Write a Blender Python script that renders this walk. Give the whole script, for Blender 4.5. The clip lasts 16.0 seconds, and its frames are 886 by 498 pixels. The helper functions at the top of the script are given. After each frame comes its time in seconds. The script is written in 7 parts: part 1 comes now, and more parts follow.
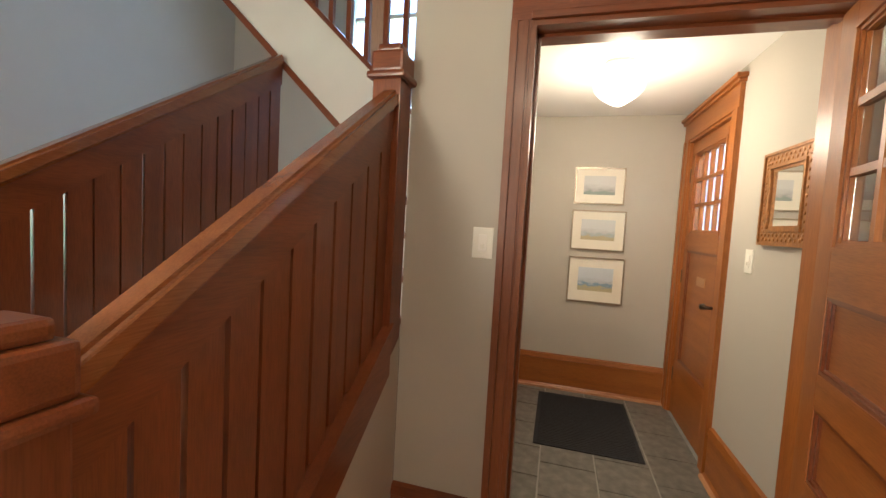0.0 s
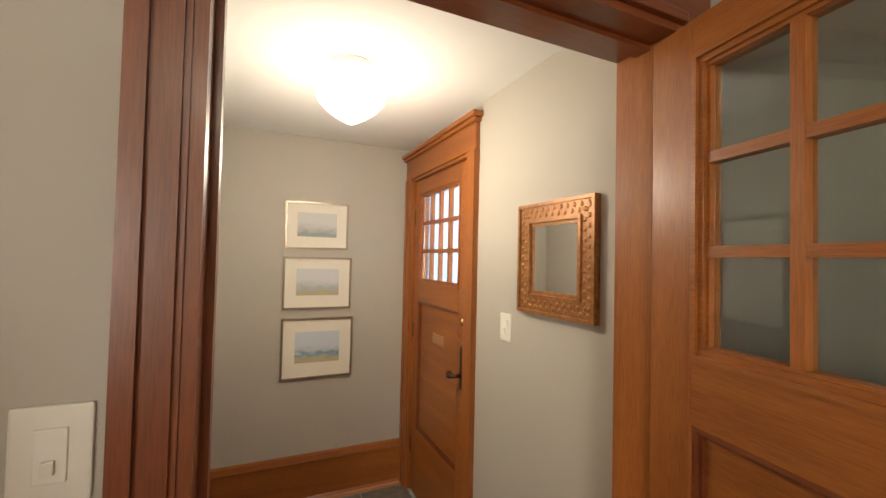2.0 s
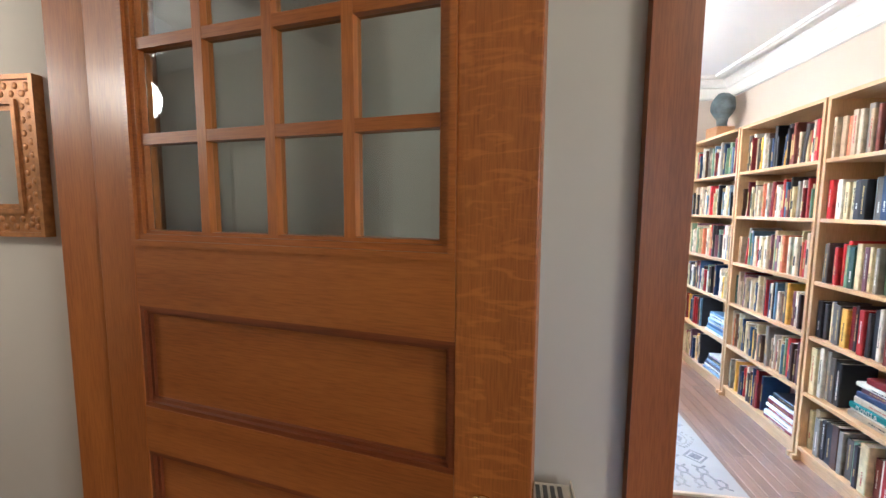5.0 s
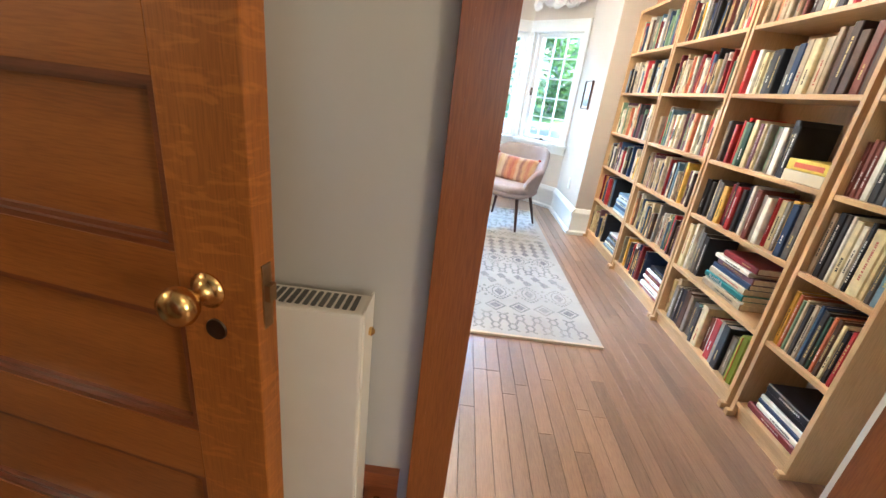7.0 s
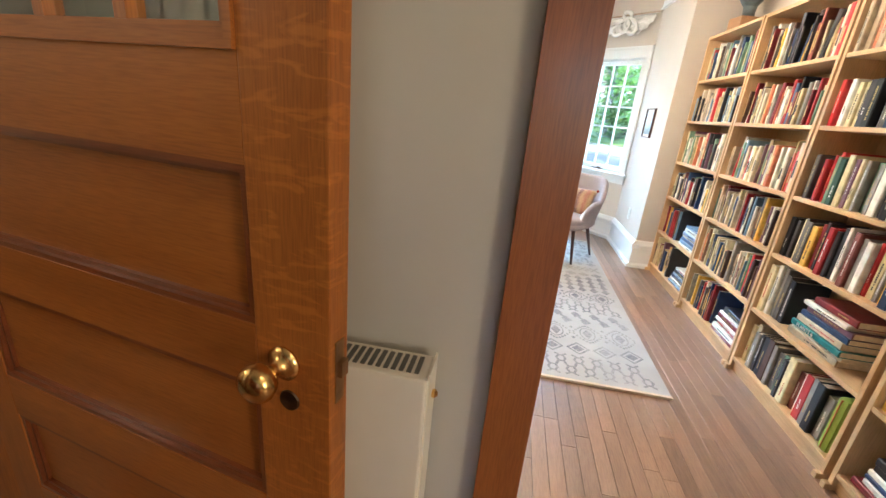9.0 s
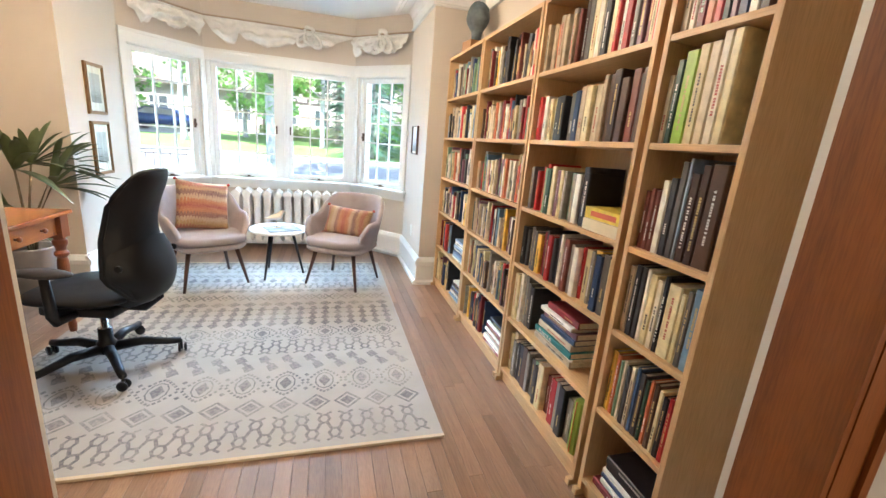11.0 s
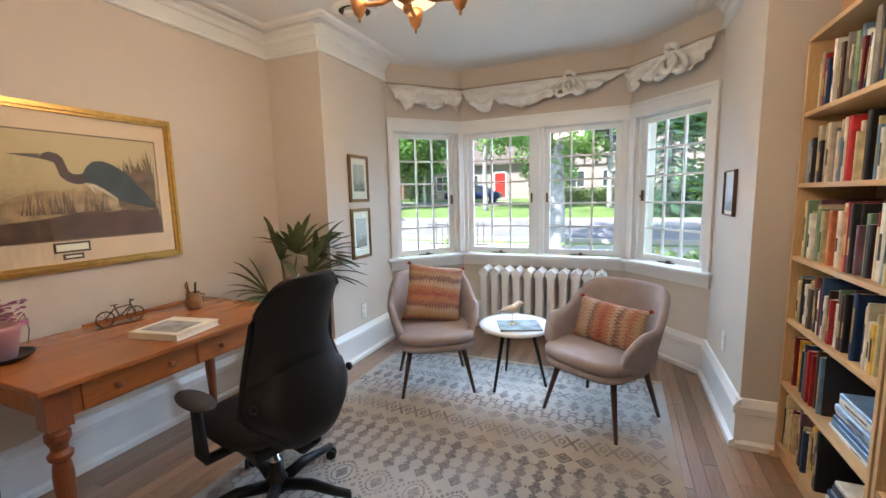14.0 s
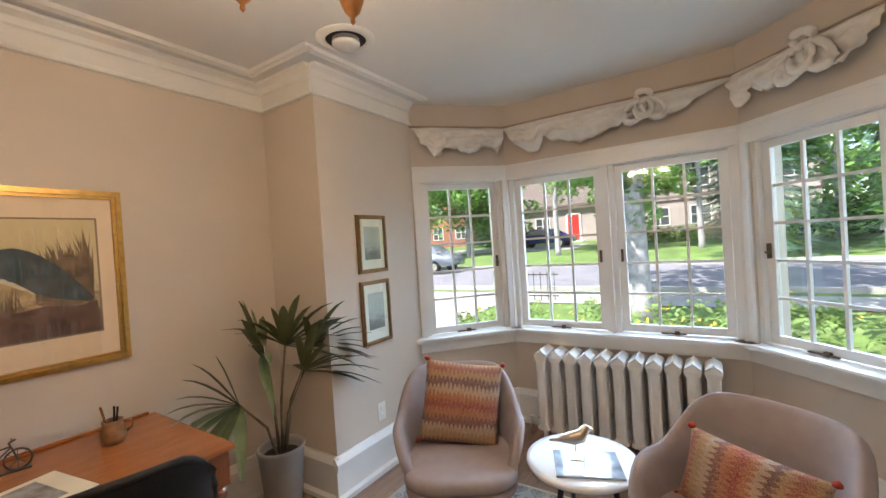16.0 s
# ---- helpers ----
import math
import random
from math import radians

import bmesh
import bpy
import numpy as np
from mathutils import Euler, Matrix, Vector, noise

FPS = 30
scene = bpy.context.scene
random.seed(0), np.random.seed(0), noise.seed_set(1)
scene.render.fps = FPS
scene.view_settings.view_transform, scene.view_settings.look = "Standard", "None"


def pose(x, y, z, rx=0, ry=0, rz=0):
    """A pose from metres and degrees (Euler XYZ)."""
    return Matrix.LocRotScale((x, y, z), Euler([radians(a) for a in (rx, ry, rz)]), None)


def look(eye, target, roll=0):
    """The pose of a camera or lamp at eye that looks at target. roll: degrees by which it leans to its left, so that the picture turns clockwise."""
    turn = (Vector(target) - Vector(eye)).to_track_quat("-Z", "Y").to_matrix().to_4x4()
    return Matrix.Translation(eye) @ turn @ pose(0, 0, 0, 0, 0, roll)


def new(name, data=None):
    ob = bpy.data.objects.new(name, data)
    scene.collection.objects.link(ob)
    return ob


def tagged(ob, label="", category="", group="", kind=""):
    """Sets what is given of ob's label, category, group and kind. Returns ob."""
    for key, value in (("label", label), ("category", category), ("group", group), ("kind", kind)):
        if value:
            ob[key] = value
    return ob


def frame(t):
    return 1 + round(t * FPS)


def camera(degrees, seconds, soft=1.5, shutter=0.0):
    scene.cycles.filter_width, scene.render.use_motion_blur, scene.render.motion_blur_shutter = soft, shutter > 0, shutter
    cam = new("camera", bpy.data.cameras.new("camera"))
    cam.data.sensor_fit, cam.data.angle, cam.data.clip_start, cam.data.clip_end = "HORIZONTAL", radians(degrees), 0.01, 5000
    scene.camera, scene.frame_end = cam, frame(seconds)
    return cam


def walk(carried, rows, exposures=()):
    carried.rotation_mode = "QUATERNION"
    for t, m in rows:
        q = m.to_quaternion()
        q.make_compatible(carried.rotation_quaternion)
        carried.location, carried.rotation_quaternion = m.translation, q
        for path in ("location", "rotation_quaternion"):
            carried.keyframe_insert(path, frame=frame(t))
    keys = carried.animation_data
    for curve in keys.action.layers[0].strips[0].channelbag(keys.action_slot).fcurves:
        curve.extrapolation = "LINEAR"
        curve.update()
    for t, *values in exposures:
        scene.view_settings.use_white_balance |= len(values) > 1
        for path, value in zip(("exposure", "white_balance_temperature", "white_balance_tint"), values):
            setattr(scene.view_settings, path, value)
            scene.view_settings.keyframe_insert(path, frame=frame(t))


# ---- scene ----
cam = camera(94.6, 16.0)
PATH = [
    (0, (0.822, 0.728, 1.349), (0.286, 2.65, 1.222), 3.2),
    (0.5, (0.819, 0.974, 1.401), (0.775, 2.971, 1.303), 3.4),
    (1, (0.836, 1.203, 1.422), (1.113, 3.184, 1.383), 2.8),
    (1.5, (0.842, 1.428, 1.467), (1.39, 3.35, 1.537), 2.3),
    (2, (0.764, 1.601, 1.521), (1.598, 3.418, 1.574), 1.3),
    (2.5, (0.769, 1.711, 1.452), (1.899, 3.361, 1.433), 0.7),
    (3, (0.787, 1.655, 1.398), (2.274, 2.99, 1.32), 0.1),
    (3.5, (0.833, 1.563, 1.397), (2.56, 2.569, 1.316), -0.5),
    (4, (0.857, 1.485, 1.467), (2.731, 2.185, 1.423), -0.7),
    (4.5, (0.847, 1.445, 1.492), (2.789, 1.918, 1.418), -0.3),
    (5, (0.822, 1.372, 1.412), (2.789, 1.674, 1.213), 0.4),
    (5.2, (0.822, 1.329, 1.378), (2.79, 1.585, 1.136), 0.8),
    (7.5, (0.964, 1.062, 1.218), (2.795, 1.103, 0.413), 7.1),
    (8, (0.957, 1.095, 1.242), (2.806, 1.314, 0.514), 5.2),
    (8.2, (0.953, 1.127, 1.271), (2.816, 1.428, 0.607), 5.3),
    (10.3, (1.18, 1.02, 1.308), (3.104, 0.929, 0.769), 3.4),
    (10.5, (1.227, 0.935, 1.316), (3.138, 0.667, 0.788), 4.2),
    (11, (1.35, 0.693, 1.313), (3.209, 0.146, 0.817), 4.8),
    (11.5, (1.498, 0.579, 1.305), (3.361, -0.021, 0.894), 4.4),
    (12, (1.732, 0.539, 1.359), (3.658, 0.107, 1.041), 3.0),
    (12.5, (1.895, 0.457, 1.38), (3.874, 0.376, 1.1), 1.1),
    (13, (2.051, 0.365, 1.366), (4.002, 0.679, 1.057), -0.5),
    (13.5, (2.252, 0.414, 1.337), (4.135, 1.014, 1.03), -1.0),
    (14, (2.514, 0.47, 1.35), (4.335, 1.257, 1.094), -1.4),
    (14.5, (2.755, 0.427, 1.384), (4.564, 1.25, 1.165), -1.7),
    (15, (3.006, 0.368, 1.404), (4.864, 1.094, 1.25), -2.4),
    (15.5, (3.245, 0.451, 1.427), (5.101, 1.193, 1.362), -3.4),
    (16, (3.38, 0.568, 1.477), (5.05, 1.668, 1.454), -3.7),
]
walk(cam, [(t, look(eye, target, roll)) for t, eye, target, roll in PATH],
     exposures=[(0.0, 3.65, 5300, 10), (0.5, 3.45, 5900, 10), (1.5, 3.35, 5450, 10), (3.0, 3.3, 5000, 10), (5.0, 3.25, 4700, 12), (7.5, 3.15, 5500, 10), (8.2, 3.1, 5550, 10), (10.5, 2.95, 5700, 12), (11.5, 2.5, 6150, 13), (12.5, 2.05, 6350, 16), (14.0, 1.75, 6150, 18), (16.0, 1.45, 6550, 20)])

# ---- world, sun, lights ----
world = bpy.data.worlds.new("sky")
scene.world = world
world.use_nodes = True
wn = world.node_tree
sky = wn.nodes.new("ShaderNodeTexSky")
sky.sky_type, sky.sun_disc = "NISHITA", False
sky.sun_elevation, sky.sun_rotation = radians(52), radians(235)
wn.links.new(sky.outputs[0], wn.nodes["Background"].inputs[0])
wn.nodes["Background"].inputs[1].default_value = 0.15
sun = new("sun", bpy.data.lights.new("sun", "SUN"))
sun.data.energy, sun.data.angle, sun.data.color = 4.5, radians(0.5), (1.0, 0.95, 0.87)
sun.matrix_world = look((-30, 20, 48), (0, 0, 0))


def area(name, eye, target, w, h, power, color):
    d = bpy.data.lights.new(name, "AREA")
    d.shape, d.size, d.size_y, d.energy, d.color = "RECTANGLE", w, h, power, color
    o = new(name, d)
    o.matrix_world = look(eye, target)
    return o


def bulb(name, at, power, color, r=0.05):
    d = bpy.data.lights.new(name, "POINT")
    d.energy, d.color, d.shadow_soft_size = power, color, r
    o = new(name, d)
    o.location = at
    return o


DAY, WARM = (0.52, 0.76, 1.0), (1.0, 0.755, 0.46)
area("daylight_middle", (9.3, 1.18, 3.0), (5.0, 1.18, 1.3), 2.8, 0.8, 95, DAY)
area("daylight_north", (8.4, 4.3, 3.0), (5.6, -0.1, 1.3), 1.8, 0.7, 60, DAY)
area("daylight_south", (8.4, -1.95, 3.0), (5.6, 2.45, 1.3), 1.8, 0.7, 78, DAY)
area("daylight_stair", (-0.6, 4.6, 2.9), (-0.6, 2.0, 1.6), 0.9, 1.0, 3.2, (0.65, 0.82, 1.0))
# warm fill added at the hall's south end, where there is no window
area("hall_fill", (-0.9, -2.3, 1.5), (1.3, 1.9, 0.9), 1.3, 1.4, 12.5, (1.0, 0.79, 0.52))
bulb("vestibule_bulb", (1.10, 3.22, 1.88), 2.2, WARM, 0.1)
for _a in range(5):
    bulb("chandelier_bulb", (3.9 + 0.2 * math.cos(1.2566 * _a + 0.3), 1.19 + 0.2 * math.sin(1.2566 * _a + 0.3), 2.22), 2.5, (1.0, 0.80, 0.56), 0.05)
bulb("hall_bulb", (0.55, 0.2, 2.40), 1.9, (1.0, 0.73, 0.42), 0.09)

# ---- materials ----
MATS = {}


def nodes_of(name, rough=0.5, metal=0.0):
    m = bpy.data.materials.new(name)
    m.use_nodes = True
    nt = m.node_tree
    b = nt.nodes["Principled BSDF"]
    b.inputs["Roughness"].default_value, b.inputs["Metallic"].default_value = rough, metal
    return m, nt, b


def noise_node(nt, scale, detail=4.0, stretch=(1, 1, 1), vec=None):
    tc = nt.nodes.new("ShaderNodeTexCoord")
    mp = nt.nodes.new("ShaderNodeMapping")
    mp.inputs["Scale"].default_value = stretch
    nt.links.new(tc.outputs["Object"], mp.inputs[0])
    n = nt.nodes.new("ShaderNodeTexNoise")
    n.inputs["Scale"].default_value, n.inputs["Detail"].default_value = scale, detail
    if vec is not None:
        add = nt.nodes.new("ShaderNodeVectorMath")
        nt.links.new(mp.outputs[0], add.inputs[0])
        nt.links.new(vec, add.inputs[1])
        nt.links.new(add.outputs[0], n.inputs["Vector"])
    else:
        nt.links.new(mp.outputs[0], n.inputs["Vector"])
    return n


def ramp(nt, src, stops):
    r = nt.nodes.new("ShaderNodeValToRGB")
    nt.links.new(src, r.inputs[0])
    while len(r.color_ramp.elements) < len(stops):
        r.color_ramp.elements.new(0.5)
    for e, (p, c) in zip(r.color_ramp.elements, stops):
        e.position, e.color = p, (*c, 1)
    return r


def mixer(nt, fac, a, b, mode="MIX"):
    m = nt.nodes.new("ShaderNodeMix")
    m.data_type, m.blend_type = "RGBA", mode
    for sock, v in ((m.inputs[0], fac), (m.inputs[6], a), (m.inputs[7], b)):
        if isinstance(v, (int, float)):
            sock.default_value = v
        elif isinstance(v, tuple):
            sock.default_value = (*v, 1)
        else:
            nt.links.new(v, sock)
    return m.outputs[2]


def bump(nt, b, src, strength, dist=0.002):
    n = nt.nodes.new("ShaderNodeBump")
    n.inputs["Strength"].default_value, n.inputs["Distance"].default_value = strength, dist
    nt.links.new(src, n.inputs["Height"])
    nt.links.new(n.outputs[0], b.inputs["Normal"])


def tone(c, k):
    return tuple(min(1.0, x * k) for x in c)


def plain(name, c, rough=0.5, metal=0.0, var=0.12, scale=6.0, grain=0.15, fine=180.0):
    """Paint, cloth, metal: soft large variation and a fine relief."""
    if name in MATS:
        return MATS[name]
    m, nt, b = nodes_of(name, rough, metal)
    big, small = noise_node(nt, scale, 3), noise_node(nt, fine, 3)
    r = ramp(nt, big.outputs[0], [(0.3, tone(c, 1 - var)), (0.7, tone(c, 1 + var))])
    nt.links.new(r.outputs[0], b.inputs["Base Color"])
    rr = nt.nodes.new("ShaderNodeMapRange")
    rr.inputs["To Min"].default_value, rr.inputs["To Max"].default_value = max(0.02, rough - 0.08), min(1, rough + 0.08)
    nt.links.new(big.outputs[0], rr.inputs[0])
    nt.links.new(rr.outputs[0], b.inputs["Roughness"])
    if grain:
        bump(nt, b, small.outputs[0], grain, 0.001)
    MATS[name] = m
    return m


def wood(name, dark, light, axis=2, rough=0.35, scale=14.0, per_piece=0.0, coat=0.0, fleck=0.0):
    """Timber with its grain along one axis."""
    if name in MATS:
        return MATS[name]
    m, nt, b = nodes_of(name, rough)
    st = [1.0, 1.0, 1.0]
    st[axis] = 0.07
    vec = None
    info = nt.nodes.new("ShaderNodeObjectInfo")
    if per_piece:
        sc = nt.nodes.new("ShaderNodeVectorMath")
        sc.operation = "SCALE"
        sc.inputs[0].default_value = (7, 11, 5)
        nt.links.new(info.outputs["Random"], sc.inputs["Scale"])
        vec = sc.outputs[0]
    n1 = noise_node(nt, scale, 6, tuple(st), vec)
    n1.inputs["Distortion"].default_value = 0.6
    st2 = [6.0, 6.0, 6.0]
    st2[axis] = 0.35
    n2 = noise_node(nt, scale * 4, 3, tuple(st2), vec)
    n3 = noise_node(nt, 1.4, 2)
    mid = tuple((a + c) / 2 for a, c in zip(dark, light))
    r = ramp(nt, n1.outputs[0], [(0.28, dark), (0.5, mid), (0.72, light)])
    col = mixer(nt, 0.35, r.outputs[0], ramp(nt, n2.outputs[0], [(0.35, tone(dark, 0.8)), (0.6, light)]).outputs[0])
    col = mixer(nt, 0.5, col, ramp(nt, n3.outputs[0], [(0.3, (0.78, 0.78, 0.78)), (0.7, (1.1, 1.1, 1.1))]).outputs[0], "MULTIPLY")
    if fleck:
        st3 = [3.0, 3.0, 3.0]
        st3[axis] = 14.0
        n4 = noise_node(nt, fleck, 2, tuple(st3), vec)
        n4.inputs["Distortion"].default_value = 1.2
        col = mixer(nt, ramp(nt, n4.outputs[0], [(0.52, (0, 0, 0)), (0.64, (0.30, 0.30, 0.30))]).outputs[0], col, tone(light, 1.5))
    if per_piece:
        mr = nt.nodes.new("ShaderNodeMapRange")
        mr.inputs["To Min"].default_value, mr.inputs["To Max"].default_value = 1 - per_piece, 1 + per_piece
        nt.links.new(info.outputs["Random"], mr.inputs[0])
        g = nt.nodes.new("ShaderNodeCombineColor")
        for i in range(3):
            nt.links.new(mr.outputs[0], g.inputs[i])
        col = mixer(nt, 1.0, col, g.outputs[0], "MULTIPLY")
    nt.links.new(col, b.inputs["Base Color"])
    if coat:
        b.inputs["Coat Weight"].default_value, b.inputs["Coat Roughness"].default_value = coat, 0.15
    bump(nt, b, n2.outputs[0], 0.12, 0.001)
    MATS[name] = m
    return m


def glass(name, tint=(0.95, 1, 0.98), rough=0.0):
    m, nt, b = nodes_of(name, rough)
    b.inputs["Transmission Weight"].default_value, b.inputs["IOR"].default_value = 1.0, 1.45
    b.inputs["Base Color"].default_value = (*tint, 1)
    return m


def glowing(name, c, strength):
    m, nt, b = nodes_of(name, 0.4)
    b.inputs["Base Color"].default_value = (0.9, 0.86, 0.78, 1)
    b.inputs["Emission Color"].default_value, b.inputs["Emission Strength"].default_value = (*c, 1), strength
    return m


OAK_D, OAK_L = (0.235, 0.070, 0.010), (0.42, 0.146, 0.022)
RED_D, RED_L = (0.135, 0.034, 0.010), (0.25, 0.072, 0.020)
oak_z = wood("oak_upright", OAK_D, OAK_L, 2, 0.38, coat=0.06)
oak_q = wood("oak_quarter_sawn", OAK_D, OAK_L, 2, 0.38, coat=0.06, fleck=5)
oak_x = wood("oak_level_x", OAK_D, OAK_L, 0, 0.36, coat=0.08)
oak_y = wood("oak_level_y", OAK_D, OAK_L, 1, 0.36, coat=0.08)
red_z = wood("stained_upright", RED_D, RED_L, 2, 0.28, coat=0.25)
red_x = wood("stained_level_x", RED_D, RED_L, 0, 0.28, coat=0.3)
red_y = wood("stained_level_y", RED_D, RED_L, 1, 0.28, coat=0.3)
mid_z = wood("casing_mid_upright", (0.19, 0.056, 0.012), (0.32, 0.105, 0.022), 2, 0.36, coat=0.1)
trim_z = wood("casing_upright", (0.135, 0.036, 0.010), (0.24, 0.072, 0.018), 2, 0.34, coat=0.1)
birch_z = wood("birch_upright", (0.57, 0.35, 0.155), (0.71, 0.47, 0.23), 2, 0.45, 10)
birch_x = wood("birch_level", (0.57, 0.35, 0.155), (0.73, 0.49, 0.25), 0, 0.45, 10)
desk_x = wood("desk_level", (0.29, 0.082, 0.020), (0.43, 0.150, 0.040), 0, 0.25, 12, coat=0.3)
desk_z = wood("desk_upright", (0.16, 0.038, 0.012), (0.27, 0.078, 0.022), 2, 0.28, 12, coat=0.3)
walnut_z = wood("walnut_leg", (0.045, 0.018, 0.010), (0.11, 0.042, 0.022), 2, 0.35)
plank_m = wood("floor_board", (0.22, 0.12, 0.068), (0.37, 0.22, 0.13), 0, 0.33, 11, per_piece=0.22, coat=0.2)
hall_m = wood("hall_board", (0.22, 0.10, 0.045), (0.36, 0.18, 0.085), 1, 0.3, 11, coat=0.2)
wall_hall = plain("hall_paint", (0.49, 0.46, 0.40), 0.75, var=0.03, scale=1.5, grain=0.1)
wall_study = plain("study_paint", (0.61, 0.53, 0.44), 0.75, var=0.03, scale=1.5, grain=0.1)
white_p = plain("white_paint", (0.78, 0.77, 0.73), 0.35, var=0.03, scale=3, grain=0.05)
ceil_p = plain("ceiling_paint", (0.78, 0.775, 0.75), 0.85, var=0.02, scale=1.2, grain=0.08)
slate_m = plain("slate", (0.165, 0.155, 0.135), 0.45, var=0.3, scale=5, grain=0.6, fine=40)
grout_m = plain("grout", (0.36, 0.35, 0.31), 0.9)
under_m = plain("subfloor", (0.06, 0.035, 0.02), 0.8)
brass_m = plain("brass", (0.75, 0.50, 0.18), 0.22, 1.0, var=0.15, scale=30, grain=0.0)
gold_m = plain("gilt", (0.60, 0.37, 0.11), 0.32, 1.0, var=0.13, scale=40, grain=0.3)
bronze_m = plain("dark_bronze", (0.12, 0.085, 0.06), 0.4, 1.0, var=0.2, scale=30)
steel_m = plain("steel", (0.6, 0.6, 0.6), 0.25, 1.0, var=0.1)
enamel_m = plain("white_enamel", (0.80, 0.79, 0.75), 0.3, var=0.03, grain=0.0)
cream_m = plain("cream_enamel", (0.76, 0.71, 0.60), 0.35, var=0.03, grain=0.0)
plate_m = plain("ivory_plastic", (0.80, 0.78, 0.70), 0.35, var=0.02, grain=0.0)
mat_m = plain("black_mat", (0.022, 0.022, 0.026), 0.95, var=0.3, scale=60, grain=1.0, fine=400)
leather_m = plain("black_leather", (0.008, 0.008, 0.0095), 0.5, var=0.2, scale=20, grain=0.5, fine=220)
plastic_m = plain("black_plastic", (0.007, 0.007, 0.008), 0.45, var=0.1, grain=0.1)
greige_m = plain("greige_upholstery", (0.36, 0.305, 0.30), 0.85, var=0.08, scale=12, grain=0.8, fine=500)
pot_m = plain("grey_pot", (0.33, 0.32, 0.31), 0.6, var=0.08, scale=8, grain=0.3)
soil_m = plain("soil", (0.03, 0.02, 0.012), 0.95, grain=1.0, fine=60)
leaf_m = plain("palm_leaf", (0.115, 0.135, 0.05), 0.4, var=0.35, scale=9)
cane_m = plain("palm_cane", (0.16, 0.12, 0.06), 0.7, var=0.3, scale=30)
cloth_m = plain("swag_cloth", (0.74, 0.70, 0.64), 0.9, var=0.07, scale=14, grain=0.5, fine=300)
cream_mat = plain("picture_mount", (0.82, 0.78, 0.67), 0.8, var=0.02)
paper_m = plain("page_paper", (0.70, 0.62, 0.48), 0.85, var=0.1, scale=60)
bust_m = plain("verdigris_clay", (0.10, 0.12, 0.12), 0.6, var=0.35, scale=20, grain=1.0, fine=60)
mirror_m = nodes_of("mirror_silver", 0.02, 1.0)[0]
mirror_m.node_tree.nodes["Principled BSDF"].inputs["Base Color"].default_value = (0.85, 0.87, 0.86, 1)
pane_m = glass("clear_glass")
# tint puts the shade of the wall behind into the hall door's panes
dim_pane = glass("shade_tinted_glass", (0.72, 0.80, 0.78))
milk_m = glowing("lit_opal_glass", (1.0, 0.86, 0.64), 0.15)
shade_m = glowing("lit_frosted_shade", (1.0, 0.70, 0.36), 0.36)

for _m in (leather_m, plastic_m):
    _m.node_tree.nodes["Principled BSDF"].inputs["Specular IOR Level"].default_value = 0.3

# ---- mesh helpers ----


def part(name, bm, material, parent=None, label="", smooth=False):
    me = bpy.data.meshes.new(name)
    bm.normal_update()
    bm.to_mesh(me)
    bm.free()
    for mt in (material if isinstance(material, (list, tuple)) else [material]):
        me.materials.append(mt)
    if smooth:
        me.polygons.foreach_set("use_smooth", [True] * len(me.polygons))
    ob = new(name, me)
    if parent:
        ob.parent = parent
    if label:
        ob["label"] = label
    return ob


def structure(ob, label=""):
    return tagged(ob, label=label, kind="structure")


def thing(name, label, category, m=None, group=""):
    ob = new(name)
    ob.empty_display_size = 0.1
    if m is not None:
        ob.matrix_basis = m
    return tagged(ob, label, category, group)


def bx(bm, a, b, m=None, mi=0):
    """A box from corner a to corner b, turned by m."""
    vs = [Vector((x, y, z)) for z in (a[2], b[2]) for y in (a[1], b[1]) for x in (a[0], b[0])]
    if m is not None:
        vs = [m @ v for v in vs]
    v = [bm.verts.new(p) for p in vs]
    for f in ((0, 2, 3, 1), (4, 5, 7, 6), (0, 1, 5, 4), (2, 6, 7, 3), (0, 4, 6, 2), (1, 3, 7, 5)):
        fc = bm.faces.new([v[i] for i in f])
        fc.material_index = mi


def box(*pairs, bevel=0.0, m=None):
    bm = bmesh.new()
    for a, b in pairs:
        bx(bm, [min(p) for p in zip(a, b)], [max(p) for p in zip(a, b)], m)
    if bevel:
        bmesh.ops.bevel(bm, geom=bm.edges[:], offset=bevel, segments=2, profile=0.6, affect="EDGES")
    return bm


def lathe(profile, n=24, m=None, bm=None):
    """A turned body: (radius, height) pairs from bottom to top."""
    bm = bm or bmesh.new()
    rings = []
    for r, z in profile:
        ring = []
        for i in range(n):
            a = 2 * math.pi * i / n
            p = Vector((r * math.cos(a), r * math.sin(a), z))
            ring.append(bm.verts.new(m @ p if m is not None else p))
        rings.append(ring)
    for r0, r1 in zip(rings, rings[1:]):
        for i in range(n):
            bm.faces.new((r0[i], r0[(i + 1) % n], r1[(i + 1) % n], r1[i]))
    if profile[0][0] > 1e-4:
        bm.faces.new(rings[0][::-1])
    if profile[-1][0] > 1e-4:
        bm.faces.new(rings[-1])
    return bm


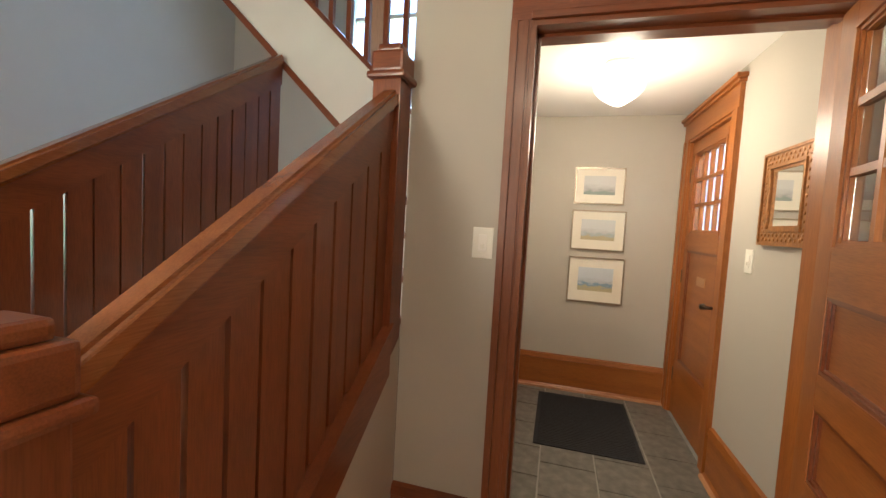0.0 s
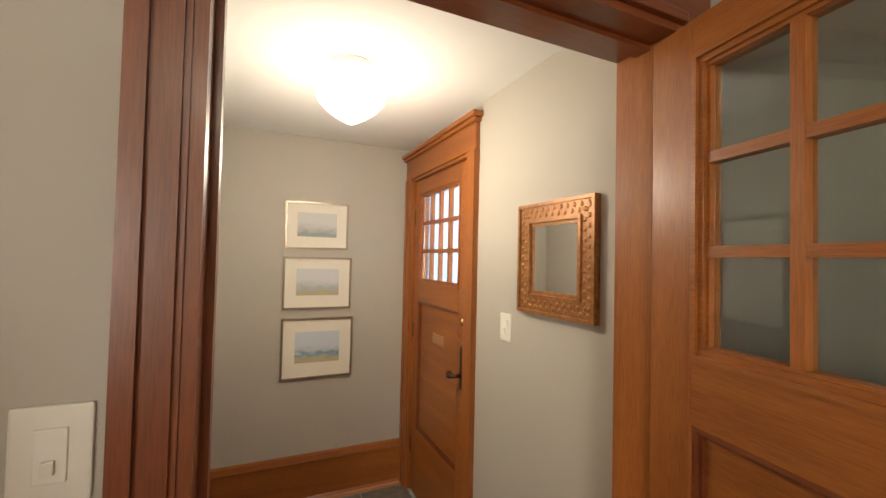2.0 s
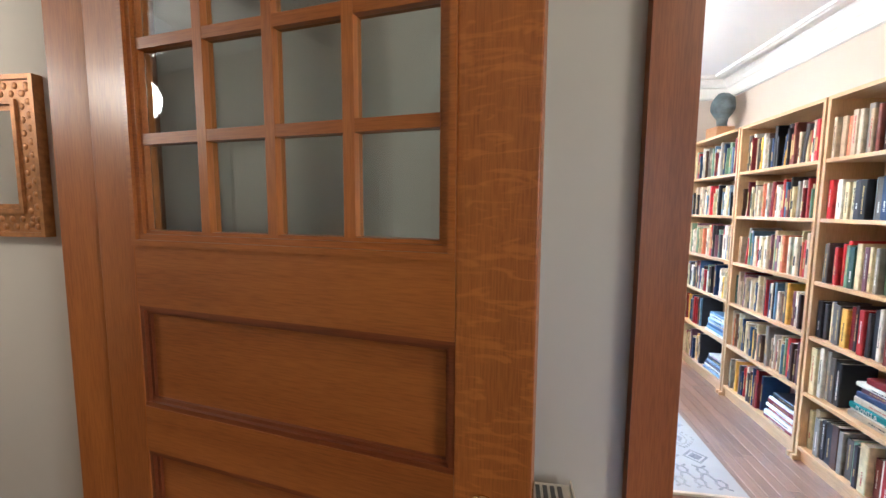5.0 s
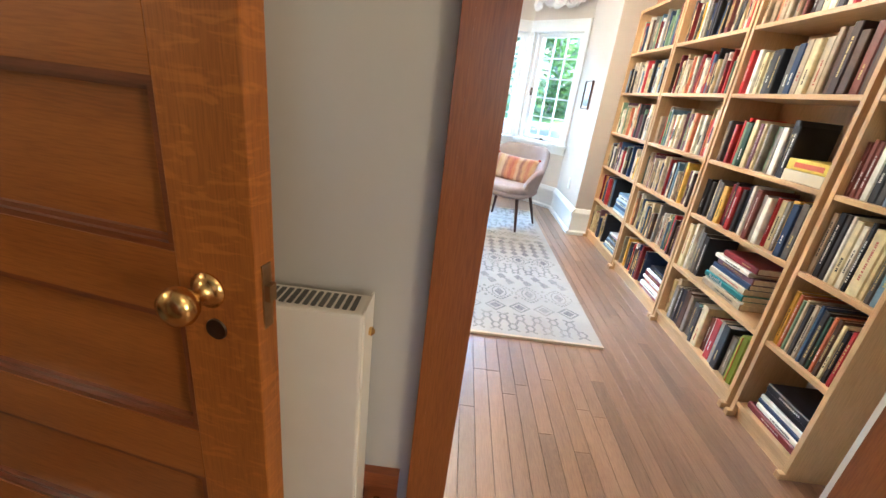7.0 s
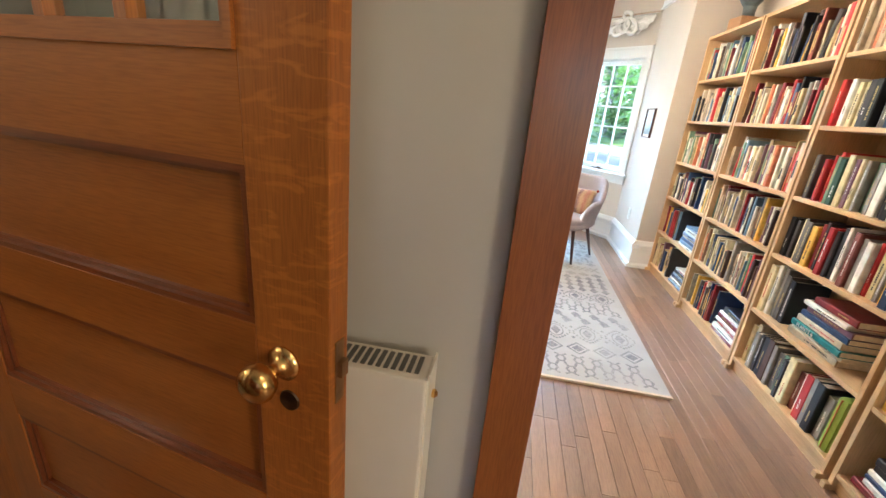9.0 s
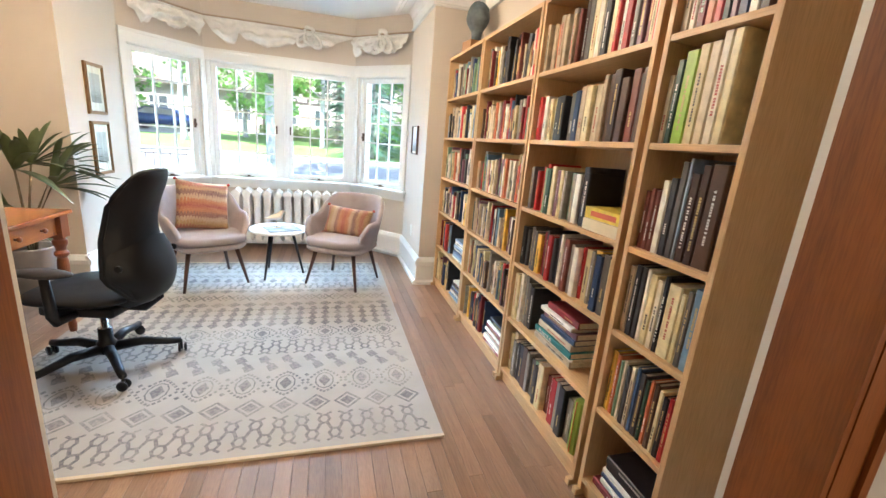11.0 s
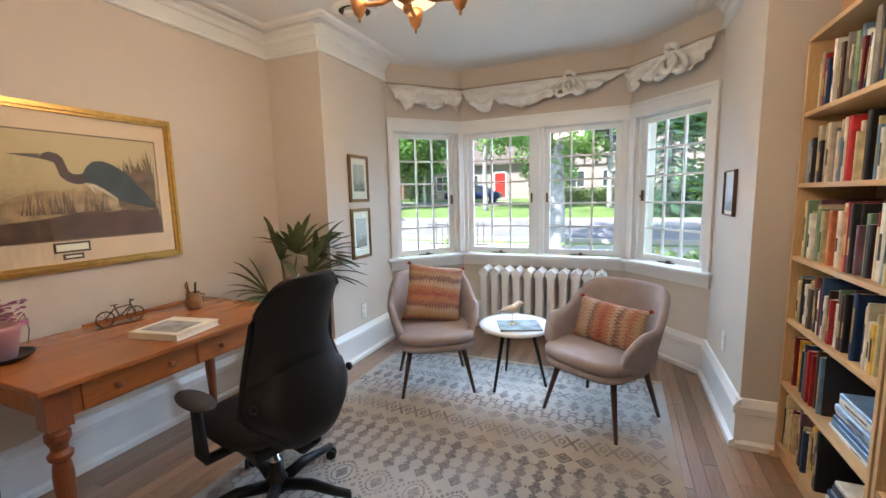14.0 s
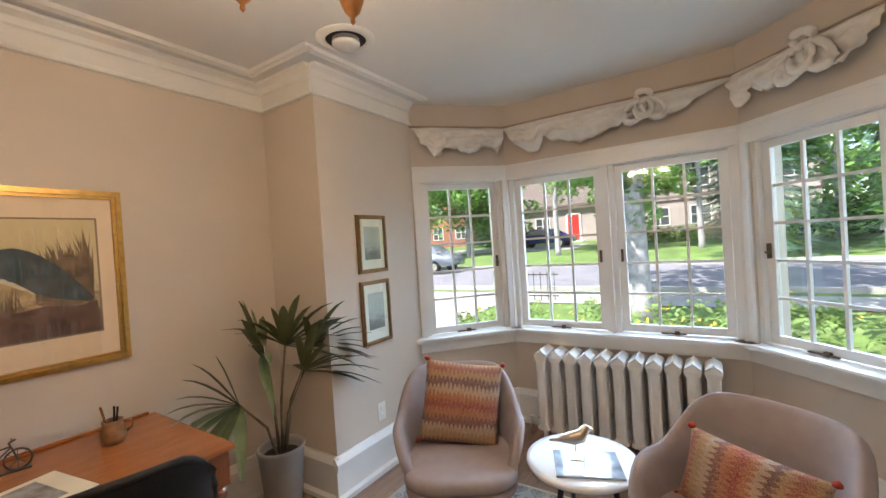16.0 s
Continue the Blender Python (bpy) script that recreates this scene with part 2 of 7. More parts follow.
def tube(points, radii, n=10, bm=None):
    """A round bar along a line of points."""
    bm = bm or bmesh.new()
    pts = [Vector(p) for p in points]
    if isinstance(radii, (int, float)):
        radii = [radii] * len(pts)
    rings = []
    for i, (p, r) in enumerate(zip(pts, radii)):
        d = (pts[min(i + 1, len(pts) - 1)] - pts[max(i - 1, 0)]).normalized()
        s = d.orthogonal().normalized() if abs(d.z) > 0.95 else d.cross(Vector((0, 0, 1))).normalized()
        t = d.cross(s)
        rings.append([bm.verts.new(p + r * (math.cos(2 * math.pi * k / n) * s + math.sin(2 * math.pi * k / n) * t)) for k in range(n)])
    for r0, r1 in zip(rings, rings[1:]):
        for i in range(n):
            bm.faces.new((r0[i], r0[(i + 1) % n], r1[(i + 1) % n], r1[i]))
    bm.faces.new(rings[0][::-1])
    bm.faces.new(rings[-1])
    return bm


def grid(fn, nu, nv, bm=None, closed_u=False):
    """A sheet from fn(u, v), both 0 to 1."""
    bm = bm or bmesh.new()
    cols = nu if closed_u else nu + 1
    vs = [[bm.verts.new(fn(i / nu, j / nv)) for j in range(nv + 1)] for i in range(cols)]
    for i in range(nu):
        for j in range(nv):
            i2 = (i + 1) % cols
            bm.faces.new((vs[i][j], vs[i2][j], vs[i2][j + 1], vs[i][j + 1]))
    return bm


def prism(outline, z0, z1, m=None, bm=None):
    """An outline in x and y, drawn up from z0 to z1."""
    bm = bm or bmesh.new()
    f = (lambda p: m @ Vector(p)) if m is not None else Vector
    lo = [bm.verts.new(f((x, y, z0))) for x, y in outline]
    hi = [bm.verts.new(f((x, y, z1))) for x, y in outline]
    bm.faces.new(lo[::-1])
    bm.faces.new(hi)
    for i in range(len(lo)):
        j = (i + 1) % len(lo)
        bm.faces.new((lo[i], lo[j], hi[j], hi[i]))
    return bm


def along(profile, a, b, inward, bm=None):
    """A moulding: profile of (out from the wall, up) pairs, run from a to b; inward is the way out from the wall."""
    bm = bm or bmesh.new()
    n = Vector((*inward, 0)).normalized()
    e = [[bm.verts.new(Vector((*p, 0)) + n * o + Vector((0, 0, z))) for o, z in profile] for p in (a, b)]
    k = len(profile)
    for i in range(k):
        j = (i + 1) % k
        bm.faces.new((e[0][i], e[1][i], e[1][j], e[0][j]))
    bm.faces.new(e[0][::-1])
    bm.faces.new(e[1])
    bmesh.ops.recalc_face_normals(bm, faces=bm.faces[:])
    return bm

# ---- the plan ----
XE, XS = 1.73, 1.84            # hall and study faces of the wall between them
YN, YV = 2.234, 4.30           # hall's north wall, vestibule's end wall
ZC, ZV = 2.66, 2.28            # ceilings
YD, YL, YR, YS = 2.975, 2.477, -0.142, -0.58
DN, DS, DH = 1.017, -0.115, 2.06
AX, KX, KN, KS = 5.90, 6.48, 1.95, 0.40
XNIB = 5.0
HX0, HX1, HZ = 0.682, 1.635, 2.068
ZSC = 2.57                     # the study's ceiling

# floors
structure(part("floor_base", box(((-3.2, -2.6, -0.2), (7.0, 4.9, -0.02))), under_m))
structure(part("floor_hall", box(((-3.0, -2.4, -0.02), (XE + 0.055, YN + 0.06, 0.0))), hall_m), "polished brown boards of the hall floor")
floor_v = structure(part("floor_vestibule", box(((0.45, YN + 0.06, -0.02), (XE + 0.1, YV + 0.1, -0.006))), grout_m), "grey grout bed of the slate floor")

# hall and vestibule walls
structure(part("wall_hall_east", box(((XE, -2.4, 0), (XS, DS, ZC)), ((XE, DN, 0), (XS, YN + 0.13, ZC)), ((XE, DS, DH), (XS, DN, ZC))), [wall_hall]), "greige painted plaster wall")
structure(part("wall_hall_north", box(((0.245, YN, 0), (HX0, YN + 0.13, ZC)), ((HX1, YN, 0), (XE, YN + 0.13, ZC)), ((HX0, YN, HZ), (HX1, YN + 0.13, ZC))), wall_hall), "greige painted plaster wall")
structure(part("wall_vestibule_west", box(((0.38, YN + 0.13, 0), (0.50, YV, ZC))), wall_hall))
structure(part("wall_vestibule_north", box(((0.38, YV, 0), (2.0, YV + 0.15, ZC))), wall_hall))
FD0, FD1, FDH = 3.40, 4.20, 2.06
structure(part("wall_vestibule_east", box(((XE, YN + 0.13, 0), (XS, FD0, ZC)), ((XE, FD1, 0), (XS, YV, ZC)), ((XE, FD0, FDH), (XS, FD1, ZC))), wall_hall))
structure(part("ceiling_vestibule", box(((0.5, YN + 0.13, ZV), (XE, YV, ZV + 0.1))), ceil_p))
structure(part("wall_hall_south", box(((-3.0, -2.55, 0), (XS, -2.4, 4.4))), wall_hall))
structure(part("wall_hall_west", box(((-3.1, -2.4, 0), (-2.95, -0.2, 4.4)), ((-3.1, 0.8, 0), (-2.95, 4.9, 4.4)), ((-3.1, -0.2, 0), (-2.95, 0.8, 0.9)), ((-3.1, -0.2, 2.1), (-2.95, 0.8, 4.4))), wall_hall))
structure(part("ceiling_hall", box(((-0.0, -2.4, ZC), (XE, YN, ZC + 0.12)), ((-3.0, -2.4, ZC), (0.0, 0.5, ZC + 0.12))), ceil_p))

# study walls
structure(part("wall_study_north", box(((XS, YD, 0), (XNIB + 0.13, YD + 0.2, ZSC))), wall_study), "warm beige painted wall")
structure(part("wall_study_west", box(((XS, YS, 0), (XS + 0.012, DS, ZSC)), ((XS, DN, 0), (XS + 0.012, YD, ZSC)), ((XS, DS, DH), (XS + 0.012, DN, ZSC))), wall_study))
structure(part("wall_study_south", box(((XS, YS - 0.2, 0), (XNIB + 0.13, YS, ZSC))), wall_study))
structure(part("pier_north", box(((XNIB, YL, 0), (AX, YD + 0.2, ZSC))), wall_study), "beige painted pier beside the bay")
structure(part("pier_south", box(((XNIB - 0.015, YS - 0.2, 0), (AX, YR, ZSC))), wall_study), "beige painted pier beside the bay")
structure(part("ceiling_study", box(((XS, YS - 0.2, ZSC), (7.0, YD + 0.2, ZSC + 0.15))), ceil_p), "white painted plaster ceiling")

# ---- the bay ----


def frame_of(p0, p1):
    """Local x runs from p0 to p1, local y points out of the room on its right-hand side or left as z x u gives."""
    u = (Vector(p1) - Vector(p0)).to_3d().normalized()
    v = Vector((0, 0, 1)).cross(u)
    m = Matrix.Identity(4)
    m.col[0], m.col[1], m.col[2], m.col[3] = (*u, 0), (*v, 0), (0, 0, 1, 0), (*p0, 0, 1)
    return m, (Vector(p1) - Vector(p0)).length


Z0, Z1, ZT = 0.735, 1.99, 2.075


def casement(name, m, a, b):
    """A casement whose glass runs from a to b along the wall."""
    win = structure(thing(name, "white painted casement window with fifteen small panes", ""))
    win.matrix_basis = m
    g0, g1 = 0.82, 1.912
    f = box(((a - 0.085, 0.02, Z0 + 0.03), (a - 0.052, 0.11, Z1)), ((b + 0.052, 0.02, Z0 + 0.03), (b + 0.085, 0.11, Z1)), ((a - 0.052, 0.02, Z1 - 0.03), (b + 0.052, 0.11, Z1)))
    part("window_frame", f, white_p, win)
    s = box(((a - 0.05, 0.055, g0 - 0.05), (a, 0.09, g1 + 0.045)), ((b, 0.055, g0 - 0.05), (b + 0.05, 0.09, g1 + 0.045)),
            ((a, 0.055, g1), (b, 0.09, g1 + 0.045)), ((a, 0.055, g0 - 0.05), (b, 0.09, g0)), bevel=0.003)
    part("sash", s, white_p, win)
    cols, rows = 3, 5
    w, h = (b - a) / cols, (g1 - g0) / rows
    bars = bmesh.new()
    for i in range(1, cols):
        bx(bars, (a + i * w - 0.008, 0.062, g0), (a + i * w + 0.008, 0.084, g1))
    for j in range(1, rows):
        bx(bars, (a, 0.063, g0 + j * h - 0.008), (b, 0.083, g0 + j * h + 0.008))
    part("glazing_bars", bars, white_p, win)
    for i in range(cols):
        for j in range(rows):
            p = part("pane", box(((a + i * w + 0.004, 0.071, g0 + j * h + 0.004), (a + i * w + w - 0.004, 0.074, g0 + j * h + h - 0.004))), pane_m, win)
            p.visible_shadow = False
    st = (a + b) / 2
    part("window_stay", box(((st - 0.09, 0.035, g0 - 0.052), (st + 0.06, 0.050, g0 - 0.043)), ((st - 0.01, 0.030, g0 - 0.055), (st + 0.02, 0.054, g0 - 0.03))), bronze_m, win)
    return win


def bay_wall(tag_, p0, p1, wins, latch):
    m, L = frame_of(p0, p1)
    d = 0.24
    out = [(0, 0), (L, 0), (L + 0.1, d), (-0.1, d)]
    wall = prism(out, 0, Z0, m)
    prism(out, Z1, ZSC, m, wall)
    edges = [0.0]
    for a, b in wins:
        edges += [a - 0.085, b + 0.085]
    edges.append(L)
    for a, b in zip(edges[::2], edges[1::2]):
        if b - a > 0.005:
            bx(wall, (a, 0.001, Z0), (b, d, Z1), m)
    structure(part("wall_bay_" + tag_, wall, wall_study), "beige painted wall of the window bay")
    t = bmesh.new()
    bx(t, (0.004, -0.022, Z1 - 0.025), (L - 0.004, 0, ZT), m)
    bx(t, (0.0, -0.034, ZT - 0.02), (L, -0.001, ZT + 0.006), m)
    for i, (a, b) in enumerate(zip(edges[::2], edges[1::2])):
        bx(t, (a + (0.004 if i == 0 else 0), -0.020, Z0 + 0.03), (b - (0.004 if b == L else 0), 0.003, Z1 - 0.025), m)
        if b - a > 0.1:
            bx(t, (a + 0.035, -0.028, Z0 + 0.03), (b - 0.035, -0.018, Z1 - 0.027), m)
    structure(part("trim", t, white_p), "white painted window casing")
    s = bmesh.new()
    bx(s, (-0.03 if tag_ == "middle" else -0.05, -0.085, Z0), (L + (0.03 if tag_ == "middle" else 0.05), 0.06, Z0 + 0.028), m)
    bmesh.ops.bevel(s, geom=s.edges[:], offset=0.006, segments=2, affect="EDGES")
    bx(s, (-0.01, -0.03, Z0 - 0.085), (L + 0.01, 0.0, Z0 - 0.002), m)
    structure(part("window_sill", s, white_p), "white painted window board")
    for k, (a, b) in enumerate(wins):
        w = casement("window", m, a, b)
        u = (b + 0.025) if latch[k] else (a - 0.025)
        part("window_latch", box(((u - 0.008, 0.035, 1.27), (u + 0.008, 0.056, 1.36)), ((u - 0.006, 0.018, 1.30), (u + 0.006, 0.036, 1.315)), bevel=0.002), bronze_m, w)


A_N, K_N, K_S, A_S = (AX, YL), (KX, KN), (KX, KS), (AX, YR)
bay_wall("north", A_N, K_N, [(0.135, 0.655)], [True])
bay_wall("middle", K_N, K_S, [(0.10, 0.67), (0.867, 1.437)], [True, False])
bay_wall("south", K_S, A_S, [(0.135, 0.655)], [False])

# ---- skirtings and cornice of the study ----
BASE = [(0, 0), (0.045, 0), (0.045, 0.028), (0.024, 0.042), (0.024, 0.185), (0.034, 0.192), (0.034, 0.225), (0.012, 0.262), (0, 0.265)]
CORN = [(0, 2.40), (0.026, 2.40), (0.026, 2.412), (0.012, 2.425), (0.012, 2.50), (0.026, 2.508), (0.036, 2.535), (0.062, 2.555), (0.066, 2.569), (0, 2.569)]
LINE = [(0.14, 2.556), (0.155, 2.548), (0.172, 2.558), (0.19, 2.551), (0.202, 2.569), (0.14, 2.569)]
S2 = math.sqrt(0.5)
runs = [((XS + 0.012, YD), (XNIB, YD), (0, -1)), ((XNIB, YD), (XNIB, YL - 0.02), (-1, 0)), ((XNIB - 0.03, YL), (AX, YL), (0, -1)),
        (A_N, K_N, (-S2, -S2)), (K_N, K_S, (-1, 0)), (K_S, A_S, (-S2, S2)),
        ((AX, YR), (XNIB - 0.045, YR), (0, 1)), ((XNIB - 0.015, YR + 0.02), (XNIB - 0.015, YS), (-1, 0)), ((XNIB - 0.015, YS), (XS + 0.012, YS), (0, 1)),
        ((XS + 0.012, DN + 0.1), (XS + 0.012, YD), (1, 0))]
for a, b, n in runs:
    structure(part("baseboard", along(BASE, a, b, n), white_p), "tall white painted moulded skirting")
for k, (a, b, n) in enumerate(runs):
    if k not in (3, 4, 5):
        structure(part("cornice", along(CORN, a, b, n), white_p), "white plaster cornice")
        a, b = {0: (a, (XNIB - 0.14, YD)), 1: ((XNIB, YD - 0.14), (XNIB, YL - 0.202)), 2: ((XNIB - 0.14, YL), b), 6: (a, (XNIB - 0.155, YR)),
                7: ((XNIB - 0.015, YR + 0.202), (XNIB - 0.015, YS + 0.14)), 8: ((XNIB - 0.155, YS), b)}.get(k, (a, b))
        structure(part("ceiling_moulding", along(LINE, a, b, n), white_p), "white plaster ceiling moulding")
rail = bmesh.new()
for a, b, n in runs[3:6]:
    along([(0, 2.385), (0.028, 2.385), (0.028, 2.40), (0, 2.405)], a, b, n, rail)
structure(part("picture_rail", rail, plain("beige_rail", (0.55, 0.46, 0.35), 0.5)), "thin beige picture rail")

# ---- casings and skirtings of the hall and vestibule ----
DB = [(0, 0), (0.034, 0), (0.034, 0.018), (0.02, 0.032), (0.02, 0.245), (0.026, 0.25), (0.018, 0.285), (0, 0.292)]
SHOE = [(0.034, 0), (0.05, 0), (0.046, 0.014), (0.034, 0.02)]


def dark_base(a, b, n, mt):
    structure(part("baseboard", along(DB, a, b, n), mt), "tall stained oak skirting")


dark_base((0.50, YV), (XE, YV), (0, -1), oak_x)
dark_base((0.50, YN + 0.16), (0.50, YV), (1, 0), oak_y)
dark_base((XE, FD0 - 0.11, ), (XE, YN + 0.16), (-1, 0), oak_y)
dark_base((0.245, YN), (HX0 - 0.07, YN), (0, -1), red_x)
dark_base((XE, DS - 0.11), (XE, -2.4), (-1, 0), red_y)
dark_base((XE, YN - 0.03), (XE, DN + 0.11), (-1, 0), red_y)
sh = along(SHOE, (0.50, YV), (XE, YV), (0, -1))
along(SHOE, (XE, FD0 - 0.11), (XE, YN + 0.16), (-1, 0), sh)
structure(part("trim", sh, wood("shoe_mould", (0.42, 0.20, 0.09), (0.55, 0.28, 0.12), 0)), "pale quarter-round shoe moulding")


def casing_x(y0, y1, z1, x, side, mz, my, w=0.098):
    """A casing on a wall that faces along x; side is the way it faces."""
    o = bmesh.new()
    for a, b in ((y0 - w, y0), (y1, y1 + w)):
        bx(o, (min(x, x + side * 0.022), a, 0), (max(x, x + side * 0.022), b, z1))
        mid = (a + b) / 2
        bx(o, (min(x + side * 0.02, x + side * 0.03), a + (0.0 if a < y0 else 0.062), 0), (max(x + side * 0.02, x + side * 0.03), b - (0.062 if a < y0 else 0.0), z1))
    structure(part("door_casing", o, mz))
    h = box(((min(x, x + side * 0.024), y0 - w, z1), (max(x, x + side * 0.024), y1 + w, z1 + 0.13)),
            ((min(x, x + side * 0.04), y0 - w - 0.015, z1 + 0.13), (max(x, x + side * 0.04), y1 + w + 0.015, z1 + 0.15)),
            ((min(x, x + side * 0.055), y0 - w - 0.03, z1 + 0.15), (max(x, x + side * 0.055), y1 + w + 0.03, z1 + 0.175)), bevel=0.004)
    structure(part("door_casing", h, my))


casing_x(DS, DN, DH, XE, -1, mid_z, red_y, 0.085)
j = box(((XE - 0.02, DN - 0.012, 0), (XS + 0.010, DN, DH)), ((XE - 0.02, DS, 0), (XS + 0.010, DS + 0.016, DH)), ((XE - 0.02, DS + 0.016, DH - 0.016), (XS + 0.010, DN - 0.016, DH)))
structure(part("door_jamb", j, mid_z), "reddish stained oak door lining")
w = box(((XS + 0.012, DN - 0.004, 0), (XS + 0.03, DN + 0.10, DH + 0.1)), ((XS + 0.012, DS - 0.10, 0), (XS + 0.03, DS + 0.01, DH + 0.1)), ((XS + 0.012, DS + 0.01, DH - 0.01), (XS + 0.03, DN - 0.01, DH + 0.1)))
structure(part("door_casing", w, white_p), "white painted casing on the study side")

# opening to the vestibule
o = box(((HX0 - 0.07, YN - 0.024, 0), (HX0, YN, HZ)), ((HX0 - 0.07, YN - 0.034, 0), (HX0 - 0.045, YN - 0.022, HZ)), ((HX0 - 0.03, YN - 0.031, 0), (HX0 - 0.008, YN - 0.022, HZ)), ((HX1, YN - 0.024, 0), (XE - 0.002, YN, HZ)))
structure(part("door_casing", o, trim_z), "dark reddish oak door casing")
o = box(((HX0 - 0.07, YN - 0.026, HZ), (XE - 0.002, YN, HZ + 0.13)), ((HX0 - 0.085, YN - 0.045, HZ + 0.13), (XE - 0.002, YN, HZ + 0.155)), ((HX0 - 0.095, YN - 0.06, HZ + 0.155), (XE - 0.002, YN, HZ + 0.18)), ((HX0, YN - 0.036, HZ), (HX1, YN - 0.02, HZ + 0.025)), bevel=0.004)
structure(part("door_casing", o, red_x), "dark reddish oak door head")
structure(part("door_jamb", box(((HX1 - 0.018, YN - 0.02, 0), (HX1, YN + 0.15, HZ))), oak_z), "golden oak door lining on the hinge side")
o = box(((HX0, YN - 0.02, 0), (HX0 + 0.018, YN + 0.15, HZ)), ((HX0 + 0.018, YN + 0.05, 0), (HX0 + 0.03, YN + 0.09, HZ - 0.018)))
structure(part("door_jamb", o, trim_z), "dark reddish oak door lining")
structure(part("door_jamb", box(((HX0 + 0.018, YN - 0.02, HZ - 0.018), (HX1 - 0.018, YN + 0.15, HZ)), ((HX0 + 0.018, YN + 0.05, HZ - 0.03), (HX1 - 0.018, YN + 0.09, HZ - 0.018))), red_x))
o = box(((HX0 - 0.1, YN + 0.13, 0), (HX0 + 0.0, YN + 0.152, HZ)), ((HX1, YN + 0.13, 0), (XE - 0.002, YN + 0.152, HZ)), ((HX0 - 0.1, YN + 0.13, HZ), (XE - 0.002, YN + 0.154, HZ + 0.12)))
structure(part("door_casing", o, oak_z), "golden oak casing inside the vestibule")
structure(part("threshold", box(((HX0, YN + 0.03, 0), (HX1, YN + 0.13, 0.012)), bevel=0.004), red_x))

# front door casing
casing_x(FD0, FD1 - 0.005, FDH, XE, -1, oak_z, oak_y, 0.094)
structure(part("door_jamb", box(((XE - 0.01, FD1 - 0.016, 0), (XS, FD1, FDH)), ((XE - 0.01, FD0, 0), (XS, FD0 + 0.016, FDH)), ((XE - 0.01, FD0 + 0.016, FDH - 0.016), (XS, FD1 - 0.016, FDH))), oak_z))

# ---- doors ----


def panel_door(name, label, m, W, H, gl, cols, rows, panels, t=0.044):
    """A door leaf in its own frame: x across, y into the leaf, z up. gl: x0, x1, z0, z1 of the glass; panels: the same."""
    d = structure(thing(name, label, ""))
    d.matrix_basis = m
    x0, x1 = gl[0] - 0.03, gl[1] + 0.03
    zs = sorted([(p[2], p[3]) for p in panels] + [(gl[2] - 0.03, gl[3] + 0.03)])
    part("stile", box(((0, 0, 0.008), (x0, t, H)), bevel=0.003), oak_z, d)
    part("stile", box(((x1, 0, 0.008), (W, t, H)), bevel=0.003), oak_q, d)
    z = 0.008
    for a, b in zs + [(H, H)]:
        if a > z:
            part("rail", box(((x0, 0.0, z), (x1, t, a))), oak_x, d)
        z = b
    for p in panels:
        part("panel", box(((x0 - 0.002, 0.018, p[2] - 0.002), (x1 + 0.002, t - 0.016, p[3] + 0.002))), oak_x, d)
        mo = bmesh.new()
        for k, (dd, ww) in enumerate(((0.002, 0.010), (0.010, 0.018))):
            bx(mo, (x0, dd, p[3] - ww), (x1, 0.02, p[3]))
            bx(mo, (x0, dd, p[2]), (x1, 0.02, p[2] + ww))
            bx(mo, (x0, dd + 0.001, p[2] + ww), (x0 + ww, 0.02, p[3] - ww))
            bx(mo, (x1 - ww, dd + 0.001, p[2] + ww), (x1, 0.02, p[3] - ww))
        part("moulding", mo, red_x, d)
    a, b, g0, g1 = gl
    mo = bmesh.new()
    for dd, ww, in ((-0.006, 0.012), (0.002, 0.024), (0.010, 0.031)):
        bx(mo, (x0, dd, g1 + 0.03 - ww), (x1, t - 0.002, g1 + 0.03))
        bx(mo, (x0, dd, g0 - 0.03), (x1, t - 0.002, g0 - 0.03 + ww))
        bx(mo, (x0, dd + 0.001, g0 - 0.03 + ww), (x0 + ww, t - 0.003, g1 + 0.03 - ww))
        bx(mo, (x1 - ww, dd + 0.001, g0 - 0.03 + ww), (x1, t - 0.003, g1 + 0.03 - ww))
    part("moulding", mo, oak_x, d)
    w, h = (b - a) / cols, (g1 - g0) / rows
    bw_ = 0.011 if gl[0] > 0.12 else 0.0075
    for i in range(1, cols):
        part("glazing_bar", box(((a + i * w - bw_, 0.008, g0), (a + i * w + bw_, 0.036, g1))), oak_z, d)
    for k in range(1, rows):
        part("glazing_bar", box(((a, 0.009, g0 + k * h - 0.011), (b, 0.035, g0 + k * h + 0.011))), oak_x, d)
    for i in range(cols):
        for k in range(rows):
            p = part("pane", box(((a + i * w + 0.003, 0.022, g0 + k * h + 0.003), (a + i * w + w - 0.003, 0.025, g0 + k * h + h - 0.003))), dim_pane if gl[0] > 0.12 else pane_m, d)
            p.visible_shadow = False
    return d


def knob_mesh(r=0.028):
    m = pose(0, 0, 0, 90, 0, 0)
    return lathe([(0.001, 0), (0.026, 0.0), (0.027, 0.004), (0.018, 0.008), (0.010, 0.014), (0.009, 0.028), (0.014, 0.034), (r * 0.85, 0.040), (r, 0.052), (r * 0.85, 0.064), (0.012, 0.070), (0.0005, 0.071)], 20, m)


def leaf_frame(origin, u):
    u = Vector((*u, 0)).normalized()
    v = Vector((0, 0, 1)).cross(u)
    m = Matrix.Identity(4)
    m.col[0], m.col[1], m.col[2], m.col[3] = (*u, 0), (*v, 0), (0, 0, 1, 0), (*origin, 0, 1)
    return m


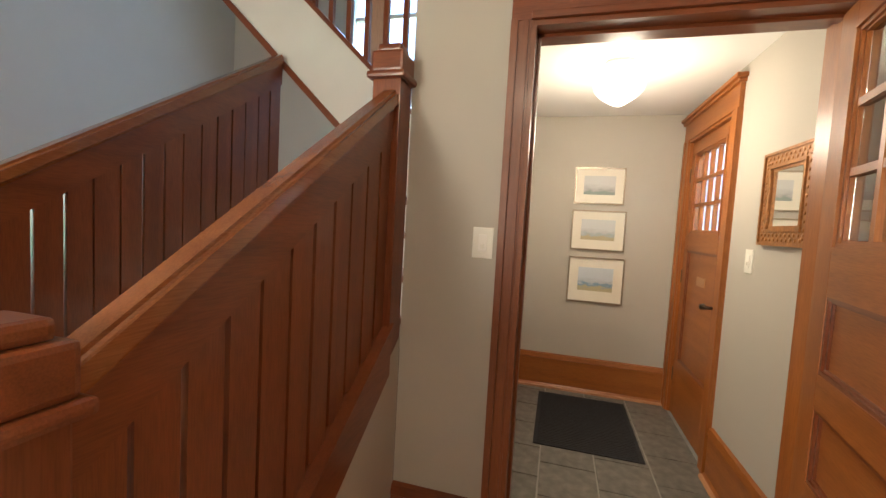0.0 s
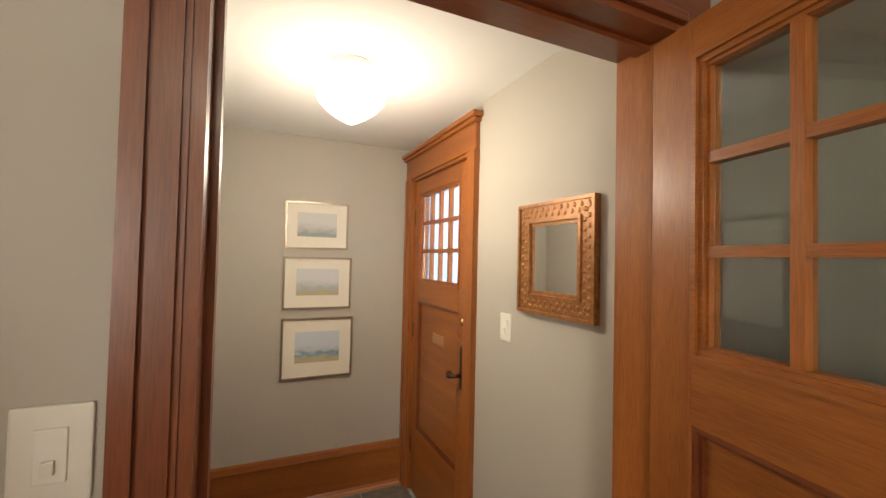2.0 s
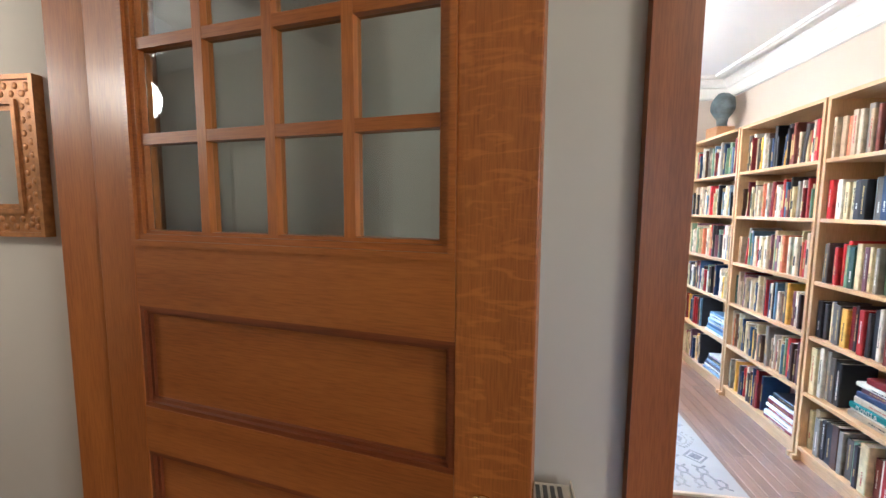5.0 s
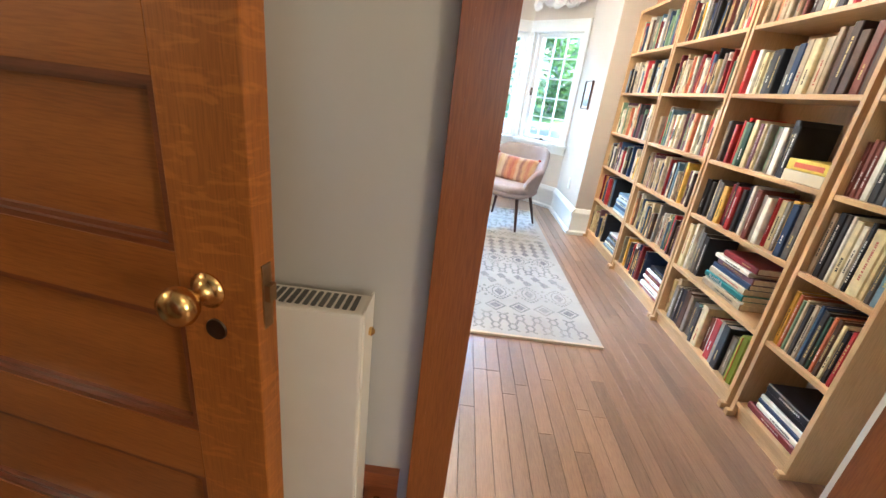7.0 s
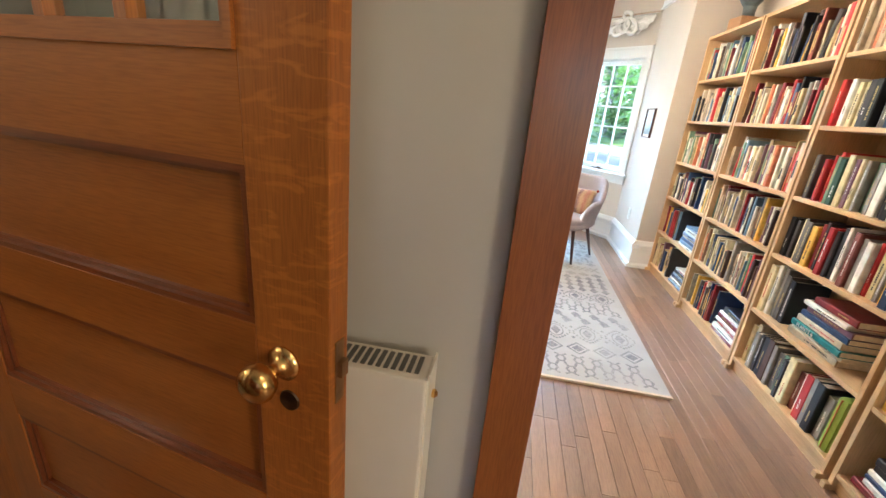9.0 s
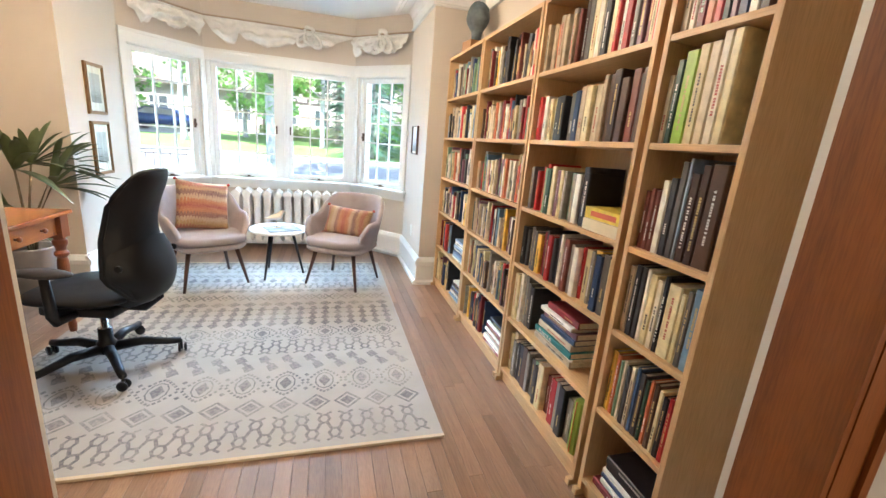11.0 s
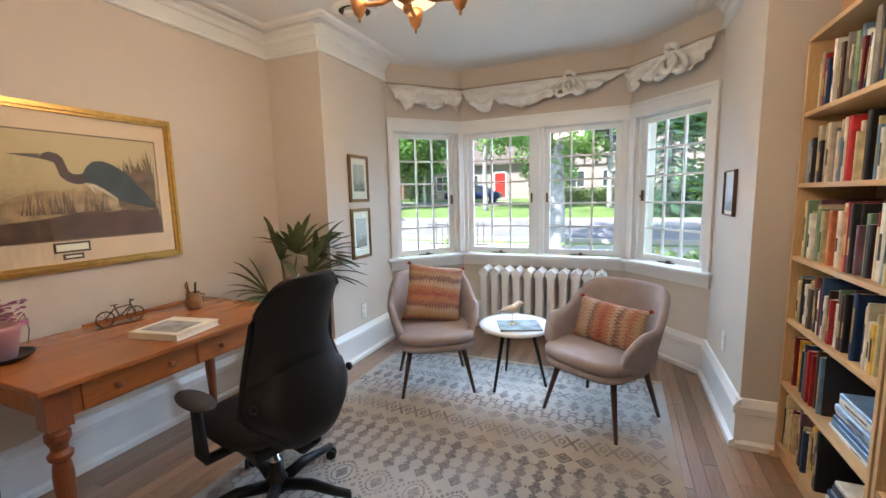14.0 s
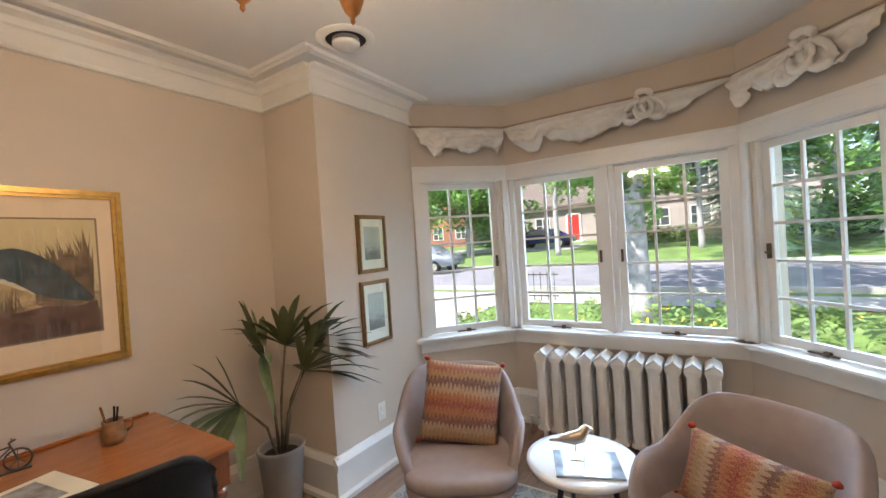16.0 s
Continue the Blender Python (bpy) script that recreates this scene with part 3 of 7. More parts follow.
UX, UY = -0.176, -0.984
SH = 0.105                    # from the hinge to the glass
m = leaf_frame((1.574 - UX * SH, 2.152 - UY * SH), (UX, UY))
G = panel_door("door_hall", "open golden oak door with twelve panes over four long panels", m, 0.945, 2.03, (SH + 0.035, SH + 0.685, 1.36, 1.925), 4, 3,
               [(0, 0, 0.975, 1.20), (0, 0, 0.65, 0.872), (0, 0, 0.325, 0.545), (0, 0, 0.10, 0.22)])
k = part("door_knob", knob_mesh(), brass_m, G, "round polished brass knob", True)
k.matrix_basis = pose(SH + 0.765, 0.0, 0.928)
k = part("door_knob", knob_mesh(), brass_m, G, "round polished brass knob", True)
k.matrix_basis = pose(SH + 0.765, 0.044, 0.928, 0, 0, 180)
k = part("keyhole_plate", lathe([(0.001, -0.001), (0.017, 0.0), (0.016, 0.003), (0.001, 0.004)], 20, pose(0, 0, 0, 90)), bronze_m, G)
k.matrix_basis = pose(SH + 0.772, 0, 0.866)
part("latch_plate", box(((0.945, 0.012, 0.875), (0.9475, 0.032, 0.975)), ((0.9475, 0.014, 0.92), (0.956, 0.030, 0.945)), bevel=0.001), plain("worn_brass_plate", (0.30, 0.19, 0.09), 0.42, 0.8, var=0.25, scale=30), G)

m = leaf_frame((XE + 0.012, FD1 - 0.018), (0, -1))
F = panel_door("door_front", "closed golden oak front door with twelve small panes and sheer curtain", m, 0.765, 2.04, (0.108, 0.632, 1.395, 1.93), 4, 3, [(0, 0, 0.42, 1.25)])
part("handle_plate", box(((0.70, -0.008, 0.862), (0.745, 0.0, 1.08)), bevel=0.003), bronze_m, F, "dark bronze handle plate")
part("door_handle", tube([(0.722, -0.005, 0.935), (0.722, -0.05, 0.935), (0.705, -0.056, 0.935), (0.680, -0.056, 0.933), (0.668, -0.055, 0.932)], [0.010, 0.010, 0.015, 0.020, 0.010]), bronze_m, F, "dark bronze lever handle", True)
part("deadbolt", lathe([(0.001, 0), (0.02, 0.0), (0.019, 0.012), (0.001, 0.016)], 18, pose(0.722, 0, 1.206, 90)), brass_m, F, "round brass bolt", True)
part("letter_plate", box(((0.30, 0.012, 1.02), (0.46, 0.019, 1.08)), bevel=0.003), wood("worn_oak", (0.40, 0.20, 0.08), (0.5, 0.27, 0.12), 0), F)
sheer, _nt, _b = nodes_of("sheer_cloth", 0.9)
_tr, _mx = _nt.nodes.new("ShaderNodeBsdfTranslucent"), _nt.nodes.new("ShaderNodeMixShader")
_b.inputs["Base Color"].default_value = (0.80, 0.77, 0.82, 1)
_tr.inputs[0].default_value = (0.86, 0.80, 0.90, 1)
_mx.inputs[0].default_value = 0.7
_nt.links.new(_b.outputs[0], _mx.inputs[1])
_nt.links.new(_tr.outputs[0], _mx.inputs[2])
_nt.links.new(_mx.outputs[0], _nt.nodes["Material Output"].inputs[0])
part("sheer_curtain", grid(lambda u, v: Vector((0.10 + 0.54 * u, 0.056 + 0.006 * math.sin(u * 55 + 2 * math.sin(v * 3)), 1.36 + 0.60 * v)), 90, 6), sheer, F, "gathered sheer white curtain", True)
for z in (0.25, 1.0, 1.75):
    part("hinge", box(((-0.012, -0.006, z), (0.006, 0.004, z + 0.10)), bevel=0.002), bronze_m, F)

# ---- stairs ----
SX, FX, SL = 0.20, -0.83, 0.657
stairs = structure(thing("stairs", "wooden stairs rising beside a closed balustrade", ""))
for i in range(9):
    y0 = 1.05 + 0.28 * i
    part("tread", box(((FX + 0.02, y0 - 0.03, 0.184 * (i + 1) - 0.03), (SX - 0.02, y0 + 0.28, 0.184 * (i + 1))), bevel=0.004), red_x, stairs)
    part("riser", box(((FX + 0.02, y0, 0.184 * i), (SX - 0.02, y0 + 0.02, 0.184 * (i + 1) - 0.03))), white_p, stairs)
part("landing", box(((-1.9, 3.57, 1.60), (SX + 0.04, 4.9, 1.66))), red_x, stairs)


def rake(y0, y1, za, zb, x0, x1):
    """A board in the plane of the flight: its lower and upper edge at y = 1.13, carried up the slope."""
    b = bmesh.new()
    vs = [b.verts.new((x, y, z + SL * (y - 1.13))) for y, z in ((y0, za), (y1, za), (y1, zb), (y0, zb)) for x in (x0, x1)]
    for f in ((0, 2, 3, 1), (2, 4, 5, 3), (4, 6, 7, 5), (6, 0, 1, 7), (0, 6, 4, 2), (1, 3, 5, 7)):
        b.faces.new([vs[i] for i in f])
    return b


structure(part("stair_wall", rake(1.05, 2.233, -0.6, 0.165, SX - 0.02, SX + 0.044), wall_hall), "greige wall below the stair string")


def balustrade(x, y0, y1, label):
    bal = structure(thing("balustrade", label, ""))
    part("string", rake(y0, y1, 0.10, 0.275, x - 0.035, x + 0.045), red_y, bal)
    part("shoe", rake(y0, y1, 0.275, 0.30, x - 0.05, x + 0.055), red_y, bal)
    r = rake(y0, y1, 1.10, 1.165, x - 0.035, x + 0.035)
    bmesh.ops.bevel(r, geom=r.edges[:], offset=0.012, segments=3, affect="EDGES")
    part("handrail", r, wood("worn_rail", (0.20, 0.06, 0.018), (0.32, 0.12, 0.035), 1, 0.2, coat=0.6), bal, "polished worn handrail")
    part("under_rail", rake(y0, y1, 0.985, 1.102, x - 0.02, x + 0.02), red_y, bal)
    n = int((y1 - y0) / 0.088)
    for i in range(n):
        yc = y0 + (i + 0.5) * (y1 - y0) / n
        zz = SL * (yc - 1.13)
        wd = 0.0405 if i % 4 else 0.0445
        part("baluster", box(((x - 0.014, yc - wd, 0.29 + zz), (x + 0.014, yc + wd, 1.075 + zz))), red_z, bal)
    return bal


balustrade(SX, 1.09, 2.14, "dark red stained balustrade with slat balusters")
balustrade(FX, 1.09, 2.84, "dark red stained balustrade with slat balusters on the far side")


def newel(x, y, z0, z1, label):
    nw = structure(thing("newel_post", label, ""))
    nw.matrix_basis = pose(x, y, 0)
    part("post", box(((-0.055, -0.055, z0), (0.055, 0.055, z1 - 0.13)), bevel=0.004), red_z, nw)
    part("cap", box(((-0.075, -0.075, z1 - 0.13), (0.075, 0.075, z1 - 0.105)), ((-0.062, -0.062, z1 - 0.105), (0.062, 0.062, z1 - 0.03)), ((-0.045, -0.045, z1 - 0.03), (0.045, 0.045, z1)), bevel=0.01), red_x, nw)


newel(SX, 1.03, 0, 1.21, "square dark stained newel post with a moulded cap")
newel(SX - 0.013, 2.178, 0.75, 1.99, "square dark stained newel post with a block cap")
newel(FX, 1.03, 0, 1.21, "square dark stained newel post with a moulded cap")

# upper flight across the stairwell
up = structure(thing("upper_stairs", "pale painted stair string with dark stained balusters", ""))
up.matrix_basis = pose(-0.15, 2.86, 1.62, 0, 43.7, 0)
part("string", box(((-2.6, 0, 0.0), (0.2, 0.05, 0.33))), white_p, up)
part("string_edge", box(((-2.6, -0.012, -0.035), (0.2, 0.06, 0.0)), ((-2.6, -0.008, 0.33), (0.2, 0.058, 0.355))), red_x, up)
for i in range(14):
    b = part("baluster", box(((-0.014, -0.014, 0), (0.014, 0.014, 0.9))), red_z, up)
    b.matrix_basis = pose(-0.2 - 0.16 * i, 0.025, 0.34, 0, -43.7, 0)
newel_up = structure(thing("newel_post", "tall oak post at the stair landing", ""))
newel_up.matrix_basis = pose(-0.42, 3.3, 0)
part("post", box(((-0.05, -0.05, 1.6), (0.05, 0.05, 3.6)), bevel=0.004), wood("pale_oak", (0.42, 0.24, 0.13), (0.56, 0.34, 0.2), 2), newel_up)
structure(part("wall_stair_north", box(((-3.0, 4.75, 0), (-1.45, 4.9, 4.4)), ((-0.6, 4.75, 0), (0.38, 4.9, 4.4)), ((-1.45, 4.75, 0), (-0.6, 4.9, 2.95)), ((-1.45, 4.75, 4.0), (-0.6, 4.9, 4.4))), wall_hall))
structure(part("wall_stair_east", box(((0.245, YN + 0.13, 0), (0.38, 4.75, 4.4)), ((0.0, -2.4, ZC + 0.12), (0.12, YN, 4.4)), ((0.12, YN, ZC), (1.7, YN + 0.13, 4.4))), wall_hall))
structure(part("ceiling_stair", box(((-3.1, -2.55, 4.4), (0.4, 4.9, 4.5))), ceil_p))
structure(part("stair_soffit", prism([(0.5, 2.66), (0.5, 2.75), (4.7, 4.4), (4.7, 4.3)], -2.95, -0.9, Matrix(((0, 0, 1, 0), (1, 0, 0, 0), (0, 1, 0, 0), (0, 0, 0, 1)))), wall_hall), "sloping greige soffit")
sw_ = structure(thing("window_stair", "white sash window over the stair landing", ""))
part("window_frame", box(((-1.47, 4.72, 2.93), (-1.40, 4.80, 4.02)), ((-0.65, 4.72, 2.93), (-0.58, 4.80, 4.02)), ((-1.40, 4.72, 3.95), (-0.65, 4.80, 4.02)), ((-1.50, 4.66, 2.9), (-0.55, 4.80, 2.955)), ((-1.40, 4.75, 3.42), (-0.65, 4.79, 3.46))), white_p, sw_)
p = part("pane", box(((-1.40, 4.77, 2.955), (-0.65, 4.774, 3.95))), pane_m, sw_)
p.visible_shadow = False
hw = structure(thing("window_hall", "white window at the end of the hall", ""))
part("window_frame", box(((-3.0, -0.2, 0.9), (-2.93, -0.13, 2.1)), ((-3.0, 0.73, 0.9), (-2.93, 0.8, 2.1)), ((-3.0, -0.13, 2.03), (-2.93, 0.73, 2.1)), ((-3.02, -0.22, 0.86), (-2.90, 0.82, 0.92)), ((-2.98, 0.28, 0.92), (-2.95, 0.32, 2.03)), ((-2.98, -0.13, 1.45), (-2.95, 0.73, 1.49))), white_p, hw)

# ---- bookshelves ----
YF = -0.29                     # the shelves' front
SHELF_Z = [0.085, 0.405, 0.725, 1.03, 1.37, 1.685]
TOP = 2.01
UNITS = [(4.15, 4.95), (3.335, 4.135), (2.525, 3.32), (2.145, 2.495)]


def bookcase(x0, x1, label):
    c = thing("bookcase", label, "bookcase", pose(x0, YF, 0), "bookcases along the wall")
    W, D, t = x1 - x0, 0.28, 0.02
    for a in (0, W - t):
        part("side_panel", box(((a, -D, 0), (a + t, 0, TOP)), bevel=0.002), birch_z, c)
    for a in (0, W - t):
        part("foot", box(((a - 0.002, -0.01, 0), (a + t + 0.002, 0.022, 0.028)), bevel=0.003), birch_x, c)
    part("top", box(((t, -D, TOP - t), (W - t, 0, TOP))), birch_x, c)
    part("plinth", box(((t, -0.035, 0), (W - t, -0.02, SHELF_Z[0] - t))), birch_x, c)
    part("back_panel", box(((t, -D, 0.03), (W - t, -D + 0.006, TOP - t))), birch_z, c)
    for z in SHELF_Z:
        part("shelf", box(((t, -D + 0.006, z - t), (W - t, -0.002, z)), bevel=0.0015), birch_x, c)
    return c


for k, (a, b) in enumerate(UNITS):
    bookcase(a, b, "light birch bookcase with six shelves packed with books" if k < 3 else "narrow light birch bookcase with large books and albums")

rng = random.Random(7)


def c255(r, g, b):
    return tuple((v / 255) ** 2.2 for v in (r, g, b))


COVERS = [c255(*c) for c in ((225, 215, 190), (205, 190, 160), (180, 160, 130), (235, 230, 215), (60, 58, 60), (35, 35, 40), (95, 90, 85), (140, 135, 125), (165, 40, 40), (196, 52, 52),
                             (120, 30, 35), (200, 112, 72), (225, 180, 70), (60, 85, 120), (40, 60, 95), (110, 140, 165), (125, 70, 60), (45, 75, 60), (120, 150, 120), (150, 170, 190),
                             (85, 60, 45), (120, 85, 60), (60, 40, 35), (28, 118, 116), (120, 85, 100), (220, 206, 158), (150, 190, 60), (202, 186, 136))]
cover_m = [plain("book_cover_%s" % "abcdefghijklmnopqrstuvwxyzAB"[i], c, 0.38, var=0.24, scale=22, grain=0.3, fine=300) for i, c in enumerate(COVERS)]
band_m = [plain("title_gold", (0.55, 0.40, 0.16), 0.4, 0.4), plain("title_white", (0.75, 0.73, 0.68), 0.6), plain("title_black", (0.03, 0.03, 0.03), 0.6), plain("title_red", (0.40, 0.05, 0.04), 0.6)]
WORDS = {0: "off-white", 1: "tan", 2: "light brown", 3: "white", 4: "charcoal", 5: "black", 6: "dark grey", 7: "grey", 8: "red", 9: "bright red", 10: "maroon", 11: "orange", 12: "yellow", 13: "slate blue",
         14: "navy", 15: "pale blue", 16: "rust brown", 17: "dark green", 18: "sage green", 19: "blue-grey", 20: "brown", 21: "chestnut", 22: "dark brown", 23: "teal", 24: "mauve", 25: "cream", 26: "lime green", 27: "beige"}


JOINED = False
far_books, far_index, far_titles = bmesh.new(), [], [bmesh.new(), bmesh.new(), bmesh.new()]


def book(x, y, z, th, h, d, ci, lean=0.0, flat=False, turn=0.0, where="a birch shelf"):
    """A book with its spine towards +y: base at x, y, z, thickness th, height h, depth d."""
    if JOINED:
        o_ = pose(x, y, z, 0, lean, 0)
        prism([(0, -d), (th, -d), (th, -0.004), (th * 0.8, 0), (th * 0.2, 0), (0, -0.004)], 0, h, o_, far_books)
        far_index.append(ci)
        w_ = th * 0.22
        if th > 0.014 and rng.random() < 0.75:
            a_, b_ = rng.uniform(0.2, 0.3), rng.uniform(0.5, 0.8)
            bx(far_titles[0 if sum(COVERS[ci]) < 0.9 else 1], (th / 2 - w_, -0.001, h * a_), (th / 2 + w_, 0.0006, h * b_), o_)
        bx(far_titles[2], (0.003, -d + 0.002, h - 0.004), (th - 0.003, -0.012, h + 0.0004), o_)
        return None
    m = pose(x, y, z, 0, 0, turn) if not flat else pose(x, y, z, 0, 0, turn) @ pose(0, 0, th, 0, 90, 0)
    if lean:
        m = pose(x, y, z, 0, lean, 0)
    b = bmesh.new()
    r = min(0.004, th * 0.25)
    co = min(0.0025, th * 0.2)
    # boards and a rounded spine as one case, open at the fore edge, head and tail
    prism([(0, -d), (co, -d), (co, -0.008), (th - co, -0.008), (th - co, -d), (th, -d), (th, -r), (th - r, 0), (r, 0), (0, -r)], 0, h, None, b)
    top = thing_mesh("book", b, cover_m[ci], m, "%s bound book %s on %s" % (WORDS[ci], "lying in a pile" if flat else "leaning" if lean else "standing", where), "book", "books on the bookcases")
    p = bmesh.new()
    bx(p, (co, -d + 0.004, 0.003), (th - co, -0.008, h - 0.004))
    part("page_block", p, paper_m, top)
    k = rng.random()
    if th > 0.012 and k < 0.8:
        t = bmesh.new()
        z_ = h * rng.uniform(0.12, 0.3)
        w = min(0.0075, th * rng.uniform(0.16, 0.30))
        top_ = min(z_ + 0.15, h * (rng.uniform(0.6, 0.88) if k < 0.6 else 0.42))
        while z_ < top_:
            ln = rng.uniform(0.0035, 0.0075)
            bx(t, (th / 2 - w / 2, -0.001, z_), (th / 2 + w / 2, 0.0005, min(z_ + ln, h - 0.01)))
            z_ += ln + rng.choice((0.002, 0.002, 0.002, 0.0025, 0.0065))
        dark = sum(COVERS[ci]) < 0.9
        tagged(part("title", t, rng.choice(band_m[:2] if dark else (band_m[2], band_m[2], band_m[3])), top), kind="stuff")
    return top


def thing_mesh(name, b, mt, m, label, cat, group=""):
    o = part(name, b, mt)
    o.matrix_basis = m
    return tagged(o, label, cat, group)


def row(x0, x1, z, hmax, pal, th=(0.012, 0.034), fill=1.0, big=0.0, dmax=0.2):
    """Books from x1 back to x0 along one shelf, as far as fill."""
    x = x1 - 0.004
    end = x1 - (x1 - x0) * fill
    last = -1
    while True:
        t = rng.uniform(*th)
        if x - t < end + 0.004:
            break
        h = min(hmax - 0.02, rng.uniform(0.62, 0.94) * hmax if not big else rng.uniform(0.8, 0.97) * hmax)
        h = max(h, 0.16)
        d = min(0.25, max(0.12, h * rng.uniform(0.62, 0.78)))
        lean = 0.0
        if rng.random() < 0.05 and x - t - 0.05 > end:
            lean = -rng.uniform(4, 9)
            x -= h * math.sin(radians(-lean))
        ci = rng.choice(pal)
        book(x - t, YF - rng.uniform(0.018, 0.05), z + 0.0005, t - 0.001, h, d, ci, lean)
        x -= t
    return x


def pile(x, z, n, w, cols, dx=0.0):
    zz = z + 0.0005
    for i in range(n):
        t = rng.uniform(0.016, 0.034)
        # lying: the spine faces the room, its length runs along x
        book(x + rng.uniform(-0.012, 0.012), YF - 0.02 - rng.uniform(0, 0.02), zz, t, w * rng.uniform(0.92, 1.0) * (1 - 0.035 * i), 0.2, cols[i % len(cols)], flat=True)
        zz += t + 0.0005


MIX = [0, 1, 2, 3, 4, 5, 6, 7, 8, 9, 10, 11, 12, 13, 14, 15, 16, 17, 18, 20, 21, 22, 24, 25, 0, 3, 25, 8, 27, 10, 1, 4, 5, 20, 22, 27, 3, 11, 0, 25, 14, 7, 3, 12, 1, 2, 6]
LIGHT = [0, 1, 3, 25, 27, 7, 2, 19, 15, 0, 5, 9]
RED = [8, 9, 11, 0, 3, 25, 1, 4, 7, 18, 0, 15, 24, 27, 1, 25, 3]
HGT = [0.29, 0.29, 0.28, 0.31, 0.285, 0.29]
PLAN = [[(MIX, 0.5), (MIX, 0.45), (MIX, 1.0), (RED, 1.0), (LIGHT, 0.97), (MIX, 0.95)],
        [(MIX, 0.55), (MIX, 1.0), (MIX, 0.98), (RED, 0.97), (MIX, 0.93), (MIX, 0.98)]]
# the colours of the near bookcase, shelf by shelf from its far end
NEAR = [[27, 1, 7, 4, 5, 20, 7, 6, 18, 4, 25, 16, 3, 8, 7, 5, 7],
        [25, 3, 7, 6, 5],
        [5, 4, 25, 6, 6, 12, 10, 4, 2, 8, 4, 5, 3, 15, 16, 7, 3, 8, 27, 7, 12, 14, 6, 25],
        [4, 6, 4, 8, 9, 9, 18, 17, 25, 24, 25, 3, 7, 18, 7, 3, 4, 5],
        [9, 0, 3, 25, 27, 4, 5, 19, 6, 14, 2, 25, 1, 2, 20, 22, 20, 16, 22, 20],
        [1, 2, 11, 20, 2, 1, 7, 2, 16, 22, 6, 25, 3, 0, 4, 25, 9, 3, 8, 7, 24, 10, 25, 9, 1]]


def shelf_row(x0, x1, z, seq, h0, h1):
    """Books in a known order of colours, heights running from h0 to h1, evenly filling x1 back to x0."""
    ths = [rng.uniform(0.7, 1.35) for _ in seq]
    k = (x1 - x0 - 0.006) / sum(ths)
    x = x1 - 0.003
    for i, (ci, t) in enumerate(zip(seq, ths)):
        h = (h0 + (h1 - h0) * i / len(seq)) * rng.uniform(0.86, 1.06)
        x -= t * k
        book(x, YF - rng.uniform(0.015, 0.05), z + 0.0005, t * k - 0.0012, h, min(0.25, max(0.13, h * 0.72)), ci)


for u in range(2):
    JOINED = True
    x0, x1 = UNITS[u][0] + 0.02, UNITS[u][1] - 0.02
    for s in range(6):
        pal, fill = PLAN[u][s]
        row(x0, x1, SHELF_Z[s], HGT[s] * (0.92 if s in (3, 4) else 0.97), pal, (0.011, 0.033) if s > 1 else (0.008, 0.026), fill)
JOINED = False
x0, x1 = UNITS[2][0] + 0.02, UNITS[2][1] - 0.02
for s, (fill, h0, h1) in enumerate(((0.86, 0.24, 0.22), (0.24, 0.27, 0.25), (1.0, 0.22, 0.24), (0.69, 0.22, 0.24), (1.0, 0.20, 0.26), (1.0, 0.22, 0.27))):
    shelf_row(x1 - (x1 - x0) * fill, x1, SHELF_Z[s], NEAR[s], h0, h1)
far_books.faces.ensure_lookup_table()
for q, f_ in enumerate(far_books.faces):
    f_.material_index = far_index[q // 8]
tagged(part("books", far_books, cover_m), "rows of mixed bound books in the two far bookcases", "books", kind="stuff")
for bm_, mt_ in zip(far_titles, (band_m[0], band_m[2], paper_m)):
    tagged(part("book_titles", bm_, mt_), "titles and page edges of the far books", "books", kind="stuff")
# piles
pile(UNITS[0][0] + 0.05, SHELF_Z[0], 6, 0.30, [15, 3, 14, 19, 5, 3])
pile(UNITS[0][0] + 0.05, SHELF_Z[1], 7, 0.31, [3, 15, 13, 0, 19, 3, 15])
pile(UNITS[1][0] + 0.05, SHELF_Z[0], 7, 0.29, [10, 3, 9, 3, 10, 3, 5])
pile(UNITS[2][0] + 0.20, SHELF_Z[1], 8, 0.34, [2, 0, 23, 1, 14, 24, 3, 10])
teal = [o_ for o_ in bpy.data.objects if o_.parent is None and o_.name.startswith("book") and o_.data and o_.data.materials and o_.data.materials[0] == cover_m[23] and o_.matrix_basis.translation.x < UNITS[2][1]]
if teal:
    for old in teal[0].children:
        if old.name.startswith("title"):
            bpy.data.objects.remove(old)
    fc_ = bpy.data.curves.new("lettering", "FONT")
    fc_.body, fc_.size, fc_.extrude = "PLANTS &", 0.026, 0.0004
    fo_ = bpy.data.objects.new("lettering", fc_)
    tm_ = bpy.data.meshes.new_from_object(fo_)
    bpy.data.objects.remove(fo_)
    tm_.materials.clear()
    tm_.materials.append(band_m[1])
    tx = new("title", tm_)
    tx.parent = teal[0]
    tx.matrix_basis = Matrix(((0, -1, 0, 0.023), (0, 0, 1, 0.0012), (-1, 0, 0, 0.27), (0, 0, 0, 1)))
# the narrow bookcase
x0, x1 = UNITS[3][0] + 0.02, UNITS[3][1] - 0.02


def line(x, z, items):
    for t, h, ci, *lean in items:
        x -= t
        book(x, YF - 0.022, z + 0.0005, t - 0.001, h, min(0.24, h * 0.75), ci, lean[0] if lean else 0.0)


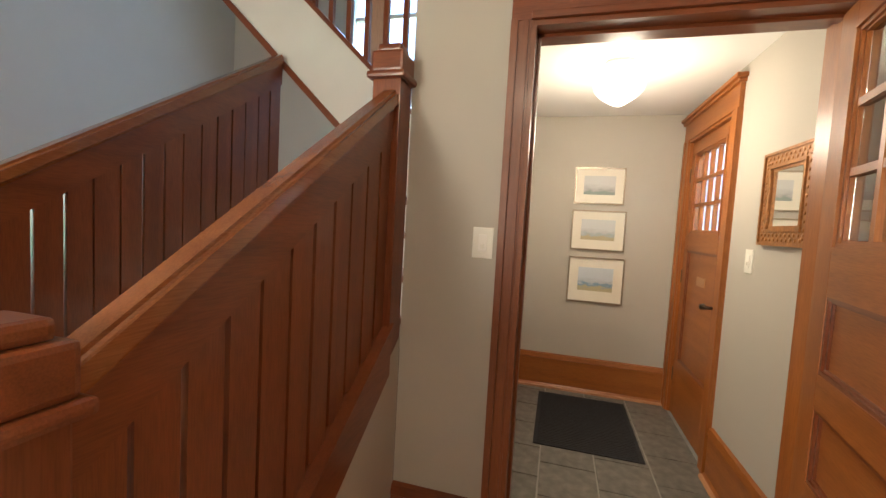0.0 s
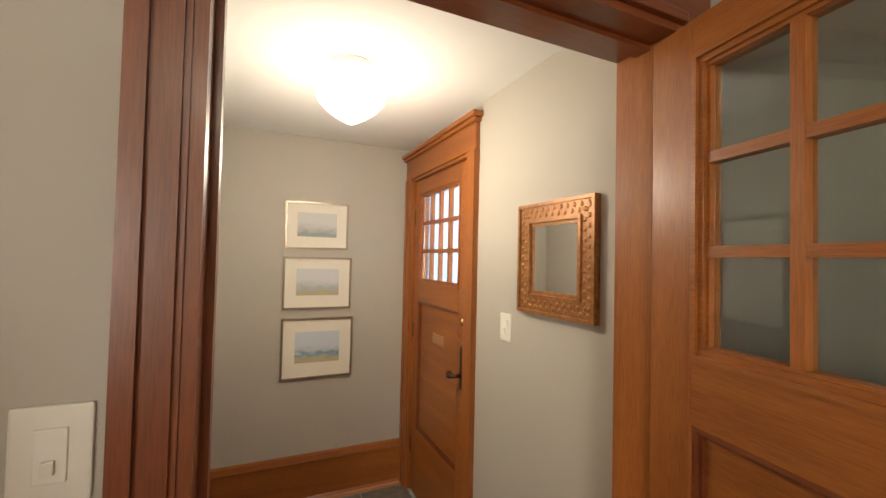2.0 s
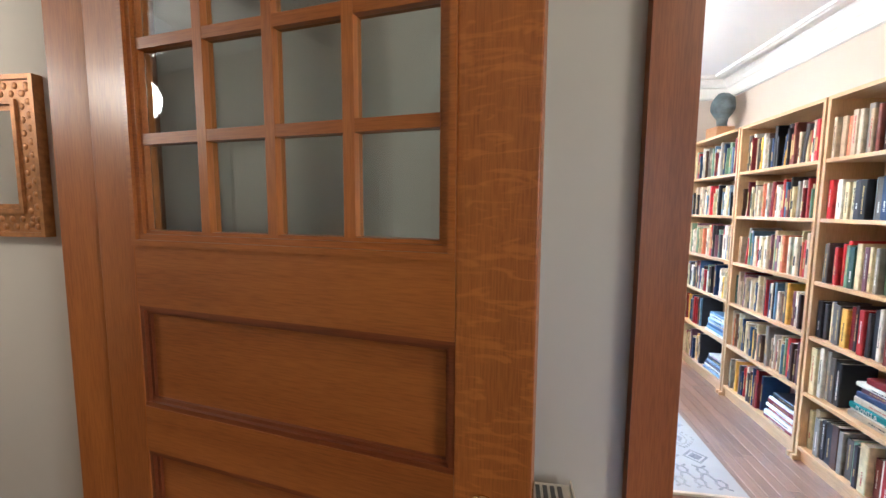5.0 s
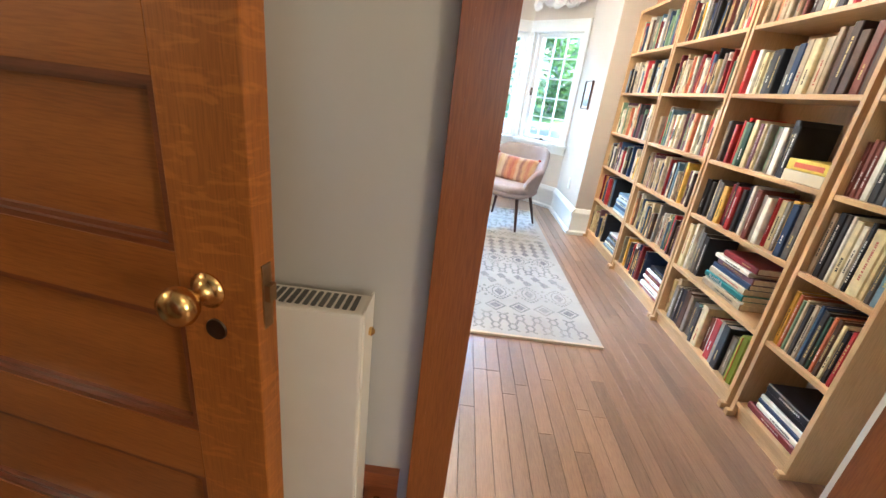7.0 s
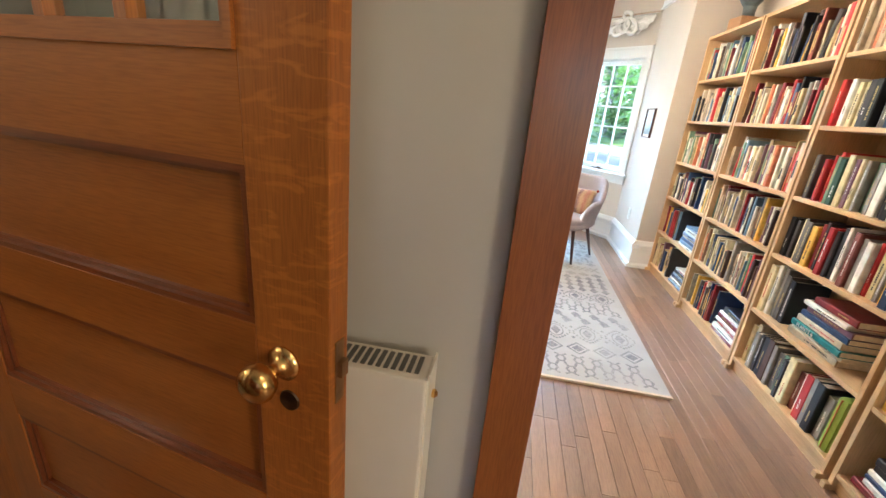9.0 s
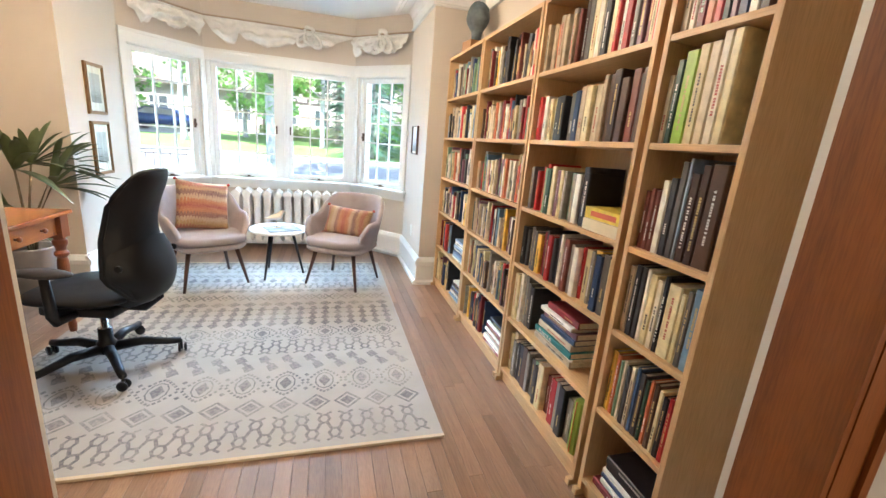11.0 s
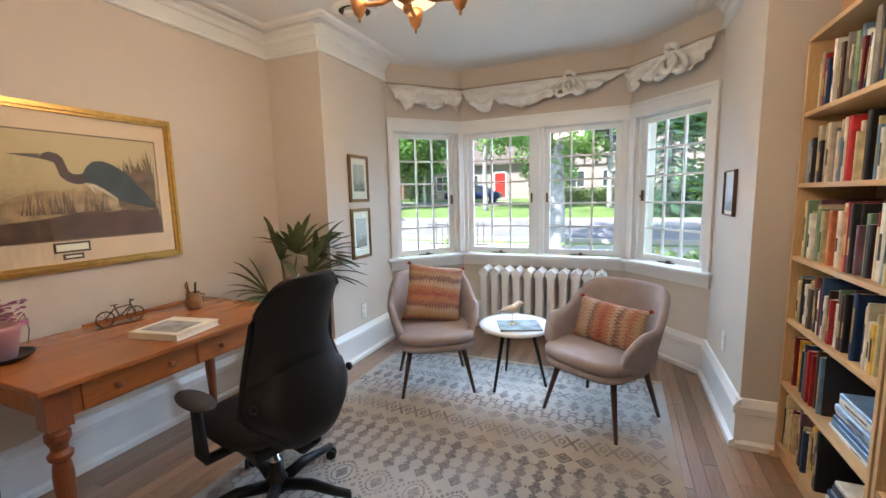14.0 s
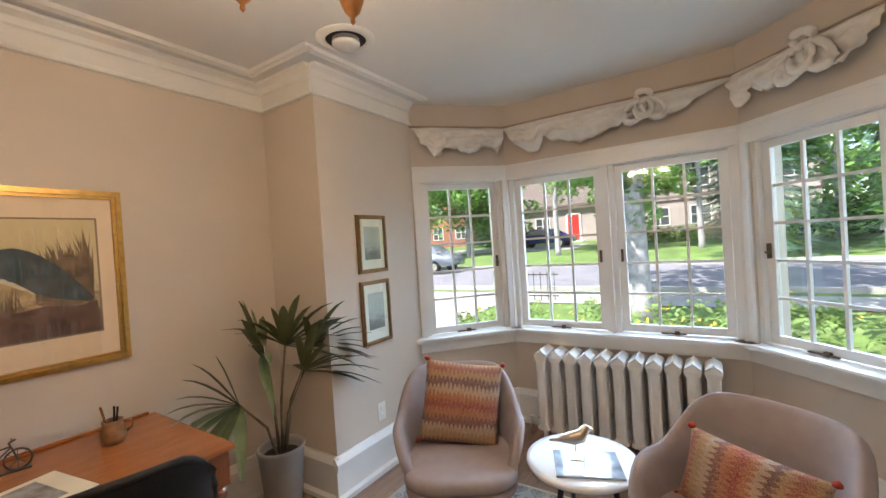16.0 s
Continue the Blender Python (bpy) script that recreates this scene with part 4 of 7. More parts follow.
line(x1 - 0.004, SHELF_Z[5], [(0.03, 0.24, 2), (0.025, 0.23, 0), (0.03, 0.25, 10), (0.028, 0.24, 11), (0.026, 0.26, 9), (0.024, 0.25, 5), (0.022, 0.24, 24), (0.03, 0.25, 14), (0.028, 0.23, 3), (0.03, 0.24, 20)])
line(x1 - 0.004, SHELF_Z[4], [(0.024, 0.20, 1), (0.026, 0.24, 17), (0.045, 0.26, 26), (0.036, 0.27, 27), (0.033, 0.27, 1), (0.03, 0.29, 0), (0.03, 0.29, 25)])
book(x0 + 0.006, YF - 0.03, SHELF_Z[4] + 0.0005, 0.022, 0.29, 0.24, 2)
line(x1 - 0.004, SHELF_Z[3], [(0.022, 0.19, 16), (0.022, 0.20, 16), (0.020, 0.195, 16), (0.028, 0.23, 3), (0.03, 0.24, 4), (0.026, 0.29, 6), (0.012, 0.30, 19), (0.034, 0.26, 22), (0.03, 0.285, 22), (0.052, 0.29, 20)])
line(x1 - 0.004, SHELF_Z[2], [(0.026, 0.24, 2), (0.03, 0.25, 5), (0.022, 0.25, 4), (0.018, 0.25, 3), (0.03, 0.24, 25), (0.026, 0.23, 0), (0.02, 0.25, 5), (0.05, 0.235, 25), (0.02, 0.22, 27), (0.022, 0.235, 6), (0.034, 0.25, 15)])
line(x1 - 0.004, SHELF_Z[1], [(0.024, 0.24, 12), (0.02, 0.235, 11), (0.016, 0.22, 18), (0.018, 0.23, 1), (0.022, 0.22, 4), (0.022, 0.23, 1), (0.02, 0.24, 13), (0.026, 0.23, 4), (0.018, 0.22, 17), (0.018, 0.23, 11), (0.022, 0.23, 20), (0.018, 0.22, 25), (0.022, 0.21, 5), (0.020, 0.22, 8), (0.018, 0.22, 9)])
pile(x0 + 0.02, SHELF_Z[0], 6, 0.26, [10, 3, 14, 3, 5, 5])

box_a = thing_mesh("game_box", box(((0, -0.2, 0), (0.21, 0, 0.045)), bevel=0.003), plain("yellow_box", (0.72, 0.55, 0.06), 0.5, var=0.2, scale=30), pose(UNITS[2][0] + 0.03, YF - 0.012, SHELF_Z[3] + 0.047), "flat yellow and red board game box on another box", "box")
part("label", box(((0.02, -0.001, 0.012), (0.17, 0.0008, 0.032))), plain("red_print", (0.6, 0.12, 0.04), 0.5), box_a)
thing_mesh("game_box", box(((0, -0.2, 0), (0.21, 0, 0.045)), bevel=0.003), plain("cream_box", (0.72, 0.65, 0.45), 0.5, var=0.1), pose(UNITS[2][0] + 0.03, YF - 0.008, SHELF_Z[3] + 0.001), "flat cream board game box on a bookcase shelf", "box")
alb = thing_mesh("album", box(((0, -0.23, 0), (0.21, 0, 0.245)), bevel=0.004), cover_m[22], pose(UNITS[2][0] + 0.035, YF - 0.215, SHELF_Z[3] + 0.001), "dark brown album standing behind the game boxes", "book")
alb.matrix_basis = pose(UNITS[2][0] + 0.03, YF - 0.215, SHELF_Z[3] + 0.001) @ Matrix.Diagonal((1, 0.1, 1, 1))
gc = thing_mesh("tablet_case", box(((0, -0.20, 0), (0.055, 0, 0.26)), bevel=0.024), plain("lime_neoprene", (0.26, 0.34, 0.035), 0.7, var=0.1), pose(UNITS[2][0] + 0.045, YF - 0.01, SHELF_Z[0] + 0.001), "lime green padded case leaning on the lowest shelf", "case")
part("zip", box(((0.026, -0.19, 0.012), (0.030, 0.003, 0.25))), plain("zip_orange", (0.5, 0.15, 0.03), 0.5), gc)

# bust on a box, on the far bookcase
thing_mesh("wooden_block", box(((-0.075, -0.075, 0), (0.075, 0.075, 0.10)), bevel=0.003), wood("block_wood", (0.38, 0.19, 0.08), (0.5, 0.27, 0.12), 0), pose(4.72, -0.42, TOP + 0.001, 0, 0, 8), "small light brown wooden block on a bookcase", "block")


def head_pt(u, v):
    a, b = 2 * math.pi * u, math.pi * v
    r = math.sin(b)
    x, y, z = 0.078 * r * math.cos(a), 0.068 * r * math.sin(a), -0.115 * math.cos(b)
    if z < -0.02:
        k = 1 - min(1, (-0.02 - z) / 0.1) * 0.35
        x, y = x * k, y * k
    face = math.exp(-((a - 3.3) / 0.35) ** 2)
    x -= 0.016 * face * math.exp(-((z + 0.015) / 0.022) ** 2) + 0.006 * face * math.exp(-((z + 0.065) / 0.02) ** 2)
    n = noise.noise(Vector((x, y, z)) * 38) * 0.009 * (1 if z > 0.01 else 0.3)
    return Vector((x * (1 + n * 8), y * (1 + n * 8), z + n))


hb = grid(head_pt, 36, 24, closed_u=True)
lathe([(0.034, -0.155), (0.030, -0.13), (0.036, -0.08)], 20, None, hb)
bust = part("bust", hb, bust_m, None, "", True)
bust.matrix_basis = pose(4.70, -0.42, TOP + 0.264, 0, 0, 10) @ Matrix.Diagonal((1.28, 1.28, 1.05, 1))
tagged(bust, "dark grey-green clay head on a wooden block", "bust")

# ---- rug ----
RX0, RX1, RY0, RY1 = 2.885, 5.62, 0.16, 2.23
rug_base = plain("rug_wool", (0.43, 0.395, 0.355), 0.95, var=0.07, scale=5, grain=1.0, fine=350)


def worn(name, c, hard=0.55):
    """Woven motif that is rubbed away in places."""
    m, nt, b = nodes_of(name, 0.95)
    n = noise_node(nt, 3.2, 5)
    n2 = noise_node(nt, 70, 2)
    f = mixer(nt, 0.4, ramp(nt, n.outputs[0], [(0.31, (0.12, 0.12, 0.12)), (hard + 0.08, (0.95, 0.95, 0.95))]).outputs[0], ramp(nt, n2.outputs[0], [(0.4, (0.2, 0.2, 0.2)), (0.6, (1, 1, 1))]).outputs[0])
    nt.links.new(mixer(nt, f, c, (0.375, 0.345, 0.31)), b.inputs["Base Color"])
    bump(nt, b, n2.outputs[0], 0.8, 0.001)
    return m


rug = thing("rug", "cream and grey wool rug with worn geometric bands", "rug", pose((RX0 + RX1) / 2, (RY0 + RY1) / 2, 0.0))
hx, hy = (RX1 - RX0) / 2, (RY1 - RY0) / 2
part("rug_body", box(((-hx, -hy, 0.001), (hx, hy, 0.012)), bevel=0.004), rug_base, rug)
for sx in (-1, 1):
    part("border", box(((sx * (hx + 0.004), -hy, 0.001), (sx * (hx - 0.012), hy, 0.0135))), plain("rug_binding", (0.62, 0.50, 0.34), 0.9), rug)
RZ = 0.0128


def flat_poly(b, pts):
    b.faces.new([b.verts.new((x, y, RZ)) for x, y in pts])


def ring(b, cx, cy, rx, ry, w, n=4, turn=0.0):
    for i in range(n):
        a0, a1 = 2 * math.pi * i / n + turn, 2 * math.pi * (i + 1) / n + turn
        k = (1 - w / rx, 1 - w / ry)
        flat_poly(b, [(cx + rx * math.cos(a0), cy + ry * math.sin(a0)), (cx + rx * math.cos(a1), cy + ry * math.sin(a1)),
                      (cx + rx * k[0] * math.cos(a1), cy + ry * k[1] * math.sin(a1)), (cx + rx * k[0] * math.cos(a0), cy + ry * k[1] * math.sin(a0))])


def dia(b, cx, cy, rx, ry):
    flat_poly(b, [(cx + rx, cy), (cx, cy + ry), (cx - rx, cy), (cx, cy - ry)])


bands = [("hex", 0.20), ("dia2", 0.15), ("eye", 0.22), ("tri", 0.19), ("hex", 0.18), ("eye", 0.18), ("chev", 0.34), ("dia2", 0.10), ("cross", 0.17), ("dia2", 0.10), ("hex", 0.13), ("chev", 0.11), ("cross", 0.13), ("dia2", 0.10), ("hex", 0.14), ("dia2", 0.12)]
mots = {"a": bmesh.new(), "b": bmesh.new()}


def stroke(b, xa, ya, xb, yb, w):
    """A woven line of width w."""
    d = Vector((xb - xa, yb - ya)).normalized()
    nx, ny = -d.y * w / 2, d.x * w / 2
    flat_poly(b, [(xa - nx, ya - ny), (xb - nx, yb - ny), (xb + nx, yb + ny), (xa + nx, ya + ny)])


x = -hx + 0.05
for bi, (kind, wd) in enumerate(bands):
    cx = x + wd / 2
    b = mots["a" if kind in ("chev", "eye", "hex") else "b"]
    step = {"hex": 0.096, "dia2": 0.152 if wd > 0.12 else 0.108, "eye": 0.19, "tri": 0.118, "chev": 0.088, "cross": 0.10}[kind]
    n = int((2 * hy - 0.08) / step)
    for i in range(n):
        cy = -hy + 0.04 + (i + 0.5) * (2 * hy - 0.08) / n
        inside = cy + step / 2 < hy - 0.04
        if kind == "hex":
            for dx in (-0.25, 0.25):
                oy = step / 2 if dx > 0 else 0
                if dx < 0 or inside:
                    ring(b, cx + dx * wd, cy + oy, wd * 0.20, step * 0.34, 0.015, 6, 0.52)
                    sg = 1 if dx > 0 else -1
                    stroke(b, cx + dx * wd + sg * wd * 0.17, cy + oy + step * 0.12, cx + sg * wd * 0.49, cy + oy + step * 0.36, 0.013)
                    stroke(b, cx + dx * wd + sg * wd * 0.17, cy + oy - step * 0.12, cx + sg * wd * 0.49, cy + oy - step * 0.36, 0.013)
            if inside:
                stroke(b, cx - wd * 0.12, cy + step * 0.16, cx + wd * 0.12, cy + step * 0.36, 0.015)
                stroke(b, cx + wd * 0.12, cy + step * 0.64, cx - wd * 0.12, cy + step * 0.84, 0.015)
        elif kind == "dia2":
            ring(b, cx, cy, wd * 0.47, step * 0.46, 0.017)
            dia(b, cx, cy, wd * 0.25, step * 0.25)
        elif kind == "eye":
            dia(b, cx, cy, wd * 0.26, step * 0.17)
            ring(b, cx, cy, wd * 0.36, step * 0.27, 0.008, 10)
            for q in range(-5, 6):
                t_ = q / 5.5
                for sg in (-1, 1):
                    dia(b, cx + sg * wd * 0.48 * (1 - abs(t_) ** 1.4), cy + step * 0.5 * t_, 0.012, 0.010)
            if inside:
                for sg in (-1, 1):
                    dia(b, cx + sg * wd * 0.30, cy + step * 0.5, 0.016, 0.014)
        elif kind == "tri":
            for dx in (-0.24, 0.24):
                oy = step * 0.22 * (1 if dx > 0 else -1)
                flat_poly(b, [(cx + dx * wd + 0.045, cy + oy), (cx + dx * wd + 0.012, cy + oy + 0.036), (cx + dx * wd - 0.045, cy + oy + 0.012), (cx + dx * wd - 0.012, cy + oy - 0.036)])
            stroke(b, cx - wd * 0.08, cy - step * 0.1, cx + wd * 0.08, cy + step * 0.1, 0.02)
        elif kind == "chev":
            rows_ = max(1, int(wd / 0.08))
            for r_ in range(rows_):
                ox = x + (r_ + 0.5) * wd / rows_
                dia(b, ox, cy, wd / rows_ * 0.50, step * 0.40)
                dia(b, ox + wd / rows_ * 0.42, cy, wd / rows_ * 0.2, step * 0.26)
                if inside and r_ % 2:
                    dia(b, ox, cy + step * 0.5, 0.010, 0.008)
        else:
            for s1 in (-1, 1):
                stroke(b, cx - wd * 0.34, cy - s1 * step * 0.40, cx + wd * 0.34, cy + s1 * step * 0.40, 0.015)
            if inside:
                ring(b, cx, cy + step * 0.5, wd * 0.17, step * 0.22, 0.013, 6)
    x += wd + 0.010
tagged(part("motif", mots["a"], worn("rug_charcoal", (0.065, 0.07, 0.088)), rug), kind="stuff")
tagged(part("motif", mots["b"], worn("rug_grey", (0.085, 0.09, 0.108), 0.5), rug), kind="stuff")

# ---- upholstered armchairs ----


def shell_pt(u, v, side):
    """The wrap-round shell: u from arm tip round the back to the other arm tip; v up."""
    a = radians(-38 + 256 * u)                       # from front right, round the back, to front left
    back = max(0.0, math.sin(a))                     # 1 at the back, 0 at the sides
    f = 0.5 - 0.5 * math.cos(min(1, max(0, (back - 0.05) / 0.8)) * math.pi)
    tip = min(1.0, min(u, 1 - u) / 0.10)
    zt = 0.585 + 0.185 * f - 0.10 * (1 - tip) ** 1.5
    zb = 0.335
    k = v
    flare = 0.80 + 0.20 * k ** 0.8 + 0.05 * f * k
    rx, ry = 0.325 * flare, 0.315 * flare + 0.04 * f * k
    p = abs(math.cos(a)) ** 0.8 * (1 if math.cos(a) > 0 else -1), abs(math.sin(a)) ** 0.9 * (1 if math.sin(a) > 0 else -1)
    t = 0.0 if side == 0 else 0.048
    return Vector(((rx - t) * p[0], (ry - t) * p[1], zb + (zt - zb) * k - (0 if side == 0 else -0.0)))


def armchair(loc, face, label):
    """Facing -y in its own frame."""
    c = thing("armchair", label, "armchair", pose(loc[0], loc[1], 0.0, 0, 0, face), "armchairs in the bay")
    b = bmesh.new()
    nu, nv = 36, 8
    prof = []
    for j in range(nv + 1):
        prof.append((0, j / nv))
    for q in range(1, 6):
        prof.append((q / 6, 1.0))
    for j in range(nv, -1, -1):
        prof.append((1, j / nv))
    vs = []
    for i in range(nu + 1):
        u = i / nu
        col = []
        for s, v in prof:
            if s in (0, 1):
                p = shell_pt(u, v, s)
            else:
                p = shell_pt(u, 1, 0).lerp(shell_pt(u, 1, 1), s)
                p.z += 0.022 * math.sin(math.pi * s)
            col.append(b.verts.new(p))
        vs.append(col)
    k = len(prof)
    for i in range(nu):
        for j in range(k):
            b.faces.new((vs[i][j], vs[i + 1][j], vs[i + 1][(j + 1) % k], vs[i][(j + 1) % k]))
    for e in (0, -1):
        b.faces.new(vs[e] if e == 0 else vs[e][::-1])
    bmesh.ops.recalc_face_normals(b, faces=b.faces[:])
    part("shell", b, greige_m, c, "", True)
    seat = [(0.275 * (abs(math.cos(a)) ** 0.55) * (1 if math.cos(a) > 0 else -1), -0.015 + 0.285 * (abs(math.sin(a)) ** 0.55) * (1 if math.sin(a) > 0 else -1)) for a in [2 * math.pi * i / 32 for i in range(32)]]

    def slab(z0, z1, k0):
        s = bmesh.new()
        rs = []
        for kk, zz in ((k0 - 0.05, z0), (k0, z0 + 0.015), (k0, z1 - 0.02), (k0 - 0.03, z1 - 0.005), (k0 - 0.12, z1), (0.45, z1 + 0.006), (0.02, z1 + 0.008)):
            rs.append([s.verts.new((kk * x_, kk * y_ , zz)) for x_, y_ in seat])
        for r0, r1 in zip(rs, rs[1:]):
            for i in range(32):
                s.faces.new((r0[i], r0[(i + 1) % 32], r1[(i + 1) % 32], r1[i]))
        s.faces.new(rs[0][::-1])
        s.faces.new(rs[-1])
        return s
    part("seat_base", slab(0.335, 0.385, 0.97), greige_m, c, "", True)
    part("seat_cushion", slab(0.38, 0.445, 0.98), greige_m, c, "", True)
    for sx in (-1, 1):
        for sy in (-1, 1):
            part("leg", tube([(sx * 0.175, sy * 0.155, 0.345), (sx * 0.245, sy * 0.225, 0.013)], [0.019, 0.0105], 12), walnut_z, c, "", True)
    return c


armchair((5.09, 1.67), -59, "greige upholstered tub armchair with walnut legs, holding a square cushion")
armchair((5.05, 0.545), -121, "greige upholstered tub armchair with walnut legs, holding an oblong cushion")


def stripe_mat(name, cols, scale, axis):
    """Woven stripes with a jagged zigzag edge."""
    m, nt, b = nodes_of(name, 0.95)
    tc = nt.nodes.new("ShaderNodeTexCoord")
    sp = nt.nodes.new("ShaderNodeSeparateXYZ")
    nt.links.new(tc.outputs["Object"], sp.inputs[0])

    def mth(op, a, bb=None):
        n = nt.nodes.new("ShaderNodeMath")
        n.operation = op
        for s, v in zip(n.inputs, (a, bb)):
            if v is None:
                continue
            if isinstance(v, (int, float)):
                s.default_value = v
            else:
                nt.links.new(v, s)
        return n.outputs[0]
    along_, across = sp.outputs[axis], sp.outputs[2 if axis == 0 else 0]
    zig = mth("PINGPONG", mth("MULTIPLY", across, 95.0), 1.0)
    n = noise_node(nt, 14, 3)
    v = mth("ADD", mth("MULTIPLY", along_, scale), mth("MULTIPLY", mth("POWER", zig, 2.0), 0.075))
    v = mth("ADD", v, mth("MULTIPLY", n.outputs[0], 0.14))
    v = mth("FRACT", mth("ADD", v, 10.0))
    stops = [(i / len(cols), c) for i, c in enumerate(cols)]
    r = ramp(nt, v, [(p_, tone(c_, 0.8)) for p_, c_ in stops])
    r.color_ramp.interpolation = "CONSTANT"
    n2 = noise_node(nt, 260, 2)
    nt.links.new(mixer(nt, 0.22, r.outputs[0], ramp(nt, n2.outputs[0], [(0.4, (0.2, 0.12, 0.08)), (0.6, (0.85, 0.7, 0.5))]).outputs[0]), b.inputs["Base Color"])
    bump(nt, b, n2.outputs[0], 1.0, 0.002)
    return m


ikat = [(0.34, 0.035, 0.022), (0.46, 0.13, 0.04), (0.52, 0.36, 0.24), (0.16, 0.055, 0.07), (0.46, 0.26, 0.13), (0.36, 0.09, 0.06), (0.42, 0.25, 0.10), (0.50, 0.36, 0.25), (0.20, 0.06, 0.06), (0.46, 0.14, 0.05)]
cush_a = stripe_mat("ikat_level", ikat, 2.7, 2)
cush_b = stripe_mat("ikat_upright", ikat, 2.9, 0)


def cushion(w, h, t, mt, m, label):
    """Upright in its own frame, w along x, h along z, t thick along y."""
    c = thing("cushion", label, "cushion", m, "cushions on the armchairs")

    def pt(u, v, s):
        x_, z_ = 2 * u - 1, 2 * v - 1
        e = max(0.0, (1 - abs(x_) ** 3.0) * (1 - abs(z_) ** 3.0)) ** 0.55
        k = 1 - 0.055 * (1 - z_ * z_) * abs(x_) ** 2
        k2 = 1 - 0.055 * (1 - x_ * x_) * abs(z_) ** 2
        w_ = 0.004 * noise.noise(Vector((x_ * 2.2, z_ * 2.2, s * 3)))
        return Vector((x_ * k * w / 2, s * (e * t / 2 + w_ * e), z_ * k2 * h / 2))
    b = grid(lambda u, v: pt(u, v, -1), 22, 22)
    grid(lambda u, v: pt(1 - u, v, 1), 22, 22, b)
    bmesh.ops.remove_doubles(b, verts=b.verts[:], dist=0.0005)
    part("cover", b, mt, c, "", True)
    for sx in (-1, 1):
        for sz in (-1, 1):
            part("tassel", lathe([(0.001, -0.012), (0.013, -0.006), (0.015, 0.0), (0.011, 0.008), (0.001, 0.014)], 8, pose(sx * w / 2, 0, sz * h / 2)), plain("tassel_red", (0.36, 0.04, 0.02), 0.9, grain=1.0), c, "", True)
    return c


def in_chair(loc, face, x_, y_, z_, rx, ry=0, rz=0):
    return pose(loc[0], loc[1], 0, 0, 0, face) @ pose(x_, y_, z_, rx, ry, rz)


cushion(0.41, 0.41, 0.14, cush_a, in_chair((5.09, 1.67), -59, 0.02, 0.10, 0.645, -19, 9), "square rust and gold woven cushion leaning in an armchair")
cushion(0.45, 0.27, 0.13, cush_b, in_chair((5.05, 0.545), -121, 0.0, 0.07, 0.555, -22, 2), "oblong rust and plum striped cushion leaning in an armchair")

# ---- side table ----
tb = thing("side_table", "round white side table on three slim black legs between the armchairs", "side table", pose(5.265, 1.12, 0, 0, 0, 90))
part("tabletop", lathe([(0.235, 0.425), (0.248, 0.430), (0.250, 0.442), (0.247, 0.450), (0.22, 0.4515)], 48), plain("white_lacquer", (0.80, 0.80, 0.79), 0.12, var=0.02, grain=0.0), tb, "", True)
part("under_ring", lathe([(0.12, 0.40), (0.13, 0.402), (0.13, 0.424)], 32), plastic_m, tb, "", True)
for a in (62, 182, 302):
    ca, sa = math.cos(radians(a)), math.sin(radians(a))
    part("leg", tube([(0.12 * ca, 0.12 * sa, 0.42), (0.215 * ca, 0.215 * sa, 0.013)], [0.014, 0.009], 12), plastic_m, tb, "", True)
mg = thing_mesh("magazine", box(((-0.11, -0.14, 0), (0.11, 0.14, 0.010)), bevel=0.002), plain("magazine_cover", (0.30, 0.36, 0.42), 0.08, var=0.5, scale=9, grain=0.0), pose(5.21, 1.08, 0.4525, 0, 0, 22), "glossy picture magazine on the round table", "magazine")
part("pages", box(((-0.108, -0.142, 0.002), (0.111, 0.1385, 0.008))), paper_m, mg)
bird = thing("bird_figure", "small brushed metal bird on a thin stand", "ornament", pose(5.22, 1.13, 0.4635, 0, 0, -68))
part("stand", box(((-0.03, -0.012, 0), (0.03, 0.012, 0.003))), brass_m, bird)
part("rod", tube([(0, 0, 0.002), (0, 0, 0.075)], 0.0025, 8), brass_m, bird)
bb = tube([(-0.115, 0, 0.085), (-0.075, 0, 0.088), (-0.045, 0, 0.094), (-0.01, 0, 0.098), (0.025, 0, 0.108), (0.040, 0, 0.130), (0.052, 0, 0.142), (0.066, 0, 0.140), (0.086, 0, 0.134)], [0.004, 0.009, 0.021, 0.031, 0.031, 0.024, 0.022, 0.012, 0.001], 14)
part("bird_body", bb, plain("champagne_metal", (0.62, 0.52, 0.40), 0.3, 0.9), bird, "", True)

